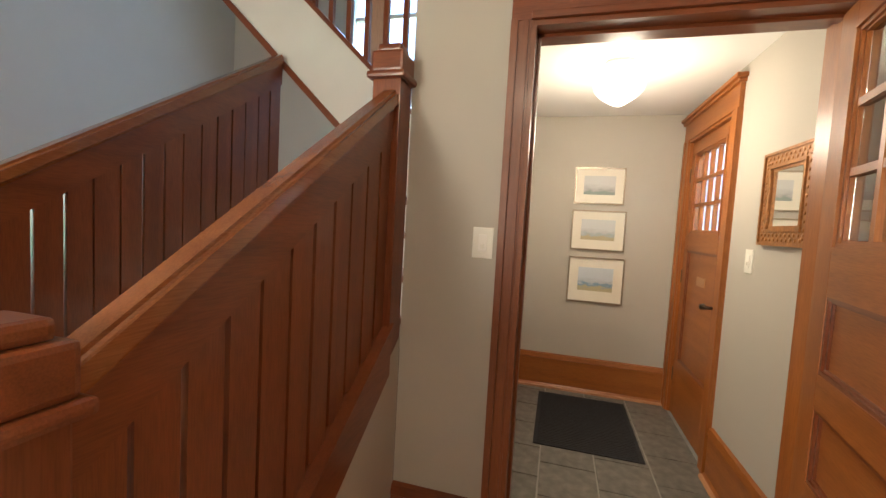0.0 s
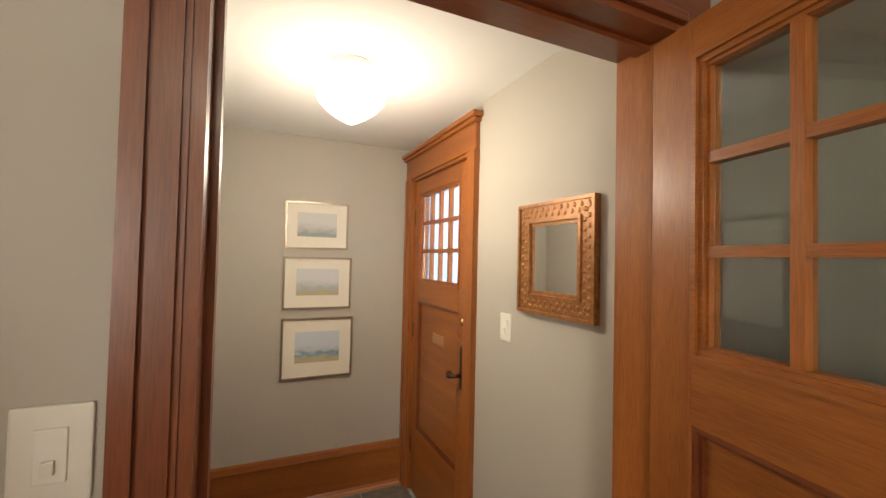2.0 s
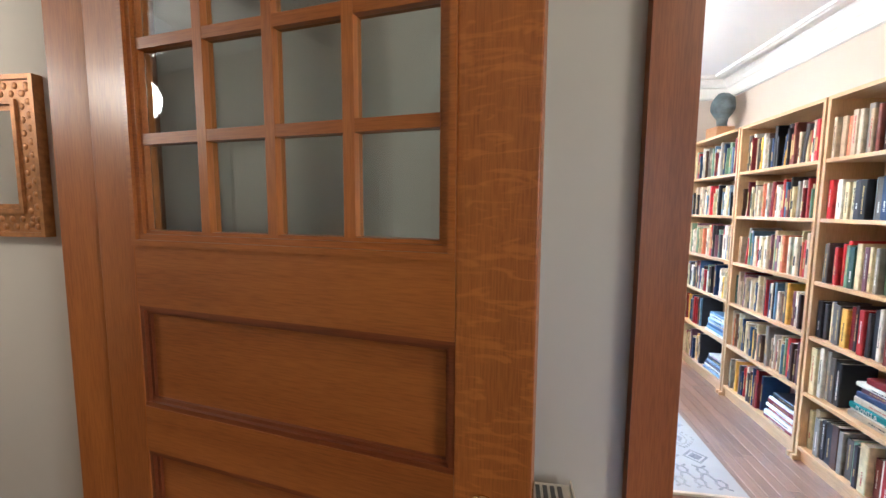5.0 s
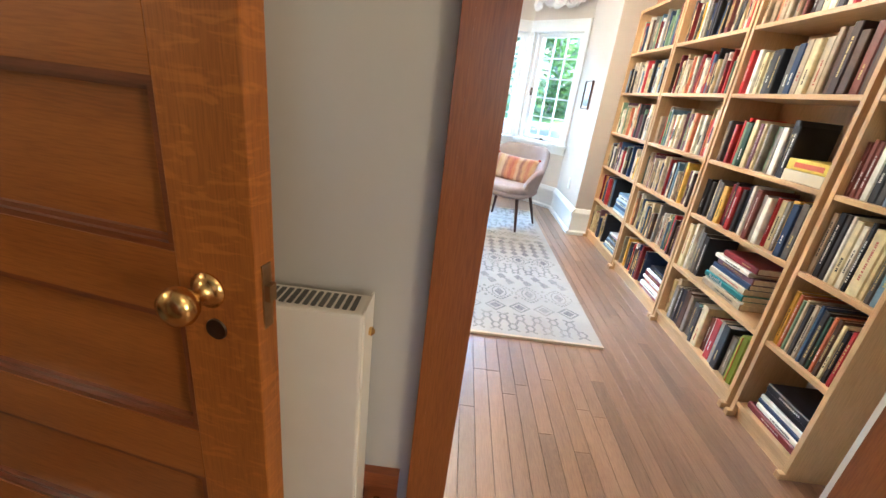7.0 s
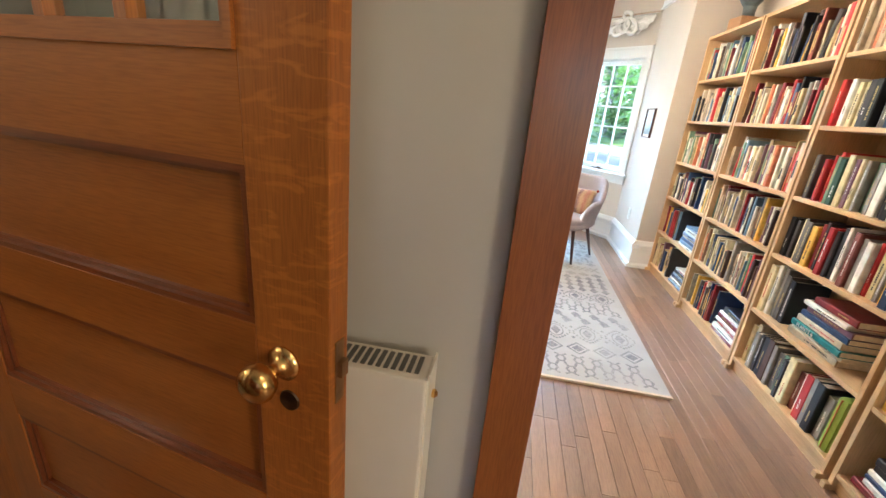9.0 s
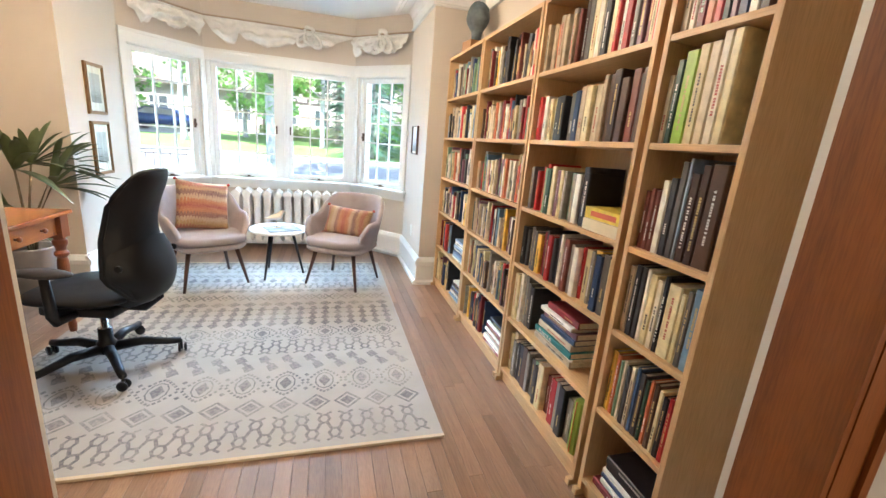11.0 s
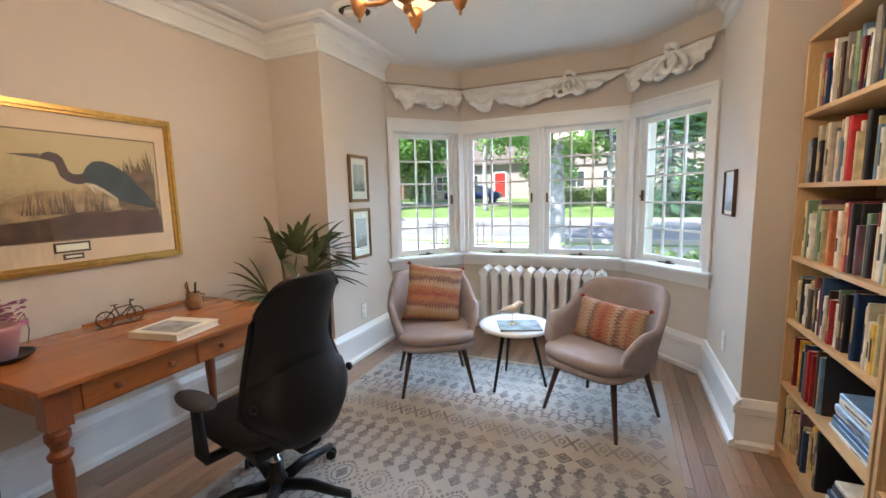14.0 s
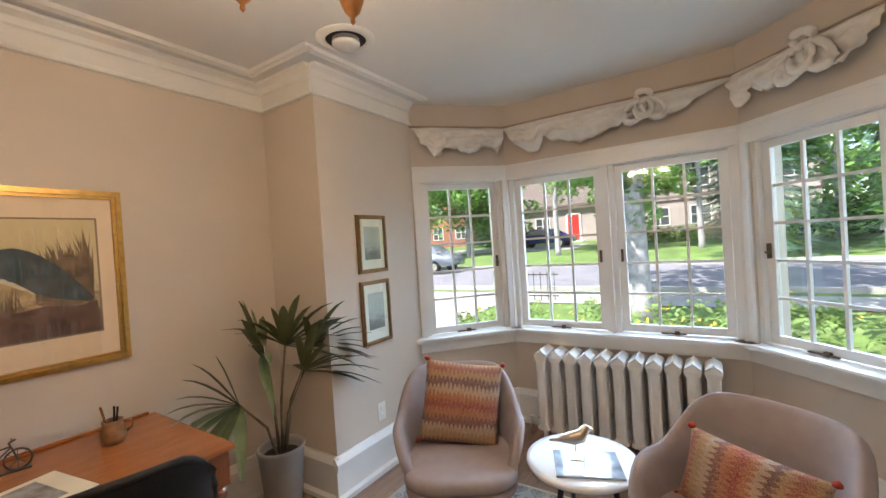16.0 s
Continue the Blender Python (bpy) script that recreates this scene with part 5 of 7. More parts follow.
# ---- radiators ----
rad = thing("radiator", "white cast iron column radiator under the bay window", "radiator", pose(6.30, 1.123, 0.0, 0, 0, 0))
secs = 11
pitch_ = 1.155 / secs
for i in range(secs):
    y0 = -1.155 / 2 + (i + 0.5) * pitch_
    s = bmesh.new()
    for cx_ in (-0.074, 0.0, 0.074):
        prism([(cx_ + 0.028 * math.copysign(abs(math.cos(q_)) ** 0.6, math.cos(q_)), 0.037 * math.copysign(abs(math.sin(q_)) ** 0.7, math.sin(q_))) for q_ in [math.pi * (2 * i_ + 1) / 12 for i_ in range(12)]], 0.10, 0.62, None, s)
    out = [(-0.10, 0.10), (-0.10, 0.06), (0.10, 0.06), (0.10, 0.10)]
    for zc, dz in ((0.615, 1), (0.10, -1)):
        vs = []
        for j, (yy, zz) in enumerate(((-0.047, 0), (-0.043, 0.022), (-0.026, 0.034), (-0.008, 0.046), (0, 0.056), (0.008, 0.046), (0.026, 0.034), (0.043, 0.022), (0.047, 0), (0.034, -0.03), (-0.034, -0.03))):
            if dz < 0:
                zz = -zz * 0.5
            vs.append([s.verts.new((x_ * (1 - (0.1 if j in (3, 4, 5) else 0)), yy, zc + zz)) for x_ in (-0.103, 0.103)])
        n_ = len(vs)
        for j in range(n_):
            s.faces.new((vs[j][0], vs[(j + 1) % n_][0], vs[(j + 1) % n_][1], vs[j][1]))
        s.faces.new([v[0] for v in vs][::-1])
        s.faces.new([v[1] for v in vs])
    bmesh.ops.recalc_face_normals(s, faces=s.faces[:])
    o = part("section", s, enamel_m, rad, "", False)
    o.matrix_basis = pose(0, y0, 0)
for y_ in (-0.52, 0.52):
    for x_ in (-0.075, 0.075):
        part("foot", lathe([(0.022, 0.0), (0.016, 0.02), (0.02, 0.09)], 10, pose(x_, y_, 0)), enamel_m, rad)
part("pipe", tube([(0.0, 0.60, 0.13), (0.0, 0.66, 0.13), (0.0, 0.66, 0.0)], 0.012, 10), enamel_m, rad, "", True)

hr = thing("panel_radiator", "cream steel panel radiator fixed to the hall wall behind the door", "radiator", pose(XE, 1.55, 0))
part("body", box(((-0.112, -0.33, 0.125), (-0.025, 0.33, 0.805)), bevel=0.006), cream_m, hr)
for sy in (-1, 1):
    part("side_cover", box(((-0.106, sy * 0.334, 0.14), (-0.022, sy * 0.330, 0.812))), cream_m, hr)
# dark bars laid on the top paint the shade inside the slots
gr = bmesh.new()
for i in range(40):
    bx(gr, (-0.096, -0.31 + i * 0.0156, 0.8045), (-0.040, -0.31 + i * 0.0156 + 0.009, 0.8075))
part("grille", gr, plain("grille_shadow", (0.10, 0.095, 0.08), 0.7), hr)
part("bracket", box(((-0.025, -0.2, 0.3), (0.0, -0.16, 0.7)), ((-0.025, 0.16, 0.3), (0.0, 0.2, 0.7))), cream_m, hr)
part("vent_plug", lathe([(0.008, 0), (0.010, 0.006), (0.004, 0.012)], 10, pose(-0.06, -0.334, 0.74, 90)), brass_m, hr)
part("valve", tube([(-0.06, -0.334, 0.19), (-0.06, -0.375, 0.19), (-0.06, -0.375, 0.24)], [0.012, 0.014, 0.016], 12), brass_m, hr, "", True)
part("pipe", tube([(-0.06, -0.375, 0.2), (-0.06, -0.375, 0.0)], 0.0085, 10), plain("copper", (0.55, 0.22, 0.10), 0.35, 1.0), hr, "copper pipe", True)

# ---- office chair ----
ch = thing("office_chair", "high-backed black office chair on five castors at the desk", "office chair", pose(3.745, 1.83, 0, 0, 0, -12))
part("seat", (grid(lambda u, v: Vector(((0.25 - 0.03 * (2 * v - 1) ** 2) * math.copysign(abs(math.cos(2 * math.pi * u)) ** 0.6, math.cos(2 * math.pi * u)) * (max(0.0, math.sin(math.pi * v)) ** 0.35),
                                                             0.02 + (0.25) * math.copysign(abs(math.sin(2 * math.pi * u)) ** 0.6, math.sin(2 * math.pi * u)) * (max(0.0, math.sin(math.pi * v)) ** 0.35), 0.395 + 0.09 * v)), 32, 10, closed_u=True)), leather_m, ch, "", True)
part("seat_pan", box(((-0.17, -0.17, 0.35), (0.17, 0.17, 0.40)), bevel=0.015), plastic_m, ch)


BACK_W = [(0.0, 0.170), (0.24, 0.238), (0.62, 0.176), (1.0, 0.160)]


def back_pt(u, v, s):
    """Backrest: u across, v up, s 0 front 1 rear."""
    z_ = 0.425 + 0.65 * v
    q_ = max(0.0, min(1.0, v))
    w_ = 0.175
    for (va, wa), (vb, wb) in zip(BACK_W, BACK_W[1:]):
        if va <= q_ <= vb:
            k_ = (q_ - va) / (vb - va)
            w_ = wa + (wb - wa) * k_ * k_ * (3 - 2 * k_)
    e = 2 * u - 1
    x_ = w_ * math.copysign(abs(e) ** 0.9, e)
    zz = z_ - 0.062 * (e ** 4) * (1 if v > 0.5 else -1) * abs(2 * v - 1) ** 3
    y_ = -0.235 - 0.035 * math.cos(v * 5.0) - 0.10 * max(0, v) ** 2 + 0.055 * e * e
    th = 0.040 * (1 - abs(e) ** 4) * (1 - abs(2 * v - 1) ** 8) + 0.006
    return Vector((x_, y_ + (th if s == 0 else -th), zz))


b = grid(lambda u, v: back_pt(1 - u, v, 0), 20, 26)
grid(lambda u, v: back_pt(u, v, 1), 20, 26, b)
bmesh.ops.remove_doubles(b, verts=b.verts[:], dist=0.001)
bnd = [e for e in b.edges if e.is_boundary]
bmesh.ops.holes_fill(b, edges=bnd, sides=4)
part("backrest", b, leather_m, ch, "", True)
rim = []
for i in range(40):
    a = 2 * math.pi * i / 40
    u_, v_ = 0.5 + 0.5 * math.copysign(abs(math.cos(a)) ** 0.35, math.cos(a)), 0.5 + 0.5 * math.copysign(abs(math.sin(a)) ** 0.35, math.sin(a))
    rim.append((back_pt(u_, v_, 0) + back_pt(u_, v_, 1)) / 2)
part("piping", tube(rim + rim[:1], 0.0115, 8), leather_m, ch, "", True)


def shellb(u, v):
    p = back_pt(0.02 + 0.96 * u, -0.16 + 0.66 * v, 1)
    e = 2 * u - 1
    p.x *= 1.06 - 0.30 * (1 - v) ** 2
    p.y -= 0.03 * (1 - e ** 4) * math.sin(math.pi * min(1, v * 0.8 + 0.1)) + 0.012
    p.z += -0.06 * (e ** 2) * (v > 0.8) * (v - 0.8) * 5
    return p


part("lumbar_shell", grid(shellb, 20, 16), plastic_m, ch, "", True)
for sx in (-1, 1):
    part("tension_knob", lathe([(0.014, 0), (0.018, 0.003), (0.016, 0.013), (0.008, 0.015)], 16, pose(sx * 0.212, -0.262, 0.63, 0, 90 * sx, 0)), plastic_m, ch)
part("back_bar", tube([(0, -0.05, 0.36), (0, -0.22, 0.36), (0, -0.29, 0.42), (0, -0.30, 0.56)], [0.03, 0.03, 0.028, 0.026], 10), plastic_m, ch, "", True)
for sx in (-1, 1):
    part("arm_post", tube([(sx * 0.16, 0.0, 0.37), (sx * 0.275, 0.0, 0.375), (sx * 0.29, 0.0, 0.41), (sx * 0.29, 0.01, 0.60)], [0.02, 0.022, 0.024, 0.019], 10), plastic_m, ch, "", True)
    arm = grid(lambda u, v: Vector((sx * 0.285 + 0.05 * math.cos(2 * math.pi * u) * math.sin(math.pi * min(max(v, 0.05), 0.95)) ** 0.3, 0.02 + 0.13 * math.sin(2 * math.pi * u) * math.sin(math.pi * min(max(v, 0.05), 0.95)) ** 0.3, 0.595 + 0.036 * v)), 28, 6, closed_u=True)
    arm.faces.new([arm.verts[i] for i in range(6, len(arm.verts), 7)]) if arm.verts.ensure_lookup_table() is None else None
    part("arm_pad", arm, plain("arm_rubber", (0.022, 0.02, 0.022), 0.6), ch, "", True)
part("gas_lift", lathe([(0.028, 0.10), (0.028, 0.22), (0.016, 0.225), (0.016, 0.36)], 18), steel_m, ch, "grey metal gas lift", True)
part("hub", lathe([(0.03, 0.075), (0.045, 0.08), (0.045, 0.135), (0.034, 0.15), (0.032, 0.22)], 20), plastic_m, ch, "", True)
part("lever", tube([(0.1, 0.0, 0.37), (0.25, -0.03, 0.36), (0.29, -0.03, 0.345)], [0.006, 0.006, 0.009], 8), plastic_m, ch)
for i in range(5):
    a = -75.5 + 12 + 72 * i
    mm = pose(0, 0, 0, 0, 0, a)
    part("base_arm", tube([mm @ Vector(p) for p in ((0.03, 0, 0.105), (0.16, 0, 0.115), (0.27, 0, 0.092), (0.335, 0, 0.085))], [0.028, 0.024, 0.020, 0.018], 10), plastic_m, ch, "", True)
    cs = bmesh.new()
    for s in (-0.022, 0.008):
        lathe([(0.001, 0), (0.024, 0.001), (0.026, 0.007), (0.024, 0.013), (0.001, 0.014)], 16, mm @ pose(0.34, 0.0, 0.0395) @ pose(0, 0, 0, 0, 0, 35 * i) @ pose(s, 0, 0, 0, 90, 0), cs)
    lathe([(0.008, 0.03), (0.008, 0.09)], 8, mm @ pose(0.335, 0, 0), cs)
    part("castor", cs, plastic_m, ch, "", True)

# ---- desk ----
dk = thing("desk", "orange-brown wooden writing desk with drawers and turned legs", "desk", pose(3.675, 2.49, 0))
DW, DD, DZ = 1.10, 0.70, 0.765
part("desktop", box(((-DW / 2, -DD / 2, DZ - 0.022), (DW / 2, DD / 2, DZ)), bevel=0.005), desk_x, dk)
ap = box(((-DW / 2 + 0.07, -DD / 2 + 0.045, DZ - 0.135), (DW / 2 - 0.07, -DD / 2 + 0.063, DZ - 0.022)), ((-DW / 2 + 0.07, DD / 2 - 0.063, DZ - 0.135), (DW / 2 - 0.07, DD / 2 - 0.045, DZ - 0.022)),
         ((-DW / 2 + 0.045, -DD / 2 + 0.07, DZ - 0.135), (-DW / 2 + 0.063, DD / 2 - 0.07, DZ - 0.022)), ((DW / 2 - 0.063, -DD / 2 + 0.07, DZ - 0.135), (DW / 2 - 0.045, DD / 2 - 0.07, DZ - 0.022)))
part("apron", ap, desk_x, dk)
for sx in (-1, 1):
    dr = part("drawer", box(((sx * 0.215 - 0.205, -DD / 2 + 0.036, DZ - 0.128), (sx * 0.215 + 0.205, -DD / 2 + 0.05, DZ - 0.030)), bevel=0.004), desk_x, dk)
    for kx in (-0.1, 0.1):
        part("drawer_knob", lathe([(0.007, 0), (0.006, 0.010), (0.013, 0.016), (0.014, 0.022), (0.008, 0.028), (0.0005, 0.029)], 14, pose(sx * 0.215 + kx, -DD / 2 + 0.036, DZ - 0.08, 90)), desk_z, dr, "", True)
LEG = [(0.014, 0.0), (0.019, 0.02), (0.022, 0.06), (0.019, 0.08), (0.020, 0.10), (0.027, 0.30), (0.030, 0.44), (0.026, 0.475), (0.022, 0.485), (0.034, 0.50), (0.036, 0.515), (0.024, 0.53), (0.026, 0.545), (0.036, 0.57), (0.036, 0.59), (0.028, 0.60), (0.028, 0.612)]
for sx in (-1, 1):
    for sy in (-1, 1):
        lg = lathe(LEG, 20, pose(sx * (DW / 2 - 0.055), sy * (DD / 2 - 0.055), 0))
        bx(lg, (sx * (DW / 2 - 0.055) - 0.036, sy * (DD / 2 - 0.055) - 0.036, 0.61), (sx * (DW / 2 - 0.055) + 0.036, sy * (DD / 2 - 0.055) + 0.036, DZ - 0.022))
        part("leg", lg, desk_z, dk)
part("back_ledge", box(((-DW / 2 + 0.45, DD / 2 - 0.02, DZ), (DW / 2 - 0.03, DD / 2 - 0.002, DZ + 0.012)), bevel=0.003), desk_x, dk)

bk = thing("book", "large cream picture book with grey cover picture on the desk", "book", pose(3.69, 2.32, DZ + 0.001, 0, 0, 10) @ Matrix.Scale(0.93, 4))
part("cover", box(((-0.125, -0.14, 0), (0.125, 0.14, 0.004)), ((-0.125, -0.14, 0.028), (0.125, 0.14, 0.032)), ((-0.1285, -0.14, 0), (-0.125, 0.14, 0.032)), bevel=0.001), plain("cream_cover", (0.72, 0.66, 0.50), 0.35), bk)
part("pages", box(((-0.125, -0.136, 0.004), (0.12, 0.136, 0.028))), paper_m, bk)
pic = bmesh.new()
bx(pic, (-0.09, -0.10, 0.032), (0.06, 0.11, 0.0326))
part("cover_picture", pic, plain("grey_print", (0.22, 0.21, 0.20), 0.4, var=0.7, scale=22), bk)

bi = thing("bicycle_figure", "small dark metal bicycle ornament standing on the desk", "ornament", pose(3.675, 2.70, DZ, 0, 0, -10))
for x_ in (-0.062, 0.062):
    part("wheel", tube([(x_ + 0.036 * math.cos(2 * math.pi * i / 24), 0, 0.040 + 0.036 * math.sin(2 * math.pi * i / 24)) for i in range(25)], 0.0035, 6), bronze_m, bi, "", True)
    sp_ = bmesh.new()
    for i in range(4):
        a = math.pi * i / 4
        tube([(x_ - 0.035 * math.cos(a), 0, 0.04 - 0.035 * math.sin(a)), (x_ + 0.035 * math.cos(a), 0, 0.04 + 0.035 * math.sin(a))], 0.001, 5, sp_)
    part("spokes", sp_, bronze_m, bi)
fr = bmesh.new()
for p, q in (((-0.062, 0.04), (-0.02, 0.085)), ((-0.02, 0.085), (0.045, 0.09)), ((0.062, 0.04), (0.042, 0.105)), ((-0.005, 0.04), (-0.022, 0.10)), ((-0.005, 0.04), (0.045, 0.085)), ((-0.062, 0.04), (-0.005, 0.04)), ((0.042, 0.105), (0.060, 0.112)), ((-0.036, 0.10), (-0.008, 0.102))):
    tube([(p[0], 0, p[1]), (q[0], 0, q[1])], 0.0032, 6, fr)
tube([(0.05, -0.022, 0.112), (0.05, 0.022, 0.112)], 0.003, 6, fr)
part("cycle_frame", fr, bronze_m, bi)
part("stand", box(((-0.095, -0.012, 0), (0.095, 0.012, 0.005))), bronze_m, bi)

jug = thing("jug", "small brown glazed jug holding pens on the desk", "jug", pose(3.995, 2.62, DZ))
clay = plain("brown_glaze", (0.24, 0.12, 0.05), 0.3, var=0.3, scale=30)
part("jug_body", lathe([(0.034, 0), (0.042, 0.02), (0.043, 0.045), (0.034, 0.075), (0.036, 0.092), (0.033, 0.092), (0.031, 0.075), (0.039, 0.045), (0.03, 0.01), (0.001, 0.008)], 24), clay, jug, "", True)
part("handle", tube([(0.036, 0, 0.075), (0.062, 0, 0.07), (0.066, 0, 0.045), (0.043, 0, 0.028)], 0.005, 8), clay, jug, "", True)
for i, (dx_, dy_, cc) in enumerate(((0.012, 0.006, plastic_m), (-0.014, 0.01, steel_m), (0.0, -0.014, plastic_m), (-0.02, -0.006, brass_m))):
    part("pen", tube([(dx_ * 0.5, dy_ * 0.5, 0.012), (dx_ * 2.0, dy_ * 2.0, 0.135 + 0.008 * i)], 0.004, 8), cc, jug)

orch = thing("orchid", "pink potted orchid on a black saucer on the desk", "potted plant", pose(3.215, 2.63, DZ) @ Matrix.Scale(1.12, 4))
part("saucer", lathe([(0.05, 0), (0.085, 0.012), (0.092, 0.02), (0.086, 0.019), (0.05, 0.006), (0.001, 0.006)], 28), plastic_m, orch, "", True)
part("flower_pot", lathe([(0.045, 0.006), (0.062, 0.10), (0.066, 0.105), (0.066, 0.122), (0.060, 0.122), (0.058, 0.10), (0.001, 0.098)], 28), plain("pink_pot", (0.58, 0.30, 0.30), 0.4), orch, "", True)
part("stem_stick", tube([(0.01, 0, 0.10), (0.014, 0.004, 0.36)], 0.003, 6), cane_m, orch)
part("wire", tube([(0.05, 0.02, 0.10), (0.09, 0.03, 0.14), (0.098, 0.03, 0.08), (0.085, 0.02, 0.03)], 0.0018, 6), bronze_m, orch)
fl = bmesh.new()
r2 = random.Random(3)
for i in range(46):
    c_ = Vector((r2.uniform(-0.075, 0.075), r2.uniform(-0.07, 0.07), 0.125 + r2.uniform(0, 0.075)))
    for q in range(4):
        a = r2.uniform(0, 6.28)
        t_ = Vector((math.cos(a), math.sin(a), r2.uniform(-0.4, 0.6))) * 0.017
        s_ = Vector((-math.sin(a), math.cos(a), 0.3)) * 0.009
        fl.faces.new([fl.verts.new(c_), fl.verts.new(c_ + t_ * 0.6 + s_), fl.verts.new(c_ + t_ * 1.2), fl.verts.new(c_ + t_ * 0.6 - s_)])
part("petals", fl, plain("mauve_petal", (0.42, 0.14, 0.24), 0.6, var=0.3, scale=60), orch)

# ---- palm ----
pl = thing("potted_palm", "palm with fans of long narrow leaves in a grey tapered pot", "potted plant", pose(4.78, 2.69, 0))
part("flower_pot", lathe([(0.085, 0.0), (0.095, 0.01), (0.125, 0.36), (0.132, 0.375), (0.130, 0.388), (0.118, 0.386), (0.113, 0.36), (0.105, 0.33)], 36), pot_m, pl, "", True)
part("soil", lathe([(0.108, 0.325), (0.10, 0.340), (0.05, 0.35), (0.001, 0.352)], 24), soil_m, pl)
r3 = random.Random(11)
fans = [((-0.26, -0.07, 0.72), (-0.9, -0.3, 0.30), 13), ((0.03, -0.06, 0.96), (0.1, -0.4, 0.9), 15), ((0.16, -0.12, 0.93), (0.8, -0.55, 0.4), 15), ((0.10, -0.12, 0.80), (0.5, -0.7, 0.4), 13),
        ((-0.10, -0.04, 0.93), (-0.5, -0.3, 0.9), 11)]
for (fx, fy, fz), dr_, n in fans:
    part("cane", tube([(fx * 0.12, fy * 0.12, 0.34), (fx * 0.35, fy * 0.35, 0.34 + (fz - 0.34) * 0.5), (fx, fy, fz)], [0.009, 0.008, 0.006], 8), cane_m, pl, "", True)
    lf = bmesh.new()
    d0 = Vector(dr_).normalized()
    n -= 1
    for i in range(n):
        ang = (i / (n - 1) - 0.5) * 2.7
        s0 = d0.cross(Vector((0, 0, 1)))
        s0 = s0.normalized() if s0.length > 0.1 else Vector((1, 0, 0))
        n0 = s0.cross(d0)
        q = r3.uniform(-0.35, 0.35)
        dd = (d0 * math.cos(ang) + (s0 * math.cos(q + 0.9) + n0 * math.sin(q + 0.9)) * math.sin(ang)).normalized()
        if dd.y > 0.25:
            dd.y = 0.25
        if dd.x > 0.3 and dd.y > -0.55:
            dd.y = -0.55
        dd.z = max(dd.z, -0.12)
        if fx < -0.2:
            dd.y = max(dd.y, -0.35)
        dd.normalize()
        L_ = r3.uniform(0.30, 0.46)
        w_ = r3.uniform(0.012, 0.018)
        sd = dd.cross(Vector((0.2, 0.1, 1))).normalized()
        prev = None
        for k in range(6):
            t_ = k / 5
            c_ = Vector((fx, fy, fz)) + dd * L_ * t_ + Vector((0, 0, -0.16 * L_ * t_ ** 2.6 * 1.6))
            ww = w_ * (0.35 + 1.3 * math.sin(math.pi * min(1, t_ * 0.9 + 0.08))) * (1 if k < 5 else 0.45)
            nn = sd.cross(dd) * 0.35 * ww
            cur = [lf.verts.new(c_ - sd * ww), lf.verts.new(c_ - nn), lf.verts.new(c_ + sd * ww)]
            if prev:
                lf.faces.new((prev[0], prev[1], cur[1], cur[0]))
                lf.faces.new((prev[1], prev[2], cur[2], cur[1]))
            prev = cur
    part("leaf_fan", lf, leaf_m, pl, "", True)

# ---- pictures and mirror ----


def picture(name, label, m, w, h, fw, depth, frame_m, mount, image, cat="picture", group="", glassy=True):
    """Hangs on a wall: x across, z up, facing -y."""
    p = thing(name, label, cat, m, group)
    f = bmesh.new()
    for k, (a, d_) in enumerate(((0.0, 0.75), (fw * 0.35, 1.0), (fw * 0.75, 0.7))):
        b_ = fw * (0.35, 0.75, 1.0)[k]
        bx(f, (-w / 2 + a, -depth * d_, -h / 2 + a), (-w / 2 + b_, 0, h / 2 - a))
        bx(f, (w / 2 - b_, -depth * d_, -h / 2 + a), (w / 2 - a, 0, h / 2 - a))
        bx(f, (-w / 2 + b_, -depth * d_, -h / 2 + a), (w / 2 - b_, 0, -h / 2 + b_))
        bx(f, (-w / 2 + b_, -depth * d_, h / 2 - b_), (w / 2 - b_, 0, h / 2 - a))
    part("picture_frame", f, frame_m, p)
    if mount:
        part("mount", box(((-w / 2 + fw, -0.008, -h / 2 + fw), (w / 2 - fw, -0.004, h / 2 - fw))), cream_mat, p)
    iw, ih, iz = image
    return p, iw, ih, iz


def wash(name, sky_c, mid_c, low_c):
    m, nt, b = nodes_of(name, 0.7)
    tc = nt.nodes.new("ShaderNodeTexCoord")
    sp = nt.nodes.new("ShaderNodeSeparateXYZ")
    nt.links.new(tc.outputs["Generated"], sp.inputs[0])
    n = noise_node(nt, 16, 5, (1, 1, 2.5))
    a = nt.nodes.new("ShaderNodeMath")
    a.operation = "MULTIPLY_ADD"
    a.inputs[1].default_value = 0.55
    nt.links.new(n.outputs[0], a.inputs[0])
    nt.links.new(sp.outputs[2], a.inputs[2])
    r = ramp(nt, a.outputs[0], [(0.40, low_c), (0.55, mid_c), (0.66, tone(sky_c, 0.85)), (0.85, sky_c)])
    nt.links.new(r.outputs[0], b.inputs["Base Color"])
    return m


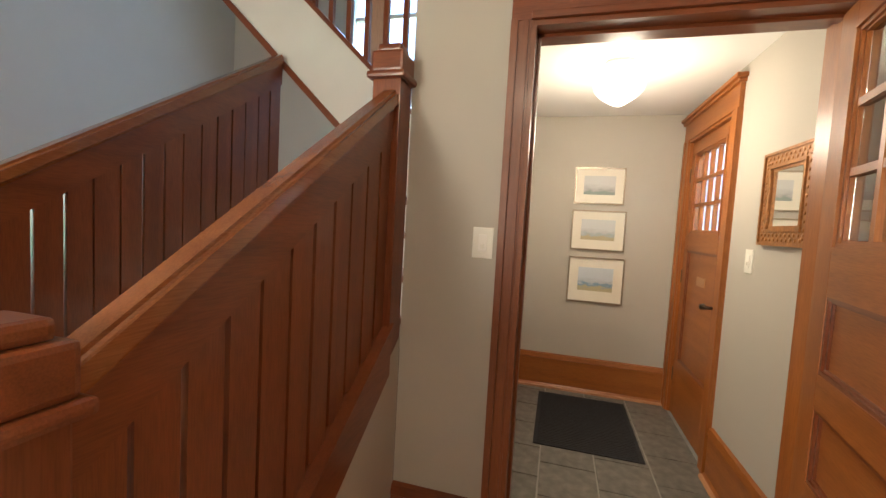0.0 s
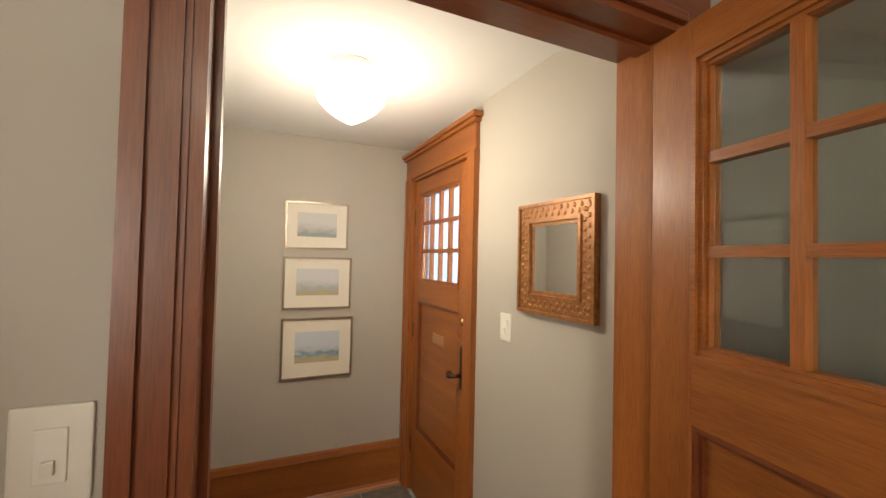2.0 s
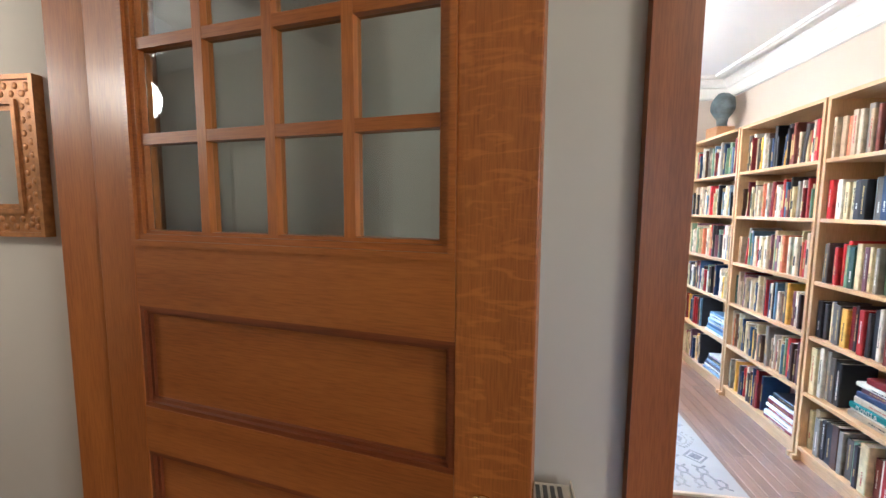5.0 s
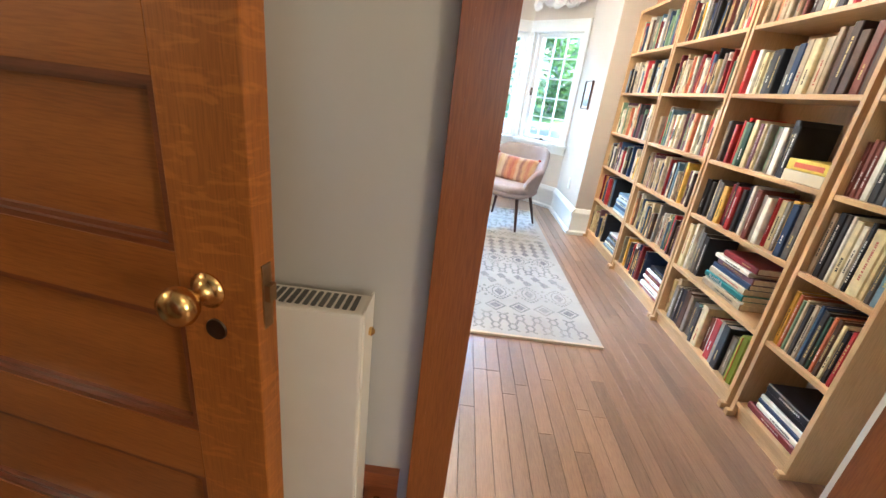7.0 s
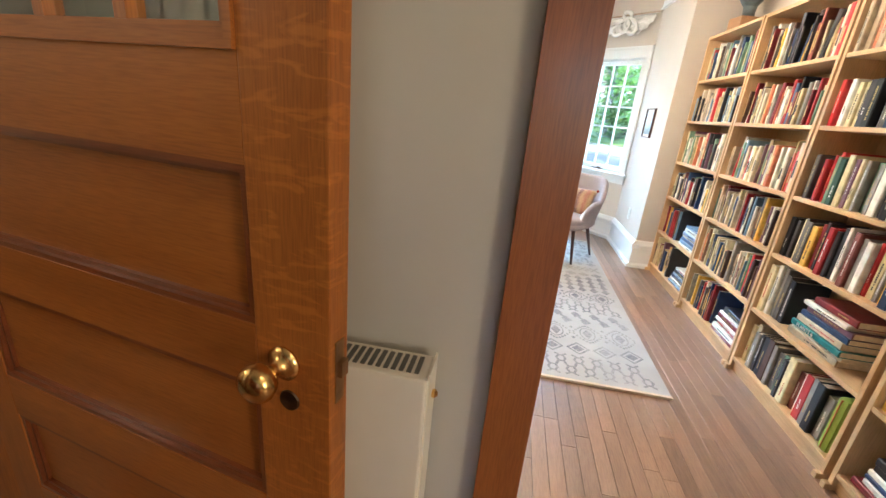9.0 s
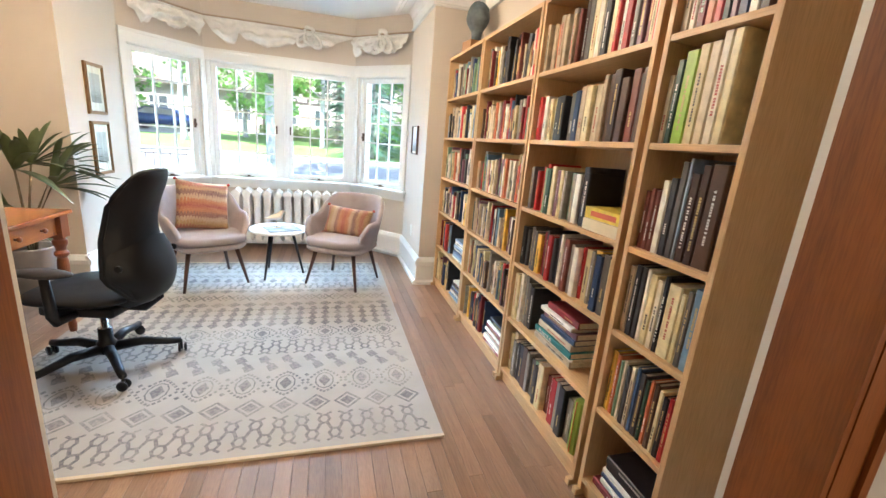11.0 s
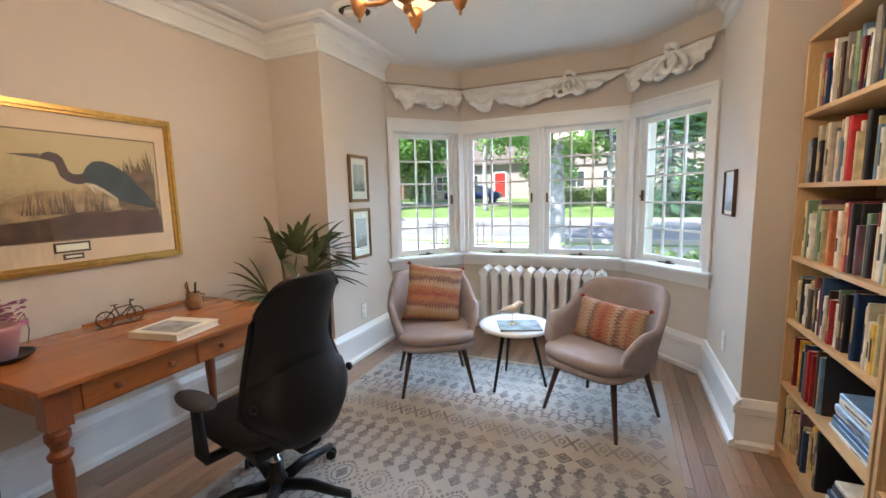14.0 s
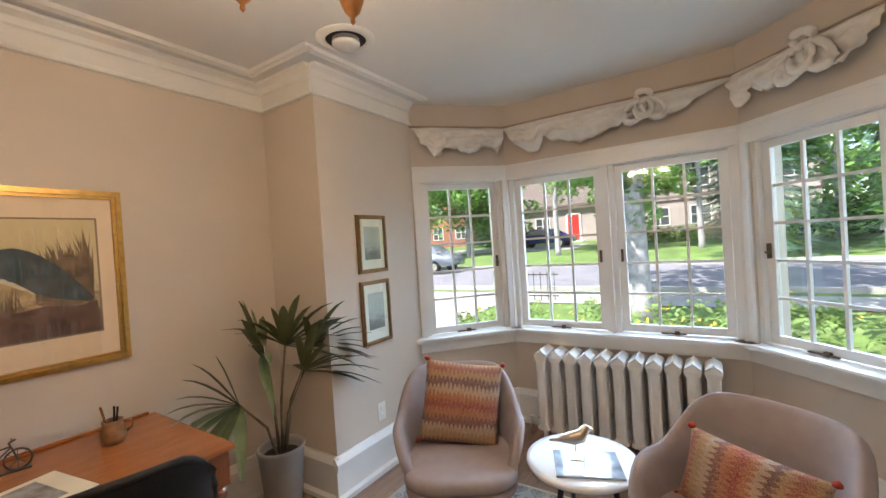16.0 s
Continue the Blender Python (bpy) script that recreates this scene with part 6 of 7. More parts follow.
silver = plain("silver_leaf", (0.36, 0.31, 0.23), 0.35, 0.8, var=0.1)
for i, (x0, x1, z0, z1, cols) in enumerate(((0.925, 1.312, 1.571, 1.868, ((0.62, 0.63, 0.62), (0.48, 0.47, 0.48), (0.30, 0.36, 0.33))), (0.922, 1.341, 1.193, 1.521, ((0.64, 0.66, 0.66), (0.42, 0.50, 0.52), (0.50, 0.45, 0.28))), (0.922, 1.358, 0.760, 1.137, ((0.60, 0.66, 0.72), (0.22, 0.36, 0.52), (0.50, 0.46, 0.28))))):
    w, h = x1 - x0, z1 - z0
    p, *_ = picture("picture", ("pale landscape watercolour in a cream mount and thin silver frame", "pale shore watercolour in a cream mount and thin silver frame", "blue seaside watercolour in a cream mount and thin silver frame")[i],
                    pose((x0 + x1) / 2, YV, (z0 + z1) / 2), w, h, 0.012, 0.022, silver, True, (w * 0.6, h * 0.5, 0.0), group="watercolours on the vestibule wall")
    im = bmesh.new()
    bx(im, (-w * 0.31, -0.0095, -h * 0.24), (w * 0.31, -0.0075, h * 0.27))
    part("painting", im, wash("watercolour_" + "abc"[i], *cols), p)

# heron print
HW, HH = 1.12, 0.80
hp = thing("framed_print", "framed print of a blue heron in cream mount and gilt frame", "picture", pose(4.19 - HW / 2, YD, 1.43))
f = bmesh.new()
for a, b_, d_ in ((0.0, 0.010, 0.020), (0.010, 0.026, 0.034), (0.026, 0.040, 0.024)):
    bx(f, (-HW / 2 + a, -d_, -HH / 2 + a), (-HW / 2 + b_, 0, HH / 2 - a))
    bx(f, (HW / 2 - b_, -d_, -HH / 2 + a), (HW / 2 - a, 0, HH / 2 - a))
    bx(f, (-HW / 2 + b_, -d_, -HH / 2 + a), (HW / 2 - b_, 0, -HH / 2 + b_))
    bx(f, (-HW / 2 + b_, -d_, HH / 2 - b_), (HW / 2 - b_, 0, HH / 2 - a))
part("picture_frame", f, gold_m, hp)
part("mount", box(((-HW / 2 + 0.04, -0.008, -HH / 2 + 0.04), (HW / 2 - 0.04, -0.004, HH / 2 - 0.04))), plain("peach_mount", (0.70, 0.52, 0.38), 0.8, var=0.02), hp)
x0, x1, z0, z1 = -HW / 2 + 0.12, HW / 2 - 0.105, -0.245, 0.265
part("mount_line", box(((x0 - 0.008, -0.0095, z0 - 0.008), (x1 + 0.008, -0.008, z1 + 0.008))), plain("bronze_line", (0.20, 0.14, 0.09), 0.6), hp)
part("painting", box(((x0, -0.0105, z0), (x1, -0.009, z1))), wash("heron_ground", (0.55, 0.42, 0.24), (0.30, 0.19, 0.11), (0.10, 0.055, 0.045)), hp)


def cut(b, pts, y):
    b.faces.new([b.verts.new((x0 + (x1 - x0) * u, y, z0 + (z1 - z0) * v)) for u, v in pts][::-1])


def daub(name, mt, shapes, y, shift=0.0):
    d_ = bmesh.new()
    for i_, pts in enumerate(shapes):
        cut(d_, [(u + shift * (0.97 - u), v) for u, v in pts], y - 0.00002 * i_)
    part(name, d_, mt, hp)


daub("painted_ground", plain("umber_paint", (0.11, 0.055, 0.045), 0.7, var=0.4, scale=14),
     [[(0.01, 0.01), (0.99, 0.01), (0.99, 0.27), (0.90, 0.24), (0.80, 0.27), (0.70, 0.24), (0.60, 0.27), (0.48, 0.23), (0.36, 0.20), (0.22, 0.18), (0.10, 0.24), (0.01, 0.20)]], -0.0112)
daub("painted_bank", plain("straw_paint", (0.40, 0.27, 0.15), 0.7, var=0.35, scale=20),
     [[(0.22, 0.17), (0.40, 0.20), (0.58, 0.26), (0.72, 0.28), (0.75, 0.36), (0.70, 0.48), (0.60, 0.52), (0.52, 0.47), (0.40, 0.46), (0.28, 0.40), (0.20, 0.30)]], -0.0113)
r9 = random.Random(12)
reeds = []
for i in range(340):
    u_, v_ = r9.uniform(0.76, 0.97), r9.uniform(0.25, 0.6)
    top_ = min(0.985, v_ + r9.uniform(0.12, 0.42) * (0.3 + 3.0 * (u_ - 0.74)))
    reeds.append([(u_, v_), (u_ + 0.014, v_), (min(0.985, u_ + 0.006 + r9.uniform(-0.06, 0.03)), top_)])
for i in range(70):
    u_ = r9.uniform(0.01, 0.22)
    reeds.append([(u_, 0.16), (u_ + 0.012, 0.16), (u_ + r9.uniform(-0.02, 0.03), r9.uniform(0.35, 0.62))])
for i in range(70):
    u_ = r9.uniform(0.30, 0.72)
    reeds.append([(u_, 0.24), (u_ + 0.008, 0.24), (u_ + r9.uniform(-0.03, 0.03), r9.uniform(0.34, 0.50))])
d_ = bmesh.new()
for i_, pts in enumerate(reeds):
    cut(d_, pts, -0.0114 - 0.000001 * i_)
part("painted_reeds", d_, plain("reed_paint", (0.16, 0.095, 0.06), 0.7, var=0.5, scale=18), hp)
daub("painted_heron", plain("heron_paint", (0.045, 0.062, 0.078), 0.7, var=0.4, scale=24),
     [[(0.545, 0.62), (0.57, 0.70), (0.61, 0.755), (0.66, 0.765), (0.72, 0.735), (0.79, 0.66), (0.86, 0.55), (0.93, 0.41), (0.975, 0.31), (0.97, 0.27), (0.90, 0.29), (0.80, 0.33), (0.74, 0.37), (0.69, 0.44), (0.63, 0.50), (0.58, 0.535), (0.54, 0.555)]], -0.0118, 0.115)
daub("painted_neck", plain("neck_paint", (0.075, 0.045, 0.055), 0.7, var=0.3, scale=24),
     [[(0.335, 0.76), (0.355, 0.80), (0.39, 0.825), (0.43, 0.81), (0.455, 0.77), (0.465, 0.71), (0.475, 0.65), (0.50, 0.62), (0.55, 0.63), (0.575, 0.58), (0.555, 0.53), (0.51, 0.525), (0.465, 0.55), (0.43, 0.60), (0.42, 0.67), (0.41, 0.725), (0.375, 0.745)]], -0.0120, 0.115)
daub("painted_plumes", plain("plume_paint", (0.55, 0.46, 0.34), 0.7, var=0.2, scale=24),
     [[(0.565, 0.53), (0.60, 0.535), (0.66, 0.44)], [(0.58, 0.52), (0.62, 0.52), (0.70, 0.40)], [(0.55, 0.54), (0.585, 0.53), (0.61, 0.43)], [(0.60, 0.50), (0.65, 0.49), (0.74, 0.37)]], -0.0122, 0.115)
daub("painted_beak", plain("beak_paint", (0.10, 0.085, 0.10), 0.7), [[(0.195, 0.785), (0.345, 0.80), (0.345, 0.755)]], -0.0123, 0.115)
for k, (xx, zz, ww, hh) in enumerate(((0.012, -0.286, 0.15, 0.050), (0.012, -0.332, 0.085, 0.028))):
    part("title_plate", box(((xx - ww / 2, -0.012, zz - hh / 2), (xx + ww / 2, -0.008, zz + hh / 2))), bronze_m, hp)
    part("title_card", box(((xx - ww / 2 + 0.009, -0.013, zz - hh / 2 + 0.009), (xx + ww / 2 - 0.009, -0.0119, zz + hh / 2 - 0.009)), ), cream_mat, hp)
gl_ = part("glazing", box(((-HW / 2 + 0.038, -0.0175, -HH / 2 + 0.038), (HW / 2 - 0.038, -0.0155, HH / 2 - 0.038))), pane_m, hp)
gl_.visible_shadow = False

for z0_, z1_ in ((1.318, 1.702), (0.845, 1.266)):
    w, h = 0.215, z1_ - z0_
    p, *_ = picture("picture", "small print in cream mount and narrow gilt frame", pose(5.408, YL, (z0_ + z1_) / 2), 0.275, h, 0.026, 0.022, plain("worn_gilt", (0.26, 0.145, 0.055), 0.4, 0.6, var=0.25, scale=40, grain=0.3), True, (0, 0, 0), group="pair of prints on the pier")
    # grey-green print tones take in the green reflection on the glazing
    im = bmesh.new()
    bx(im, (-0.075, -0.0095, -h * 0.27), (0.075, -0.0075, h * 0.30))
    part("print", im, wash("engraving_%d" % int(z0_ * 10), (0.45, 0.47, 0.44), (0.28, 0.30, 0.27), (0.18, 0.19, 0.16)), p)
    g_ = part("glazing", box(((-0.111, -0.0145, -h / 2 + 0.026), (0.111, -0.013, h / 2 - 0.026))), pane_m, p)
    g_.visible_shadow = False
p, *_ = picture("picture", "small pale photograph in a narrow dark frame", pose(5.45, YR, 1.327, 0, 0, 180), 0.25, 0.27, 0.009, 0.020, walnut_z, True, (0, 0, 0))
im = bmesh.new()
bx(im, (-0.10, -0.0095, -0.105), (0.10, -0.0075, 0.11))
part("photograph", im, wash("photo", (0.70, 0.74, 0.78), (0.5, 0.56, 0.58), (0.30, 0.34, 0.34)), p)

mr = thing("wall_mirror", "small mirror in a carved gilt wooden frame on the vestibule wall", "mirror", pose(XE, 2.743, 1.534, 0, 0, -90))
MW, MH, FWD = 0.40, 0.408, 0.085
f = bmesh.new()


for a, b_, d_ in ((0.0, 0.012, 0.026), (0.012, 0.060, 0.019), (0.060, 0.072, 0.026), (0.072, 0.085, 0.015)):
    bx(f, (-MW / 2 + a, -d_, -MH / 2 + a), (-MW / 2 + b_, 0, MH / 2 - a))
    bx(f, (MW / 2 - b_, -d_, -MH / 2 + a), (MW / 2 - a, 0, MH / 2 - a))
    bx(f, (-MW / 2 + b_, -d_, -MH / 2 + a), (MW / 2 - b_, 0, -MH / 2 + b_))
    bx(f, (-MW / 2 + b_, -d_, MH / 2 - b_), (MW / 2 - b_, 0, MH / 2 - a))
part("mirror_frame", f, plain("gilt_oak", (0.31, 0.14, 0.038), 0.4, 0.35, var=0.3, scale=60, grain=1.0, fine=90), mr)
cv = bmesh.new()
for side in range(4):
    for k in range(11):
        t_ = (k / 10 - 0.5) * (MW - 0.07)
        for q in (-0.010, 0.010):
            a = (t_ + q * 0.6, (MH / 2 - 0.036) + q) if side < 2 else ((MW / 2 - 0.036) + q, t_ + q * 0.6)
            sg = 1 if side % 2 == 0 else -1
            c_ = (a[0], a[1] * sg) if side < 2 else (a[0] * sg, a[1])
            lathe([(0.009, 0.0), (0.008, 0.0015), (0.004, 0.0028), (0.0005, 0.003)], 8, pose(c_[0], -0.019, c_[1], 90), cv)
tagged(part("carving", cv, plain("gilt_carving", (0.34, 0.155, 0.045), 0.35, 0.4, var=0.3, scale=80), mr, "", True), kind="stuff")
part("mirror_glass", box(((-MW / 2 + 0.084, -0.012, -MH / 2 + 0.084), (MW / 2 - 0.084, -0.008, MH / 2 - 0.084))), mirror_m, mr)

# ---- switches, sockets, vent, mat ----


def switch(m, w, h, label, rockers=1):
    s = thing("light_switch", label, "switch", m)
    part("plate", box(((-w / 2, -0.007, -h / 2), (w / 2, 0, h / 2)), bevel=0.003), plate_m, s)
    for k in range(rockers):
        c_ = (k - (rockers - 1) / 2) * w * 0.42
        part("rocker", box(((c_ - 0.016, -0.0105, -0.032), (c_ + 0.016, -0.006, 0.032)), bevel=0.002), plain("switch_rocker", (0.84, 0.82, 0.76), 0.3, var=0.02), s)
        part("slider", box(((c_ - 0.006, -0.017, -0.02), (c_ + 0.006, -0.010, -0.004)), bevel=0.001), plate_m, s)


switch(pose(0.555, YN, 1.283), 0.078, 0.115, "ivory dimmer switch on the greige hall wall")
switch(pose(XE, 3.05, 1.245, 0, 0, -90), 0.078, 0.115, "ivory light switch beside the front door")
for m, nm in ((pose(5.40, YL, 0.385), "a"), (pose(5.40, YR, 0.43, 0, 0, 180), "b")):
    s = thing("wall_socket", "white plastic wall socket above the skirting", "socket", m)
    part("plate", box(((-0.036, -0.006, -0.058), (0.036, 0, 0.058)), bevel=0.003), plate_m, s)
    for z_ in (-0.026, 0.026):
        part("outlet", box(((-0.015, -0.009, z_ - 0.014), (0.015, -0.005, z_ + 0.014)), bevel=0.002), plate_m, s)
vt = thing("ceiling_vent", "round white ceiling vent with dark slots", "vent", pose(4.92, 2.10, ZSC, 180))
part("collar", lathe([(0.150, 0.0), (0.150, 0.006), (0.135, 0.012), (0.112, 0.015), (0.105, 0.012), (0.103, 0.004)], 40), white_p, vt, "", True)
part("core", lathe([(0.058, 0.020), (0.072, 0.024), (0.070, 0.034), (0.045, 0.040), (0.001, 0.042)], 32), white_p, vt, "", True)
# no hollow here: a near-black disc paints the shade behind the core
part("duct", lathe([(0.103, 0.001), (0.103, 0.0045), (0.001, 0.003)], 32), plain("duct_shade", (0.03, 0.03, 0.03), 0.8), vt)
dm = thing("door_mat", "black ribbed doormat on the slate floor", "mat", pose(1.085, 3.72, 0.0))
part("mat_body", box(((-0.325, -0.425, 0.001), (0.325, 0.425, 0.009)), bevel=0.003), mat_m, dm)
rb = bmesh.new()
for i in range(38):
    bx(rb, (-0.30, -0.405 + i * 0.0214, 0.008), (0.30, -0.405 + i * 0.0214 + 0.011, 0.0115))
part("ribs", rb, mat_m, dm)

# ---- lamps ----
cl = thing("ceiling_lamp", "white opal school-house ceiling lamp, lit", "ceiling lamp", pose(1.087, 3.20, ZV, 180))
part("rose", lathe([(0.085, 0.0), (0.085, 0.012), (0.07, 0.03), (0.06, 0.05)], 32), enamel_m, cl, "", True)
sh_ = part("shade", lathe([(0.055, 0.045), (0.075, 0.055), (0.130, 0.085), (0.138, 0.110), (0.128, 0.150), (0.095, 0.185), (0.050, 0.215), (0.012, 0.235), (0.001, 0.236)], 36), milk_m, cl, "lit opal glass shade", True)
sh_.visible_shadow = False
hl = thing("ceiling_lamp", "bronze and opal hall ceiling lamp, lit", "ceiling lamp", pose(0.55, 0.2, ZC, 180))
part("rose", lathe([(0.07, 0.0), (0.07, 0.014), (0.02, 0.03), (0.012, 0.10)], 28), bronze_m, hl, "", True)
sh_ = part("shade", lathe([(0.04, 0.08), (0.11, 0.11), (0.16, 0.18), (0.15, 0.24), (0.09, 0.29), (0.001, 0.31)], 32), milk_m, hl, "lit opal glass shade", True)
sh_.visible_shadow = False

cd = thing("chandelier", "antique brass chandelier with five lit frosted glass bowls", "chandelier", pose(3.90, 1.19, 0))
part("ceiling_rose", lathe([(0.01, 2.47), (0.03, 2.50), (0.065, 2.545), (0.07, ZSC)], 28), gold_m, cd, "", True)
ab = plain("antique_brass", (0.50, 0.24, 0.09), 0.35, 0.9, var=0.25, scale=30, grain=0.2)
part("stem", lathe([(0.008, 2.12), (0.008, 2.48)], 14), ab, cd, "", True)
part("body", lathe([(0.002, 2.0), (0.010, 2.006), (0.012, 2.02), (0.008, 2.032), (0.030, 2.048), (0.052, 2.062), (0.048, 2.075), (0.02, 2.085), (0.022, 2.11), (0.012, 2.13)], 28), ab, cd, "", True)
for i in range(5):
    a = 72 * i + 17
    mm = pose(0, 0, 0, 0, 0, a)
    part("arm", tube([mm @ Vector(p) for p in ((0.03, 0, 2.07), (0.10, 0, 2.055), (0.16, 0, 2.062), (0.20, 0, 2.075))], 0.0085, 10), ab, cd, "", True)
    part("cup", lathe([(0.001, 2.005), (0.006, 2.012), (0.005, 2.022), (0.018, 2.035), (0.028, 2.060), (0.033, 2.092), (0.027, 2.098), (0.004, 2.10)], 20, mm @ pose(0.20, 0, 0)), ab, cd, "", True)
    s_ = part("shade", lathe([(0.026, 2.096), (0.055, 2.108), (0.085, 2.130), (0.098, 2.160), (0.101, 2.178), (0.097, 2.178), (0.093, 2.160), (0.080, 2.134), (0.05, 2.113), (0.02, 2.104)], 28, mm @ pose(0.20, 0, 0)), shade_m, cd, "lit frosted glass bowl", True)
    s_.visible_shadow = False

# ---- swags over the bay window ----


def swag(p0, p1, edge, bows, label):
    """edge: (along, drop) pairs of the lower edge, both as shares; bows: where loops are tied."""
    m, L = frame_of(p0, p1)
    s = thing("curtain_swag", label, "curtain", m, "fabric swags over the bay window")
    part("pole", tube([(0.0, -0.05, 2.380), (L, -0.05, 2.380)], 0.0075, 8), plain("pole_brown", (0.36, 0.27, 0.19), 0.6), s)

    def drop(u):
        for (a, da), (b_, db) in zip(edge, edge[1:]):
            if u <= b_:
                q = (u - a) / (b_ - a)
                return 1.16 * (da + (db - da) * (q * q * (3 - 2 * q) * 0.5 + q * 0.5))
        return edge[-1][1]

    def pt(u, v):
        d = drop(u)
        w = min(1.0, d / 0.16)
        k = v ** 0.8
        fold = math.sin(k * 17 * w + 5 * u + 2.6 * noise.noise(Vector((u * 3.3, 1.7, L)))) * 0.021 * w * (0.25 + k)
        crump = noise.noise(Vector((u * L * 13, v * 4.5 * w, L * 3.1))) * 0.046 * (0.15 + k) * w
        return Vector((0.02 + (L - 0.04) * u + 0.012 * math.sin(v * 9 + u * 30) * k * w, -0.055 - (0.062 * math.sin(math.pi * min(1.0, k * 0.85)) + 0.012) * w - fold - crump,
                       2.37 - (0.012 + d) * v + noise.noise(Vector((u * 24, v * 3, 7))) * 0.014 * k * w))
    part("swag", grid(pt, 90, 26), cloth_m, s, "", True)
    for e, size in bows:
        x_ = 0.02 + (L - 0.04) * e
        for q, (dx, dz, ln) in enumerate(((-0.9, -1.1, 1.15), (1.0, -1.0, 1.25), (0.15, -1.4, 0.8), (0.3, 0.9, 0.45))):
            dv = Vector((dx, 0, dz)).normalized()
            sv = Vector((-dv.z, 0, dv.x))
            pts, rad_ = [], []
            for i in range(15):
                a = 2 * math.pi * i / 14
                pts.append(Vector((x_, -0.115 - 0.012 * q % 0.03, 2.325)) + dv * size * ln * (0.5 - 0.5 * math.cos(a)) + sv * size * 0.36 * math.sin(a) + Vector((0, -0.018 * math.sin(a / 2), 0)))
                rad_.append(size * (0.075 + 0.07 * math.sin(a / 2) + 0.02 * math.sin(i * 2.1 + q)))
            part("loop", tube(pts, rad_, 8), cloth_m, s, "", True)
        part("knot", tube([(x_ - 0.028, -0.12, 2.312), (x_ - 0.008, -0.138, 2.322), (x_ + 0.02, -0.136, 2.33), (x_ + 0.034, -0.12, 2.338)], [0.010, 0.022, 0.022, 0.012], 10), cloth_m, s, "", True)


swag(A_N, K_N, [(0, 0.0), (0.10, 0.10), (0.20, 0.185), (0.29, 0.17), (0.33, 0.12), (0.50, 0.165), (0.66, 0.155), (0.76, 0.11), (0.86, 0.18), (0.93, 0.14), (1, 0.0)], [], "off-white gathered fabric swag over the side window")
swag(K_N, K_S, [(0, 0.0), (0.08, 0.12), (0.145, 0.19), (0.19, 0.19), (0.225, 0.10), (0.30, 0.15), (0.40, 0.185), (0.50, 0.165), (0.62, 0.09), (0.67, 0.05), (0.73, 0.125), (0.80, 0.12), (0.90, 0.05), (1, 0.0)], [(0.68, 0.135)], "off-white gathered fabric swag over the middle windows")
swag(K_S, A_S, [(0, 0.02), (0.07, 0.16), (0.12, 0.17), (0.20, 0.09), (0.34, 0.15), (0.50, 0.14), (0.58, 0.08), (0.70, 0.15), (0.84, 0.16), (0.93, 0.10), (1, 0.02)], [(0.62, 0.15)], "off-white gathered fabric swag with a tied bow")

# ---- small pictures on the west wall of the vestibule ----
p, *_ = picture("picture", "small framed picture on the narrow vestibule wall", pose(0.50, 3.25, 1.50, 0, 0, 90), 0.40, 0.55, 0.02, 0.022, walnut_z, True, (0, 0, 0))

# ---- outdoors ----
grass = plain("lawn_grass", (0.12, 0.20, 0.05), 0.95, var=0.35, scale=1.2, grain=1.0, fine=40)


def gz(x):
    """The lawn rises from the house to the far side of the street."""
    return -0.62 + 0.052 * min(34.0, max(0.0, x - 9.0))



asph = plain("asphalt", (0.20, 0.20, 0.22), 0.9, var=0.15, scale=0.8)
conc = plain("paving", (0.38, 0.37, 0.35), 0.9, var=0.12, scale=2)


def strip(xa, xb, ya, yb, lift, n=1):
    b = bmesh.new()
    xs = [xa + (xb - xa) * i / n for i in range(n + 1)]
    for p, q in zip(xs, xs[1:]):
        b.faces.new([b.verts.new(v) for v in ((p, ya, gz(p) + lift), (q, ya, gz(q) + lift), (q, yb, gz(q) + lift), (p, yb, gz(p) + lift))])
    bmesh.ops.remove_doubles(b, verts=b.verts[:], dist=0.001)
    return b


g = bmesh.new()
xs = [-80, 9, 15, 43, 1200]
rows_g = [[g.verts.new((x_, y_, gz(x_))) for x_ in xs] for y_ in (-700, 700)]
for i in range(4):
    g.faces.new((rows_g[0][i], rows_g[0][i + 1], rows_g[1][i + 1], rows_g[1][i]))
structure(part("ground", g, grass), "green lawn rising to the street")
structure(part("road", strip(16.4, 22.2, -300, 300, 0.02), asph), "grey asphalt street")
structure(part("kerb", box(((16.2, -300, gz(16.2)), (16.4, 300, gz(16.4) + 0.13)), ((22.2, -300, gz(22.2)), (22.4, 300, gz(22.4) + 0.13))), conc))
structure(part("driveway", strip(31.5, 36.0, 8.5, 20.0, 0.03, 2), conc), "pale drive before the house across the street")
structure(part("pavement", strip(14.3, 15.7, -300, 300, 0.03), conc), "pale concrete pavement")
structure(part("driveway", strip(8.0, 14.3, 5.8, 9.0, 0.025, 3), conc), "pale paved drive and garden path")
structure(part("pavement", strip(8.0, 10.2, -8.0, 5.8, 0.028, 2), conc), "pale garden path")
bark = plain("bark", (0.34, 0.33, 0.34), 0.95, var=0.3, scale=8, grain=1.0, fine=25)
leaf_a = plain("maple_leaves", (0.22, 0.40, 0.12), 0.7, var=0.5, scale=1.5)
leaf_b = plain("spruce_needles", (0.13, 0.26, 0.19), 0.8, var=0.5, scale=1.5)
leaf_c = plain("garden_leaves", (0.26, 0.38, 0.13), 0.8, var=0.5, scale=3)
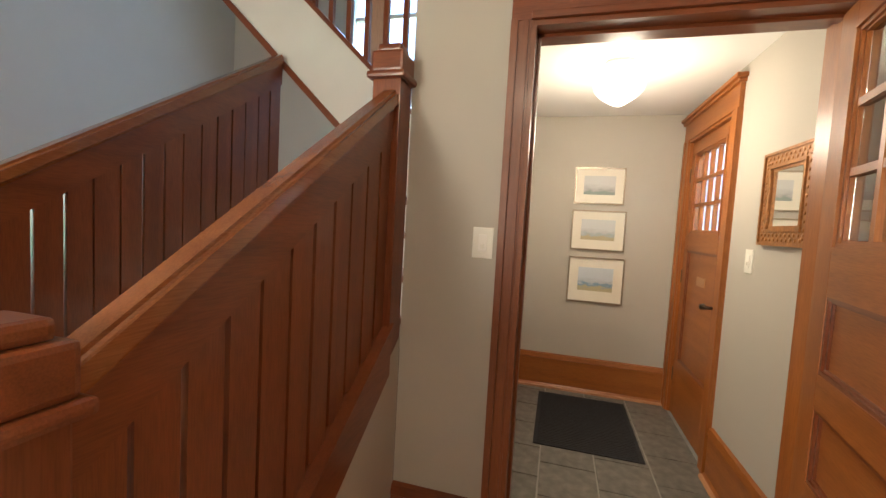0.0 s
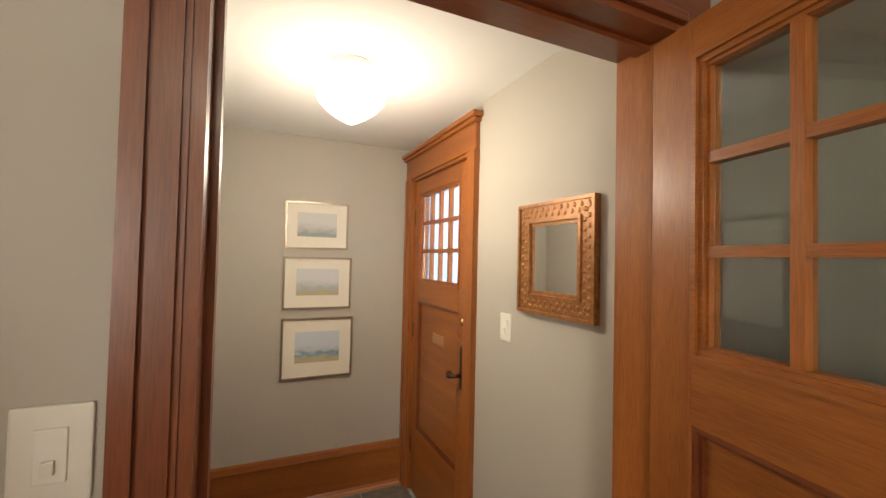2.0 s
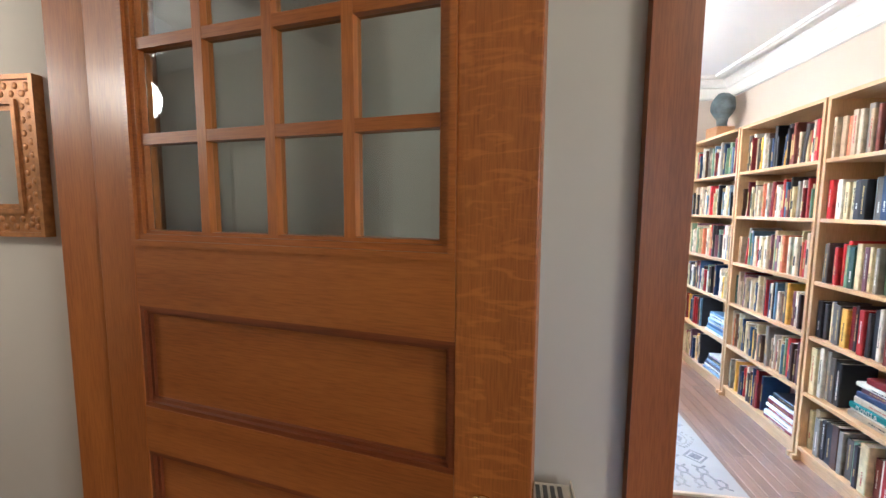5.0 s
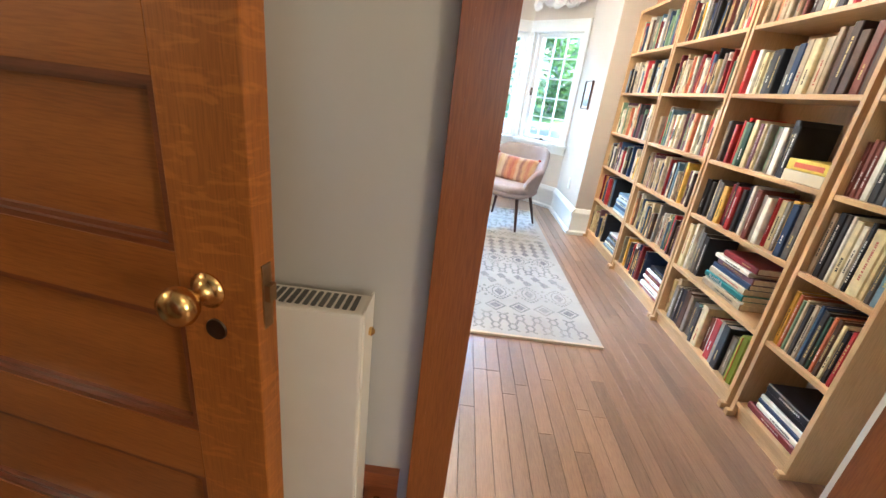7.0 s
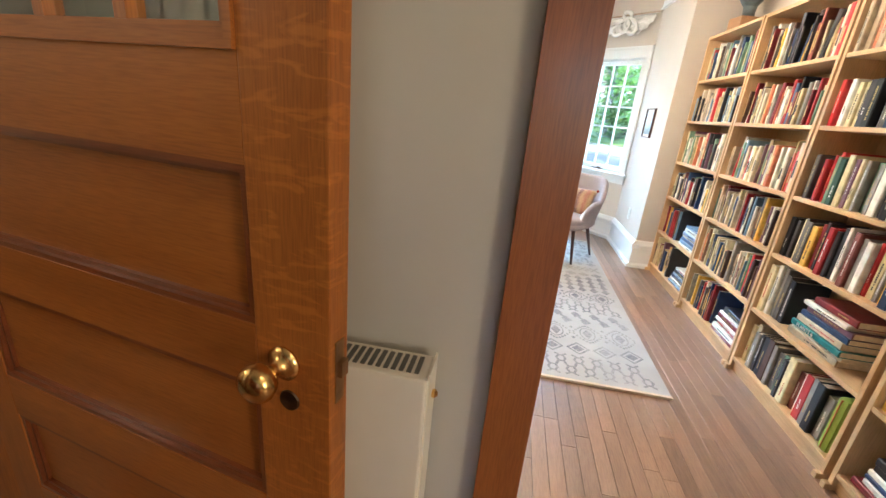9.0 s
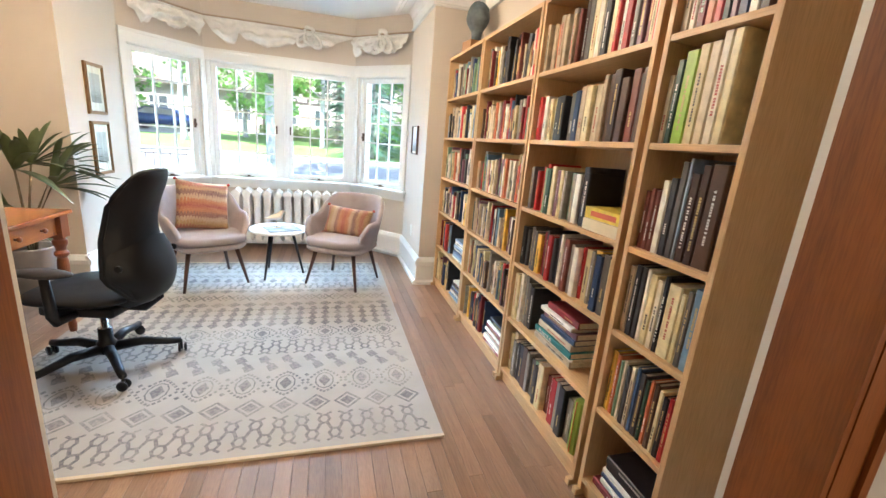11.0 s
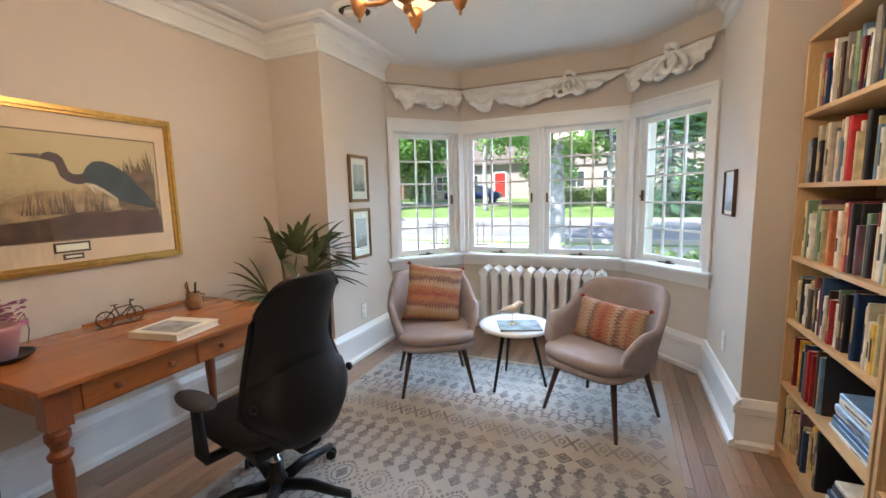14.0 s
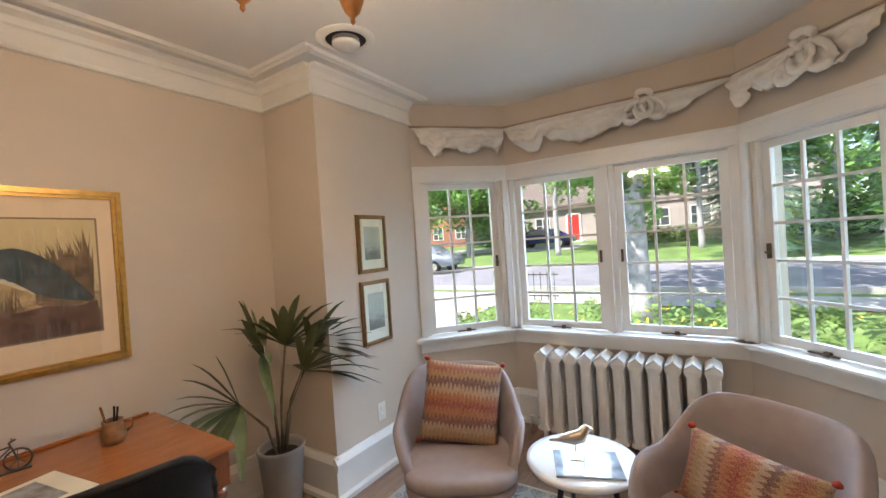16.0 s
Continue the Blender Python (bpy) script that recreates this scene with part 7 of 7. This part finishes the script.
for mt in (leaf_a, leaf_b, leaf_c):
    nt_ = mt.node_tree
    tl, mx_ = nt_.nodes.new("ShaderNodeBsdfTranslucent"), nt_.nodes.new("ShaderNodeMixShader")
    pb = nt_.nodes["Principled BSDF"]
    nt_.links.new(pb.inputs["Base Color"].links[0].from_socket, tl.inputs[0])
    mx_.inputs[0].default_value = 0.55
    nt_.links.new(pb.outputs[0], mx_.inputs[1])
    nt_.links.new(tl.outputs[0], mx_.inputs[2])
    nt_.links.new(mx_.outputs[0], nt_.nodes["Material Output"].inputs[0])
rt = random.Random(8)


def leaves(b, c, r, n, size, flat=1.0):
    for _ in range(n):
        d = Vector((rt.gauss(0, 1), rt.gauss(0, 1), rt.gauss(0, 1))).normalized() * r * rt.uniform(0.45, 1.0)
        p = Vector(c) + Vector((d.x, d.y, d.z * flat))
        a, e = rt.uniform(0, 6.28), rt.uniform(-0.9, 0.9)
        u = Vector((math.cos(a), math.sin(a), e)) * size * rt.uniform(0.6, 1.3)
        v = Vector((-math.sin(a), math.cos(a), rt.uniform(-0.6, 0.6))) * size * 0.7
        b.faces.new([b.verts.new(p - u), b.verts.new(p + v), b.verts.new(p + u), b.verts.new(p - v)])


def tree(x, y, h, r, trunk_r, mt, label, low=0.42, clumps=22, per=120, size=0.16, low_limb=None):
    t = thing("tree", label, "tree", pose(x, y, gz(x)))
    tr = tube([(0, 0, -0.1), (0.03, 0.02, 0.3), (0.0, 0.05, h * low * 0.6), (0.1, 0, h * low), (0.05, 0.1, h * 0.75)], [trunk_r * 1.35, trunk_r, trunk_r * 0.9, trunk_r * 0.75, trunk_r * 0.3], 12)
    cs = []
    for i in range(clumps):
        a = rt.uniform(0, 6.28)
        z = h * rt.uniform(low + 0.02, 1.0)
        k = 1 - abs((z / h - (low + 1) / 2) / ((1 - low) * 0.62)) ** 2
        rr = r * max(0.15, k) * rt.uniform(0.35, 1.0)
        cs.append((rr * math.cos(a), rr * math.sin(a), z))
    for c in cs[:9]:
        tube([(0.02, 0.02, max(h * low * 0.85, c[2] * 0.72)), (c[0] * 0.5, c[1] * 0.5, c[2] * 0.9), c], [trunk_r * 0.35, trunk_r * 0.2, 0.02], 6, tr)
    part("trunk", tr, bark, t, "", True)
    cr = bmesh.new()
    for c in cs:
        leaves(cr, c, r * rt.uniform(0.28, 0.42), per, size, 0.75)
    if low_limb:
        for c in low_limb:
            leaves(cr, c, 0.6, 260, 0.09, 1.1)
    tagged(part("crown", cr, mt, t), kind="stuff")


def spruce(x, y, h, r, label):
    t = thing("tree", label, "tree", pose(x, y, gz(x)))
    part("trunk", tube([(0, 0, -0.1), (0, 0, h * 0.98)], [0.2, 0.03], 10), bark, t, "", True)
    cr = bmesh.new()
    z = 0.6
    while z < h:
        rr = r * (1 - z / h) ** 0.85 + 0.1
        n = int(7 + rr * 4)
        for i in range(n):
            a = 6.28 * i / n + rt.uniform(-0.3, 0.3)
            L = rr * rt.uniform(0.75, 1.12)
            for k in range(int(5 + L * 7)):
                q = (k + 0.5) / (5 + L * 7)
                c = Vector((math.cos(a) * L * q, math.sin(a) * L * q, z - 0.28 * L * q))
                for s in (-1, 1, 0):
                    w = 0.22 * (1 - q * 0.5)
                    e = c + Vector((math.cos(a + s * 0.9), math.sin(a + s * 0.9), rt.uniform(-0.35, 0.1))) * w * 1.6
                    sd = Vector((-math.sin(a), math.cos(a), 0)) * 0.05
                    cr.faces.new([cr.verts.new(c - sd), cr.verts.new(e), cr.verts.new(c + sd)])
        z += 0.34 + 0.02 * z
    tagged(part("crown", cr, leaf_b, t), kind="stuff")


tree(13.0, 1.93, 9.5, 4.2, 0.27, leaf_a, "mature street tree with a thick grey trunk in the lawn", 0.46, 26, 150, 0.15, [(0.1, 0.1, 2.9), (-0.3, 0.3, 3.4), (0.2, 0.0, 2.35)])
tree(33, 17.5, 9, 4.0, 0.2, leaf_a, "leafy green tree across the street", 0.25, 24, 150, 0.2)
tree(46, 24, 12, 5.5, 0.3, leaf_a, "leafy green tree behind the houses", 0.2, 26, 150, 0.26)
tree(31, 14.2, 7, 2.6, 0.14, leaf_a, "leafy green tree across the street", 0.35, 16, 130, 0.18)
tree(50, 6, 14, 6.5, 0.3, leaf_a, "leafy green tree behind the houses", 0.15, 30, 150, 0.3)
tree(48, -6, 13, 6.5, 0.3, leaf_a, "leafy green tree behind the houses", 0.15, 30, 150, 0.3)
tree(46, 38, 13, 7, 0.3, leaf_a, "leafy green tree behind the houses", 0.15, 28, 150, 0.3)
tree(25, 25.0, 9, 4.5, 0.25, leaf_a, "leafy green tree beside the drive", 0.3, 24, 150, 0.18)
tree(15, -6.5, 6.5, 2.6, 0.12, leaf_a, "bright green young tree in the garden", 0.2, 20, 140, 0.12)
tree(28, 8.4, 8.5, 3.6, 0.16, leaf_a, "leafy green street tree across the road", 0.48, 22, 170, 0.16)
tree(30, 15.8, 7.5, 3.4, 0.16, leaf_a, "leafy green street tree across the road", 0.22, 22, 170, 0.17)
tree(26.5, 19.0, 8.0, 3.6, 0.16, leaf_a, "leafy green street tree across the road", 0.2, 22, 170, 0.17)
tree(29, 1.0, 8.5, 3.4, 0.16, leaf_a, "leafy green street tree across the road", 0.40, 20, 160, 0.16)
spruce(25, -1.6, 10.5, 2.8, "dark green spruce across the garden")
spruce(26, -6.5, 12, 3.2, "dark green spruce across the garden")
spruce(30, -12.0, 13, 3.6, "dark green spruce across the garden")
tree(34, 15.0, 7.5, 3.4, 0.16, leaf_a, "leafy green tree before the cream house", 0.12, 22, 160, 0.17)
tree(33.5, 6.2, 7.5, 2.7, 0.16, leaf_a, "leafy green tree before the cream house", 0.25, 20, 160, 0.17)
tree(30, -4.5, 8.5, 3.6, 0.16, leaf_a, "leafy green tree beside the spruces", 0.08, 26, 160, 0.18)
spruce(34, 0.0, 10, 2.6, "dark green spruce beside the half-timbered house")
spruce(25, -12.5, 10, 3.0, "dark green spruce in the garden")
spruce(40, 19.0, 12, 3.0, "dark green spruce behind the houses")

# belt of far trees closes the view
far = bmesh.new()
for i in range(150):
    y_ = -130 + i * 1.85
    leaves(far, (70 + rt.uniform(-6, 8), y_, 4 + rt.uniform(0, 3)), 5.5, 85, 0.75, 1.1)
tagged(part("woods", far, leaf_b), "belt of dark green trees behind the street", "trees", kind="stuff")

stucco = plain("cream_stucco", (0.36, 0.31, 0.285), 0.9, var=0.06, scale=2)
timber = plain("dark_timber", (0.06, 0.045, 0.04), 0.8)
shingle = plain("roof_shingle", (0.13, 0.105, 0.09), 0.9, var=0.3, scale=3, grain=0.8, fine=20)
brick_w = plain("red_brick", (0.28, 0.12, 0.08), 0.9, var=0.25, scale=12, grain=0.6, fine=40)
dark_pane = plain("far_pane", (0.05, 0.06, 0.07), 0.1)


def house(x, y, w, h, wall_mt, label, door=None, timbered=False):
    """Faces -x; y runs along its front."""
    z = gz(x)
    hs = thing("house", label, "house", pose(x, y, z))
    d = 9
    part("wall", box(((0, -w / 2, -0.5), (d, w / 2, h))), wall_mt, hs)
    rf = bmesh.new()
    pts = [(-0.5, h - 0.1), (d / 2, h + d * 0.36), (d + 0.5, h - 0.1), (d + 0.5, h + 0.1), (d / 2, h + d * 0.36 + 0.22), (-0.5, h + 0.1)]
    lo = [rf.verts.new((a, -w / 2 - 0.4, b_)) for a, b_ in pts]
    hi = [rf.verts.new((a, w / 2 + 0.4, b_)) for a, b_ in pts]
    for i in range(6):
        rf.faces.new((lo[i], lo[(i + 1) % 6], hi[(i + 1) % 6], hi[i]))
    rf.faces.new(lo[::-1])
    rf.faces.new(hi)
    part("roof", rf, shingle, hs)
    gb = bmesh.new()
    for s in (-1, 1):
        v = [gb.verts.new((a, s * w / 2, b_)) for a, b_ in ((0, h), (d / 2, h + d * 0.36), (d, h))]
        gb.faces.new(v)
    part("gable", gb, wall_mt, hs)
    part("chimney", box(((d * 0.4, w * 0.2, h), (d * 0.4 + 0.8, w * 0.2 + 0.9, h + 4.4))), brick_w, hs)
    nst = 2 if h > 4.2 else 1
    for st in range(nst):
        for k in range(int(w / 2.6)):
            yc = -w / 2 + (k + 0.5) * w / int(w / 2.6)
            if door and st == 0 and abs(yc - door[0]) < 1.2:
                continue
            z0 = 0.9 + st * 2.8
            wn_ = part("window", box(((-0.06, yc - 0.7, z0 - 0.06), (0.02, yc + 0.7, z0)), ((-0.06, yc - 0.7, z0 + 1.3), (0.02, yc + 0.7, z0 + 1.36)), ((-0.06, yc - 0.7, z0), (0.02, yc - 0.62, z0 + 1.3)), ((-0.06, yc + 0.62, z0), (0.02, yc + 0.7, z0 + 1.3)),
                                    ((-0.05, yc - 0.03, z0), (0.02, yc + 0.03, z0 + 1.3)), ((-0.045, yc - 0.62, z0 + 0.63), (0.02, yc + 0.62, z0 + 0.68))), white_p, hs)
            part("pane", box(((-0.02, yc - 0.62, z0), (-0.01, yc + 0.62, z0 + 1.3))), dark_pane, wn_)
    if timbered:
        tm = bmesh.new()
        for k in range(int(w / 0.9) + 1):
            yy = -w / 2 + k * 0.9
            bx(tm, (-0.04, yy - 0.07, 2.7), (0.01, yy + 0.07, h))
        for zz in (2.7, 3.5, 4.9, h - 0.15):
            bx(tm, (-0.045, -w / 2, zz - 0.08), (0.01, w / 2, zz + 0.08))
        part("timber_frame", tm, timber, hs)
    if door:
        dd = part("door", box(((-0.08, door[0] - 0.5, 0.1), (0.0, door[0] + 0.5, 2.35)), bevel=0.01), plain("door_" + door[1], door[2], 0.4), hs, door[1] + " front door")
        part("door_frame", box(((-0.10, door[0] - 0.65, 0.1), (0.0, door[0] - 0.5, 2.5)), ((-0.10, door[0] + 0.5, 0.1), (0.0, door[0] + 0.65, 2.5)), ((-0.10, door[0] - 0.65, 2.35), (0.0, door[0] + 0.65, 2.5)), ((-0.9, door[0] - 0.9, -0.4), (0.0, door[0] + 0.9, 0.1))), white_p, hs)
    return hs


house(40, 12.0, 12.0, 3.2, stucco, "low cream house with a red front door across the street", door=(-1.3, "red", (0.55, 0.03, 0.02)))
house(40, -0.2, 11.0, 5.6, stucco, "cream and black half-timbered house across the street", timbered=True)
house(42, 28, 12.0, 5.4, brick_w, "red brick house across the street")
house(42, -17, 12.0, 5.4, brick_w, "red brick house across the street")


def car(x, y, mt, label):
    """Parked along y."""
    z = gz(x) + 0.03
    c = thing("car", label, "car", pose(x, y, z, 0, 0, 90))
    prof = [(-2.2, 0.35), (-2.25, 0.62), (-2.1, 0.86), (-1.35, 0.96), (-0.75, 1.40), (0.75, 1.43), (1.5, 1.0), (2.15, 0.88), (2.22, 0.6), (2.15, 0.35)]
    b = prism(prof, -0.85, 0.85, Matrix(((1, 0, 0, 0), (0, 0, -1, 0), (0, 1, 0, 0), (0, 0, 0, 1))))
    bmesh.ops.bevel(b, geom=b.edges[:], offset=0.06, segments=2, affect="EDGES")
    part("body", b, mt, c, "", True)
    gw = [(-1.22, 0.98), (-0.72, 1.34), (0.70, 1.37), (1.34, 1.0)]
    part("side_window", prism(gw, -0.862, 0.862, Matrix(((1, 0, 0, 0), (0, 0, -1, 0), (0, 1, 0, 0), (0, 0, 0, 1)))), dark_pane, c)
    for wx in (-1.4, 1.4):
        for wy in (-0.78, 0.78):
            w_ = part("wheel", lathe([(0.001, -0.1), (0.30, -0.1), (0.32, -0.07), (0.32, 0.07), (0.30, 0.1), (0.001, 0.1)], 20, pose(wx, wy, 0.32, 90)), plastic_m, c)
            part("rim", lathe([(0.001, -0.012), (0.19, -0.012), (0.19, 0.012), (0.001, 0.012)], 16, pose(wx, wy * 1.13, 0.32, 90)), steel_m, w_)
    return c


blue_car = plain("blue_car_paint", (0.02, 0.04, 0.13), 0.2, 0.3)
car(34.0, 11.3, blue_car, "dark blue car parked at the kerb")
car(21.0, 13.6, plain("silver_car_paint", (0.35, 0.38, 0.42), 0.25, 0.5), "silver car parked at the far kerb")
car(32.5, -5.0, plain("black_car_paint", (0.02, 0.02, 0.03), 0.2, 0.2), "black car parked at the kerb")

hedge = bmesh.new()
for i in range(60):
    leaves(hedge, (34 + rt.uniform(-0.3, 0.3), -2 + i * 0.12, gz(34) + 0.55), 0.6, 60, 0.10, 0.9)
tagged(part("hedge", hedge, leaf_c), "clipped green hedge before the half-timbered house", "hedge", kind="stuff")
bd = bmesh.new()
for i in range(70):
    x_, y_ = rt.uniform(10.4, 13.0), rt.uniform(-4.5, 5.4)
    leaves(bd, (x_, y_, gz(x_) + 0.22), rt.uniform(0.25, 0.5), 55, 0.07, 0.9)
tagged(part("flower_bed", bd, leaf_c), "low green garden plants beside the path", "plants", kind="stuff")
r6 = random.Random(4)
fb = bmesh.new()
for i in range(110):
    x_, y_ = r6.uniform(10.4, 13.2), r6.uniform(-4.5, 5.2)
    leaves(fb, (x_, y_, gz(x_) + r6.uniform(0.3, 0.6)), 0.05, 3, 0.035)
tagged(part("flowers", fb, plain("yellow_flowers", (0.70, 0.45, 0.05), 0.7)), "yellow garden flowers", "plants", kind="stuff")
# orange flakes out here stand in for the chandelier's reflection in the panes
of = bmesh.new()
for c_ in ((12.75, 1.35, 3.0), (12.75, 1.75, 2.9), (12.8, 1.0, 3.05)):
    leaves(of, c_, 0.16, 60, 0.06)
tagged(part("flowers", of, plain("orange_reflection", (0.75, 0.25, 0.03), 0.7)), "orange flakes that imitate the chandelier reflected in the bay panes", "plants", kind="stuff")
fence = thing("fence", "low black iron garden fence along the path", "fence", pose(14.6, 1.5, gz(14.6)))
for i in range(37, 46):
    part("picket", box(((-0.008, -4.6 + 0.2 * i, 0), (0.008, -4.584 + 0.2 * i, 0.85))), timber, fence)
for z_ in (0.15, 0.75):
    part("rail", box(((-0.012, 2.7, z_), (0.012, 4.7, z_ + 0.03))), timber, fence)

# the porch outside the front door
structure(part("porch_floor", box(((XS, YD + 0.2, gz(0)), (4.2, 5.4, -0.05))), conc))
structure(part("wall_outer_north", box(((XS, 4.45, 0), (2.0, 4.6, 2.6))), brick_w))
structure(part("roof", box(((-3.4, -2.9, 4.52), (6.2, 5.2, 4.8)), ((6.2, -1.2, 2.75), (6.75, 3.5, 2.9)), ((XS, YD + 0.2, 2.6), (2.2, 5.4, 2.7))), shingle), "dark shingled roof of the house")
structure(part("upper_wall", box(((XS + 0.2, YS - 0.2, ZSC + 0.16), (6.2, YD + 0.2, 4.5))), brick_w))

# ---- floor pieces ----
rp = random.Random(21)
bw = 0.0635
planks = structure(thing("floor_study", "narrow brown strip oak floor laid towards the window", ""))
meshes = {}
for j in range(int((YD - YS) / bw) + 1):
    y = YS + j * bw
    if 0.22 < y < 2.1:
        cuts = [XS - 0.02, 2.35 + rp.uniform(-0.3, 0.25), 2.98 + rp.uniform(0, 0.05)] + [5.5 + rp.uniform(0, 0.04), 6.75]
    else:
        cuts = [XS - 0.02]
        while cuts[-1] < 6.75:
            cuts.append(cuts[-1] + rp.uniform(0.7, 1.7))
        if 6.75 - cuts[-2] < 0.3 and len(cuts) > 2:
            cuts.pop(-2)
        cuts[-1] = 6.75
    for a, b in zip(cuts, cuts[1:]):
        L = round((b - a) * 10) / 10
        if L not in meshes:
            me = bmesh.new()
            bx(me, (-0.5, -bw / 2 + 0.0006, -0.018), (0.5, bw / 2 - 0.0006, 0.0))
            bmesh.ops.bevel(me, geom=[e for e in me.edges if all(v.co.z > -0.001 for v in e.verts)], offset=0.0008, segments=1, affect="EDGES")
            d = bpy.data.meshes.new("plank")
            me.to_mesh(d)
            me.free()
            d.materials.append(plank_m)
            meshes[L] = d
        o = new("plank", meshes[L])
        o.parent = planks
        o.matrix_basis = pose((a + b) / 2, y + bw / 2, 0) @ Matrix.Diagonal((b - a - 0.001, 1, 1, 1))
sl = bmesh.new()
bx(sl, (-0.5, -0.5, -0.02), (0.5, 0.5, 0.0))
bmesh.ops.bevel(sl, geom=[e for e in sl.edges if all(v.co.z > -0.001 for v in e.verts)], offset=0.006, segments=1, affect="EDGES")
tile_me = bpy.data.meshes.new("tile")
sl.to_mesh(tile_me)
sl.free()
tile_me.materials.append(slate_m)
tx, ty = 0.31, 0.31
k = 0
for i in range(5):
    y = YN + 0.10
    off = (i % 2) * 0.155
    while y < YV:
        y1 = min(YV, y + ty - (off if y < YN + 0.11 else 0))
        x0, x1 = 0.50 + i * tx, min(XE, 0.50 + (i + 1) * tx)
        if x1 - x0 > 0.03 and y1 - y > 0.02:
            o = new("tile", tile_me)
            o.parent = floor_v
            o.matrix_basis = pose((x0 + x1) / 2, (y + y1) / 2, 0.0, rp.uniform(-0.1, 0.1), rp.uniform(-0.1, 0.1)) @ Matrix.Diagonal((x1 - x0 - 0.008, y1 - y - 0.008, 1, 1))
        y = y1
